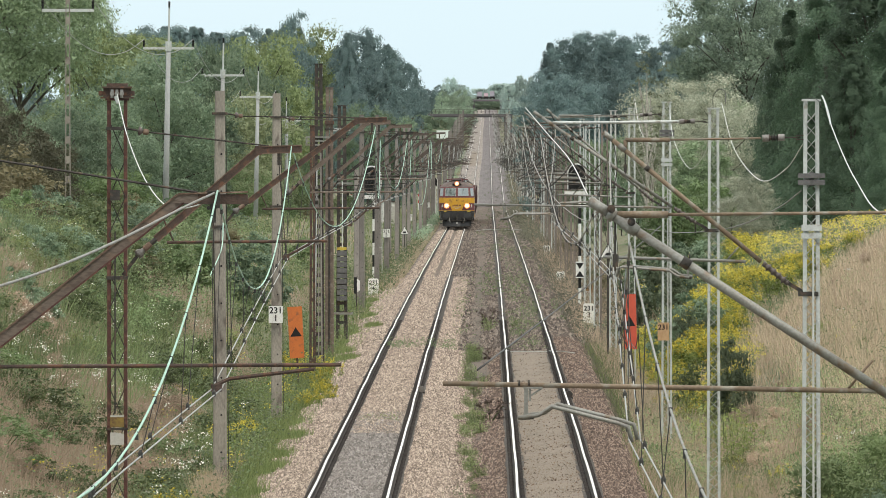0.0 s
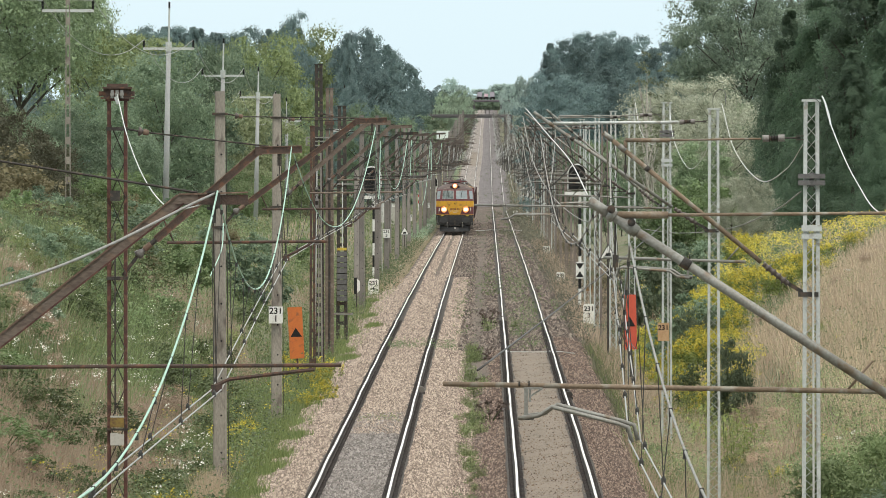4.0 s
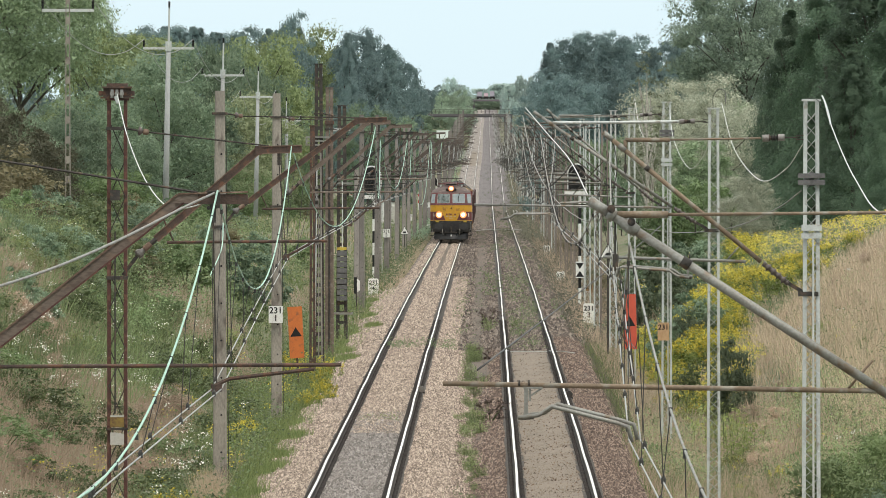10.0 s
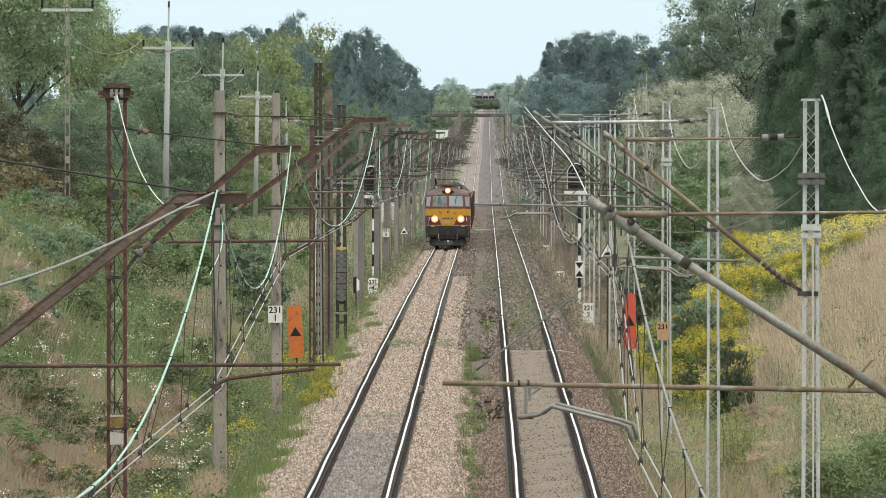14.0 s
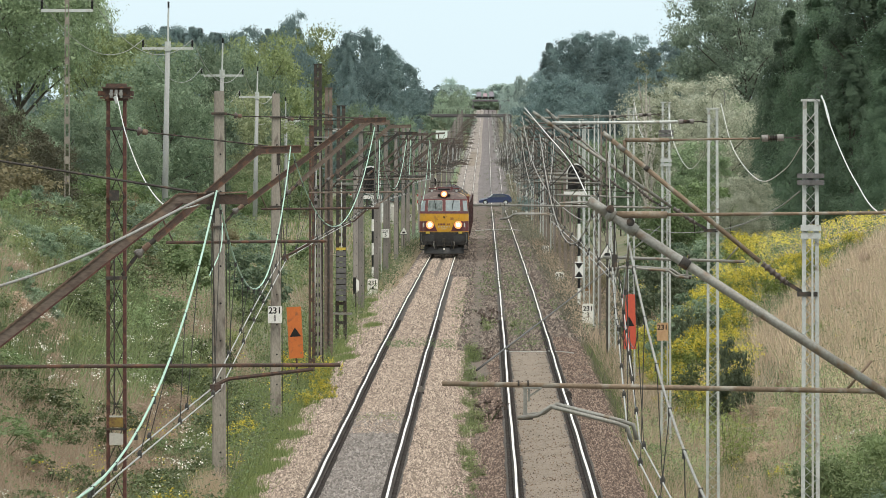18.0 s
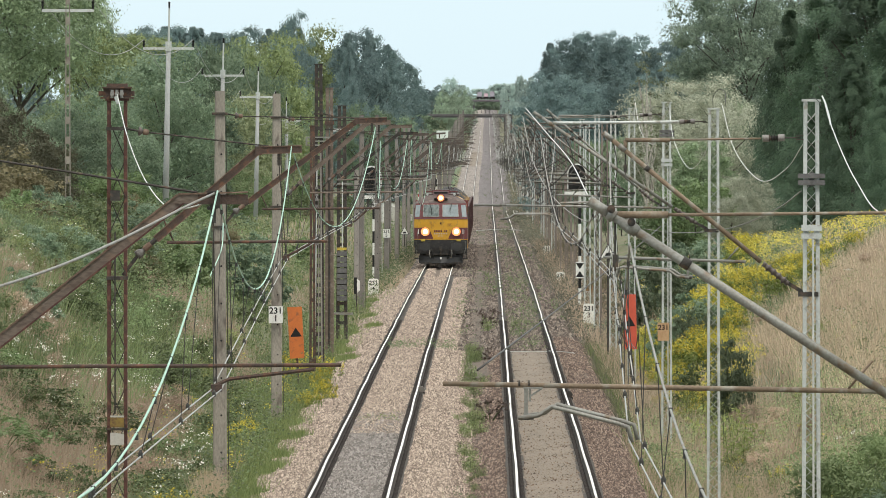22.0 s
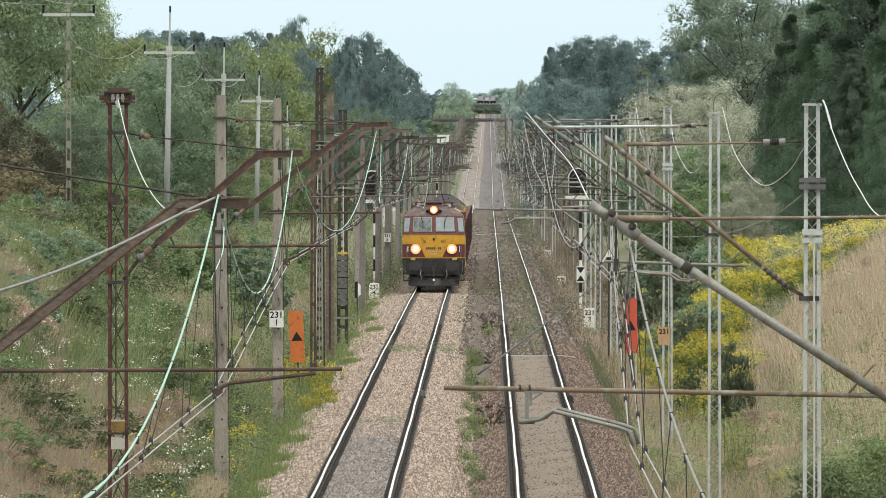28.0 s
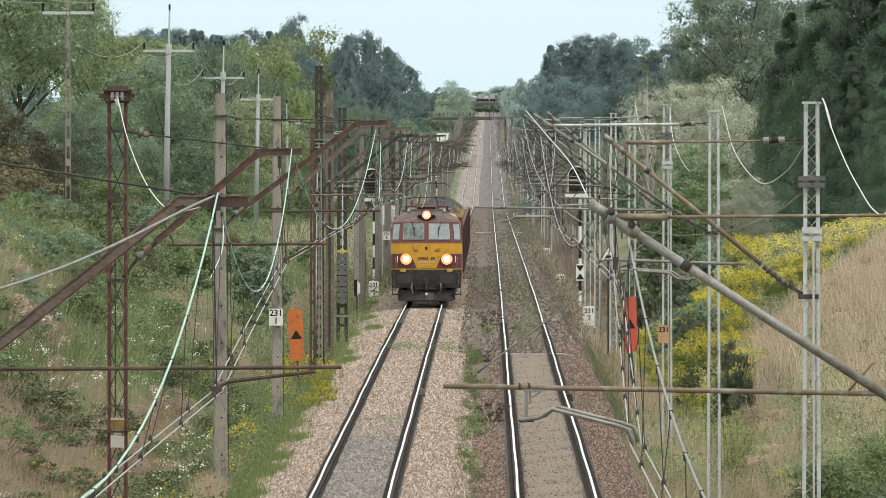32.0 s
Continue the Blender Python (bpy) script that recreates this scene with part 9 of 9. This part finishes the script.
tufts("track_weeds", 200, (RX - 0.5, RX + 0.6), (446, 900), 0.3, 0.04, WEED, "green weeds growing between the rails", None, 34, (0.0, 1.0), 24, 0.4)
tufts("track_weeds", 46, (LX - 0.6, LX + 1.6), (450, 462), 0.3, 0.04, LEAF_FRESH, "green weeds growing across the track", None, 35, (0.0, 1.0), 24, 0.4)
tufts("track_weeds", 12, (LX - 0.5, LX + 0.5), (336, 342), 0.2, 0.03, GRASS, "small weeds growing across the track", None, 46, (0.0, 1.0), 24, 0.6)
_rw = np.random.default_rng(52)
for xp, yt, yb, brown in [(833 + _rw.normal(0, 9), q - _rw.uniform(9, 26), q, 0) for q in _rw.uniform(610, 862, 30)] + [(825, 636, 665, 0), (836, 655, 692, 0), (845, 712, 746, 0), (868, 706, 744, 1), (824, 768, 806, 0), (836, 786, 834, 0), (846, 812, 850, 0), (829, 736, 772, 0), (850, 735, 765, 0), (842, 602, 620, 0), (862, 553, 568, 0), (842, 845, 872, 0), (856, 612, 625, 1), (868, 545, 556, 1), (909, 552, 566, 0)]:
    d = 7.85 * F / (yb - HOR)
    plant("track_weed_brown" if brown else "track_weed", xp, yt, d, 1.25, "weeds between the tracks", base=float(railz(d)) - 0.33)
_rs = np.random.default_rng(91)
cx, cy = _rs.uniform(LX - 3.1, LX - 1.3, 260), spread_y(_rs, 260, 225, 640)
sel = _rs.uniform(0, 1, 260) < 0.6 * np.clip((LX - 1.8 - cx) / 0.9, 0.05, 1)
cx, cy = cx[sel], cy[sel]
k = _rs.integers(0, len(cx), 52000)
sx, sy = cx[k] + _rs.normal(0, 0.15, len(k)), cy[k] + _rs.normal(0, 1.3, len(k))
sz = railz(sy) - np.interp(sx, *zip(*BED)) - 0.01
sh, sa, sw = 0.18 * _rs.uniform(0.4, 1.3, len(k)), _rs.uniform(0, 6.28, len(k)), 0.012 * _rs.uniform(0.6, 1.4, len(k))
v = np.stack([np.stack([sx - np.cos(sa) * sw, sy - np.sin(sa) * sw, sz], -1), np.stack([sx + np.cos(sa) * sw, sy + np.sin(sa) * sw, sz], -1), np.stack([sx + _rs.normal(0, 0.05, len(k)), sy + _rs.normal(0, 0.05, len(k)), sz + sh], -1)], 1)
tagged(new("shoulder_grass", fast_mesh("shoulder_grass", v, 3, GRASS)), "tongues and patches of green grass on the ballast shoulder", "grass", kind="stuff")
tufts("far_verge_weeds", 3500, (3.0, 6.5), (480, 2200), 0.7, 0.07, BROWN_WEED, "rank green-brown weeds beside the far track", open_r, 39)
blades("far_verge_grass", 9000, (3.2, 6.5), (480, 2200), 0.7, 0.02, PINKDRY, "dry brown plants beside the far track", open_r, 40)
tufts("far_verge_weeds", 2500, (-7.5, -4.6), (655, 2200), 0.7, 0.09, WEED, "rank green weeds along the far masts", None, 41)
blades("far_verge_grass", 9000, (-7.5, -4.4), (655, 2200), 0.6, 0.02, DRY, "dry plants along the far masts", None, 42)
tufts("far_bed_weeds", 1100, (RX - 0.6, RX + 2.6), (1000, 3200), 0.3, 0.08, BROWN_WEED, "weeds growing through the far second track", lambda x, y, u: (x > RX + 1.1) | (field(x * 2, y * 0.3) < -0.2), 62, (0, 1), 16, 0.5)
tufts("far_verge_weeds", 1800, (2.9, 4.6), (1000, 3200), 0.7, 0.1, BROWN_WEED, "dull scrub along the far second track", None, 63)
tufts("far_verge_weeds", 1200, (-6.4, -4.7), (1000, 3200), 0.8, 0.12, LEAF_MID, "green scrub along the far masts", None, 64)
tufts("far_track_weeds", 700, (-1.2, RX + 1.6), (480, 3200), 0.3, 0.07, WEED, "weeds scattered over the old ballast", lambda x, y, u: field(x * 2, y * 0.5) < 0.0, 43, (0, 1), 16, 0.5)
blades("lush_grass", 26000, (-7.4, -4.9), (212, 430), 0.42, 0.01, GRASS, "lush green grass between the bank and the ballast", lambda x, y, u: (x > -6.4) | (u < 0.5), 61)
blades("straw_clump", 1600, (-5.7, -5.3), (262, 267), 0.85, 0.009, DRY, "pale dry straw clump at the foot of the bank", None, 44, 0.2)
blades("bank_top_reeds", 14000, (-17, -9.5), (300, 460), 0.9, 0.014, REED, "pale reeds on the upper bank", lambda x, y, u: field(x, y) < 0.2, 45, 0.3)

blades("verge_grass", 11000, (3.25, 5.4), (215, 330), 0.35, 0.01, GRASS, "green grass at the foot of the right bank", None, 47)
blades("dry_verge", 11000, (3.25, 5.6), (215, 330), 0.45, 0.009, PINKDRY, "dry brown grass at the foot of the right bank", None, 48)
blades("verge_grass", 7000, (3.4, 4.7), (330, 470), 0.35, 0.01, GRASS, "green grass along the old ballast", open_r, 53)
for i in range(30):
    d, xp = (_rt.uniform(245, 330), _rt.uniform(1190, 1470)) if i < 16 else (_rt.uniform(285, 350), _rt.uniform(1150, 1330))
    x = px(xp, 0, d).x
    plant("gold_thin" if i % 2 else "weed_fresh", xp, HOR + (7.5 - float(landz(x, d)) - _rt.uniform(0.25, 0.55)) * F / d, d, 1.0, "low plants on the right bank")
tufts("bank_herbs", 1300, (5.0, 16), (215, 480), 0.45, 0.03, LEAF_YELLOW, "yellow-green herbs scattered through the straw", lambda x, y, u: field(x * 0.9 + 4, y * 0.8) < 0.05, 49, (0.1, 1.0), 22, 0.3)
tufts("bank_herbs", 1400, (5.0, 16), (215, 480), 0.4, 0.03, LEAF_FRESH, "small green herbs scattered through the straw", lambda x, y, u: field(x * 0.9, y * 0.8 + 9) < -0.1, 50, (0.1, 1.0), 22, 0.3)
tufts("goldenrod", 120, (5.0, 12), (215, 360), 0.4, 0.026, GOLD, "small yellow flowers scattered through the straw", lambda x, y, u: field(x * 1.2, y) < 0.1, 51, (0.75, 1.0), 16, 0.16)
blades("straw_grass", 60000, (7.5, 17), (215, 430), 0.55, 0.009, DRY, "pale straw covering the upper bank", lambda x, y, u: (y < 390) | (u < 0.2), 52)
blades("brown_straw", 60000, (5.5, 17), (215, 460), 0.6, 0.009, PINKDRY, "brownish seeding grass through the straw", lambda x, y, u: (field(x * 1.6 + 5, y * 1.1) > -0.1) | (u < 0.3), 65)
blades("dark_grass", 26000, (5.5, 17), (215, 460), 0.42, 0.01, WEED, "dark green grass at the foot of the straw", lambda x, y, u: field(x * 1.9, y * 1.4 + 3) < 0.1, 66)
for i in range(150):     # mixed clumps over the near left bank
    d = 1 / _rt.uniform(1 / 440, 1 / 200)
    x = _rt.uniform(-14.5, -6.3)
    xp = VPX + x * F / d
    if -40 < xp < 600:
        dry = dryness(x, d) > 0.0
        plant(("dry_clump" if i % 4 else "weed_dark") if dry else ("herb_clump", "weed_fresh", "herb_clump", "weed_dark")[i % 4], xp, HOR + (7.5 - float(landz(x, d)) - _rt.uniform(0.35, 0.8)) * F / d, d, _rt.uniform(0.9, 1.6), "plants of the left bank")
for i in range(70):      # and over the right
    d = 1 / _rt.uniform(1 / 420, 1 / 215)
    x = _rt.uniform(5.2, 13)
    xp = VPX + x * F / d
    if xp < 1600:
        plant(("herb_clump", "dry_clump", "dry_clump")[i % 3], xp, HOR + (7.5 - float(landz(x, d)) - _rt.uniform(0.25, 0.55)) * F / d, d, _rt.uniform(0.9, 1.5), "plants of the right bank")
blades("far_field_grass", 9000, (-26, -6.6), (600, 1800), 0.5, 0.03, GRASS, "tall grass behind the masts", None, 53)
blades("far_field_grass", 4000, (-26, -6.6), (600, 1800), 0.5, 0.03, PINKDRY, "dry grass behind the masts", lambda x, y, u: field(x * 0.5, y * 0.2) > 0.0, 55)
tufts("far_field_weeds", 4200, (-26, -6.6), (600, 1800), 0.9, 0.11, WEED, "rank green weeds behind the masts", lambda x, y, u: field(x * 0.5, y * 0.2) < 0.2, 54)
tufts("bank_herbs", 2600, (3.5, 8.0), (215, 345), 0.55, 0.036, LEAF_YELLOW, "yellow-green herbs at the foot of the bank", lambda x, y, u: field(x * 1.4 + 2, y * 0.9) < 0.1, 56, (0.1, 1.0), 22, 0.3)
tufts("bank_herbs", 1600, (3.5, 8.0), (215, 345), 0.5, 0.036, WEED, "dark green herbs at the foot of the bank", lambda x, y, u: field(x * 1.4, y * 0.9 + 5) < 0.1, 57, (0.1, 1.0), 22, 0.3)
tufts("goldenrod", 60, (3.8, 6.2), (215, 330), 0.4, 0.024, GOLD, "small yellow flowers at the foot of the bank", None, 58, (0.75, 1.0), 14, 0.16)
for i in range(44):      # thicket along the upper left bank
    d = _rt.uniform(330, 450)
    x = _rt.uniform(-16, -10.8)
    xp = VPX + x * F / d
    if -60 < xp:
        plant(("weed_dark", "bush_near", "herb_clump", "bush_brown", "bush_mid")[i % 5], xp, HOR + (7.5 - float(landz(x, d)) - _rt.uniform(0.6, 1.2)) * F / d, d, _rt.uniform(1.0, 1.5), "thicket on the upper bank")
blades("bank_reeds", 9000, (-14.5, -8.5), (290, 420), 0.9, 0.013, REED, "tall pale reeds among the weeds of the bank", lambda x, y, u: field(x * 1.5, y * 1.2) < 0.15, 59, 0.3)
tufts("white_flowers", 260, (-14, -8), (280, 430), 0.9, 0.026, UMBEL, "white umbel flowers among the reeds", lambda x, y, u: field(x * 1.1 + 3, y) > 0.0, 60, (0.84, 1.03), 9, 0.08)

# ---- what moves ----


def on_track(y, x=LX + 0.1):
    z0, z1 = float(railz(y - 6)), float(railz(y + 6))
    return Matrix.Translation((x, y, (z0 + z1) / 2)) @ Matrix.Rotation(math.atan2(z1 - z0, 12.0), 4, "X")


SPEED, START = 17.75, 1137.0        # metres a second, and where the front is at the start


def motions():
    times = [i * 1.0 for i in range(33)]
    walk(loco, [(t, on_track(START + HL - SPEED * t)) for t in times])
    for i, w in enumerate(WAGONS):
        off = 2 * HL + 0.9 + WLEN + i * (2 * WLEN + 1.2)
        walk(w, [(t, on_track(START + off - SPEED * t)) for t in times])
    turn = SPEED / 0.62
    for k, (w, y) in enumerate(WHEELS):
        walk(w, [(i / 30, Matrix.Translation((0, y, 0.62)) @ Matrix.Rotation(turn * i / 30, 4, "X")) for i in range(961)])
    # the car comes over the crossing from the right and goes off behind the train
    cx = lambda t: ((908 - 59 * (t - 17)) - VPX) * CY / F + 2.08
    road = lambda x: float(landz(x, CY)) + (0.45 if abs(x) < 6 else 0.27)
    walk(car, [(t, Matrix.Translation((cx(t), CY, road(0 if abs(cx(t)) < 7 else cx(t))))) for t in times])
    for w, x, y in CAR_WHEELS:
        walk(w, [(i / 10, Matrix.Translation((x, y, 0.31)) @ Matrix.Rotation(-4.18 / 0.31 * i / 10, 4, "Y")) for i in range(321)])


motions()
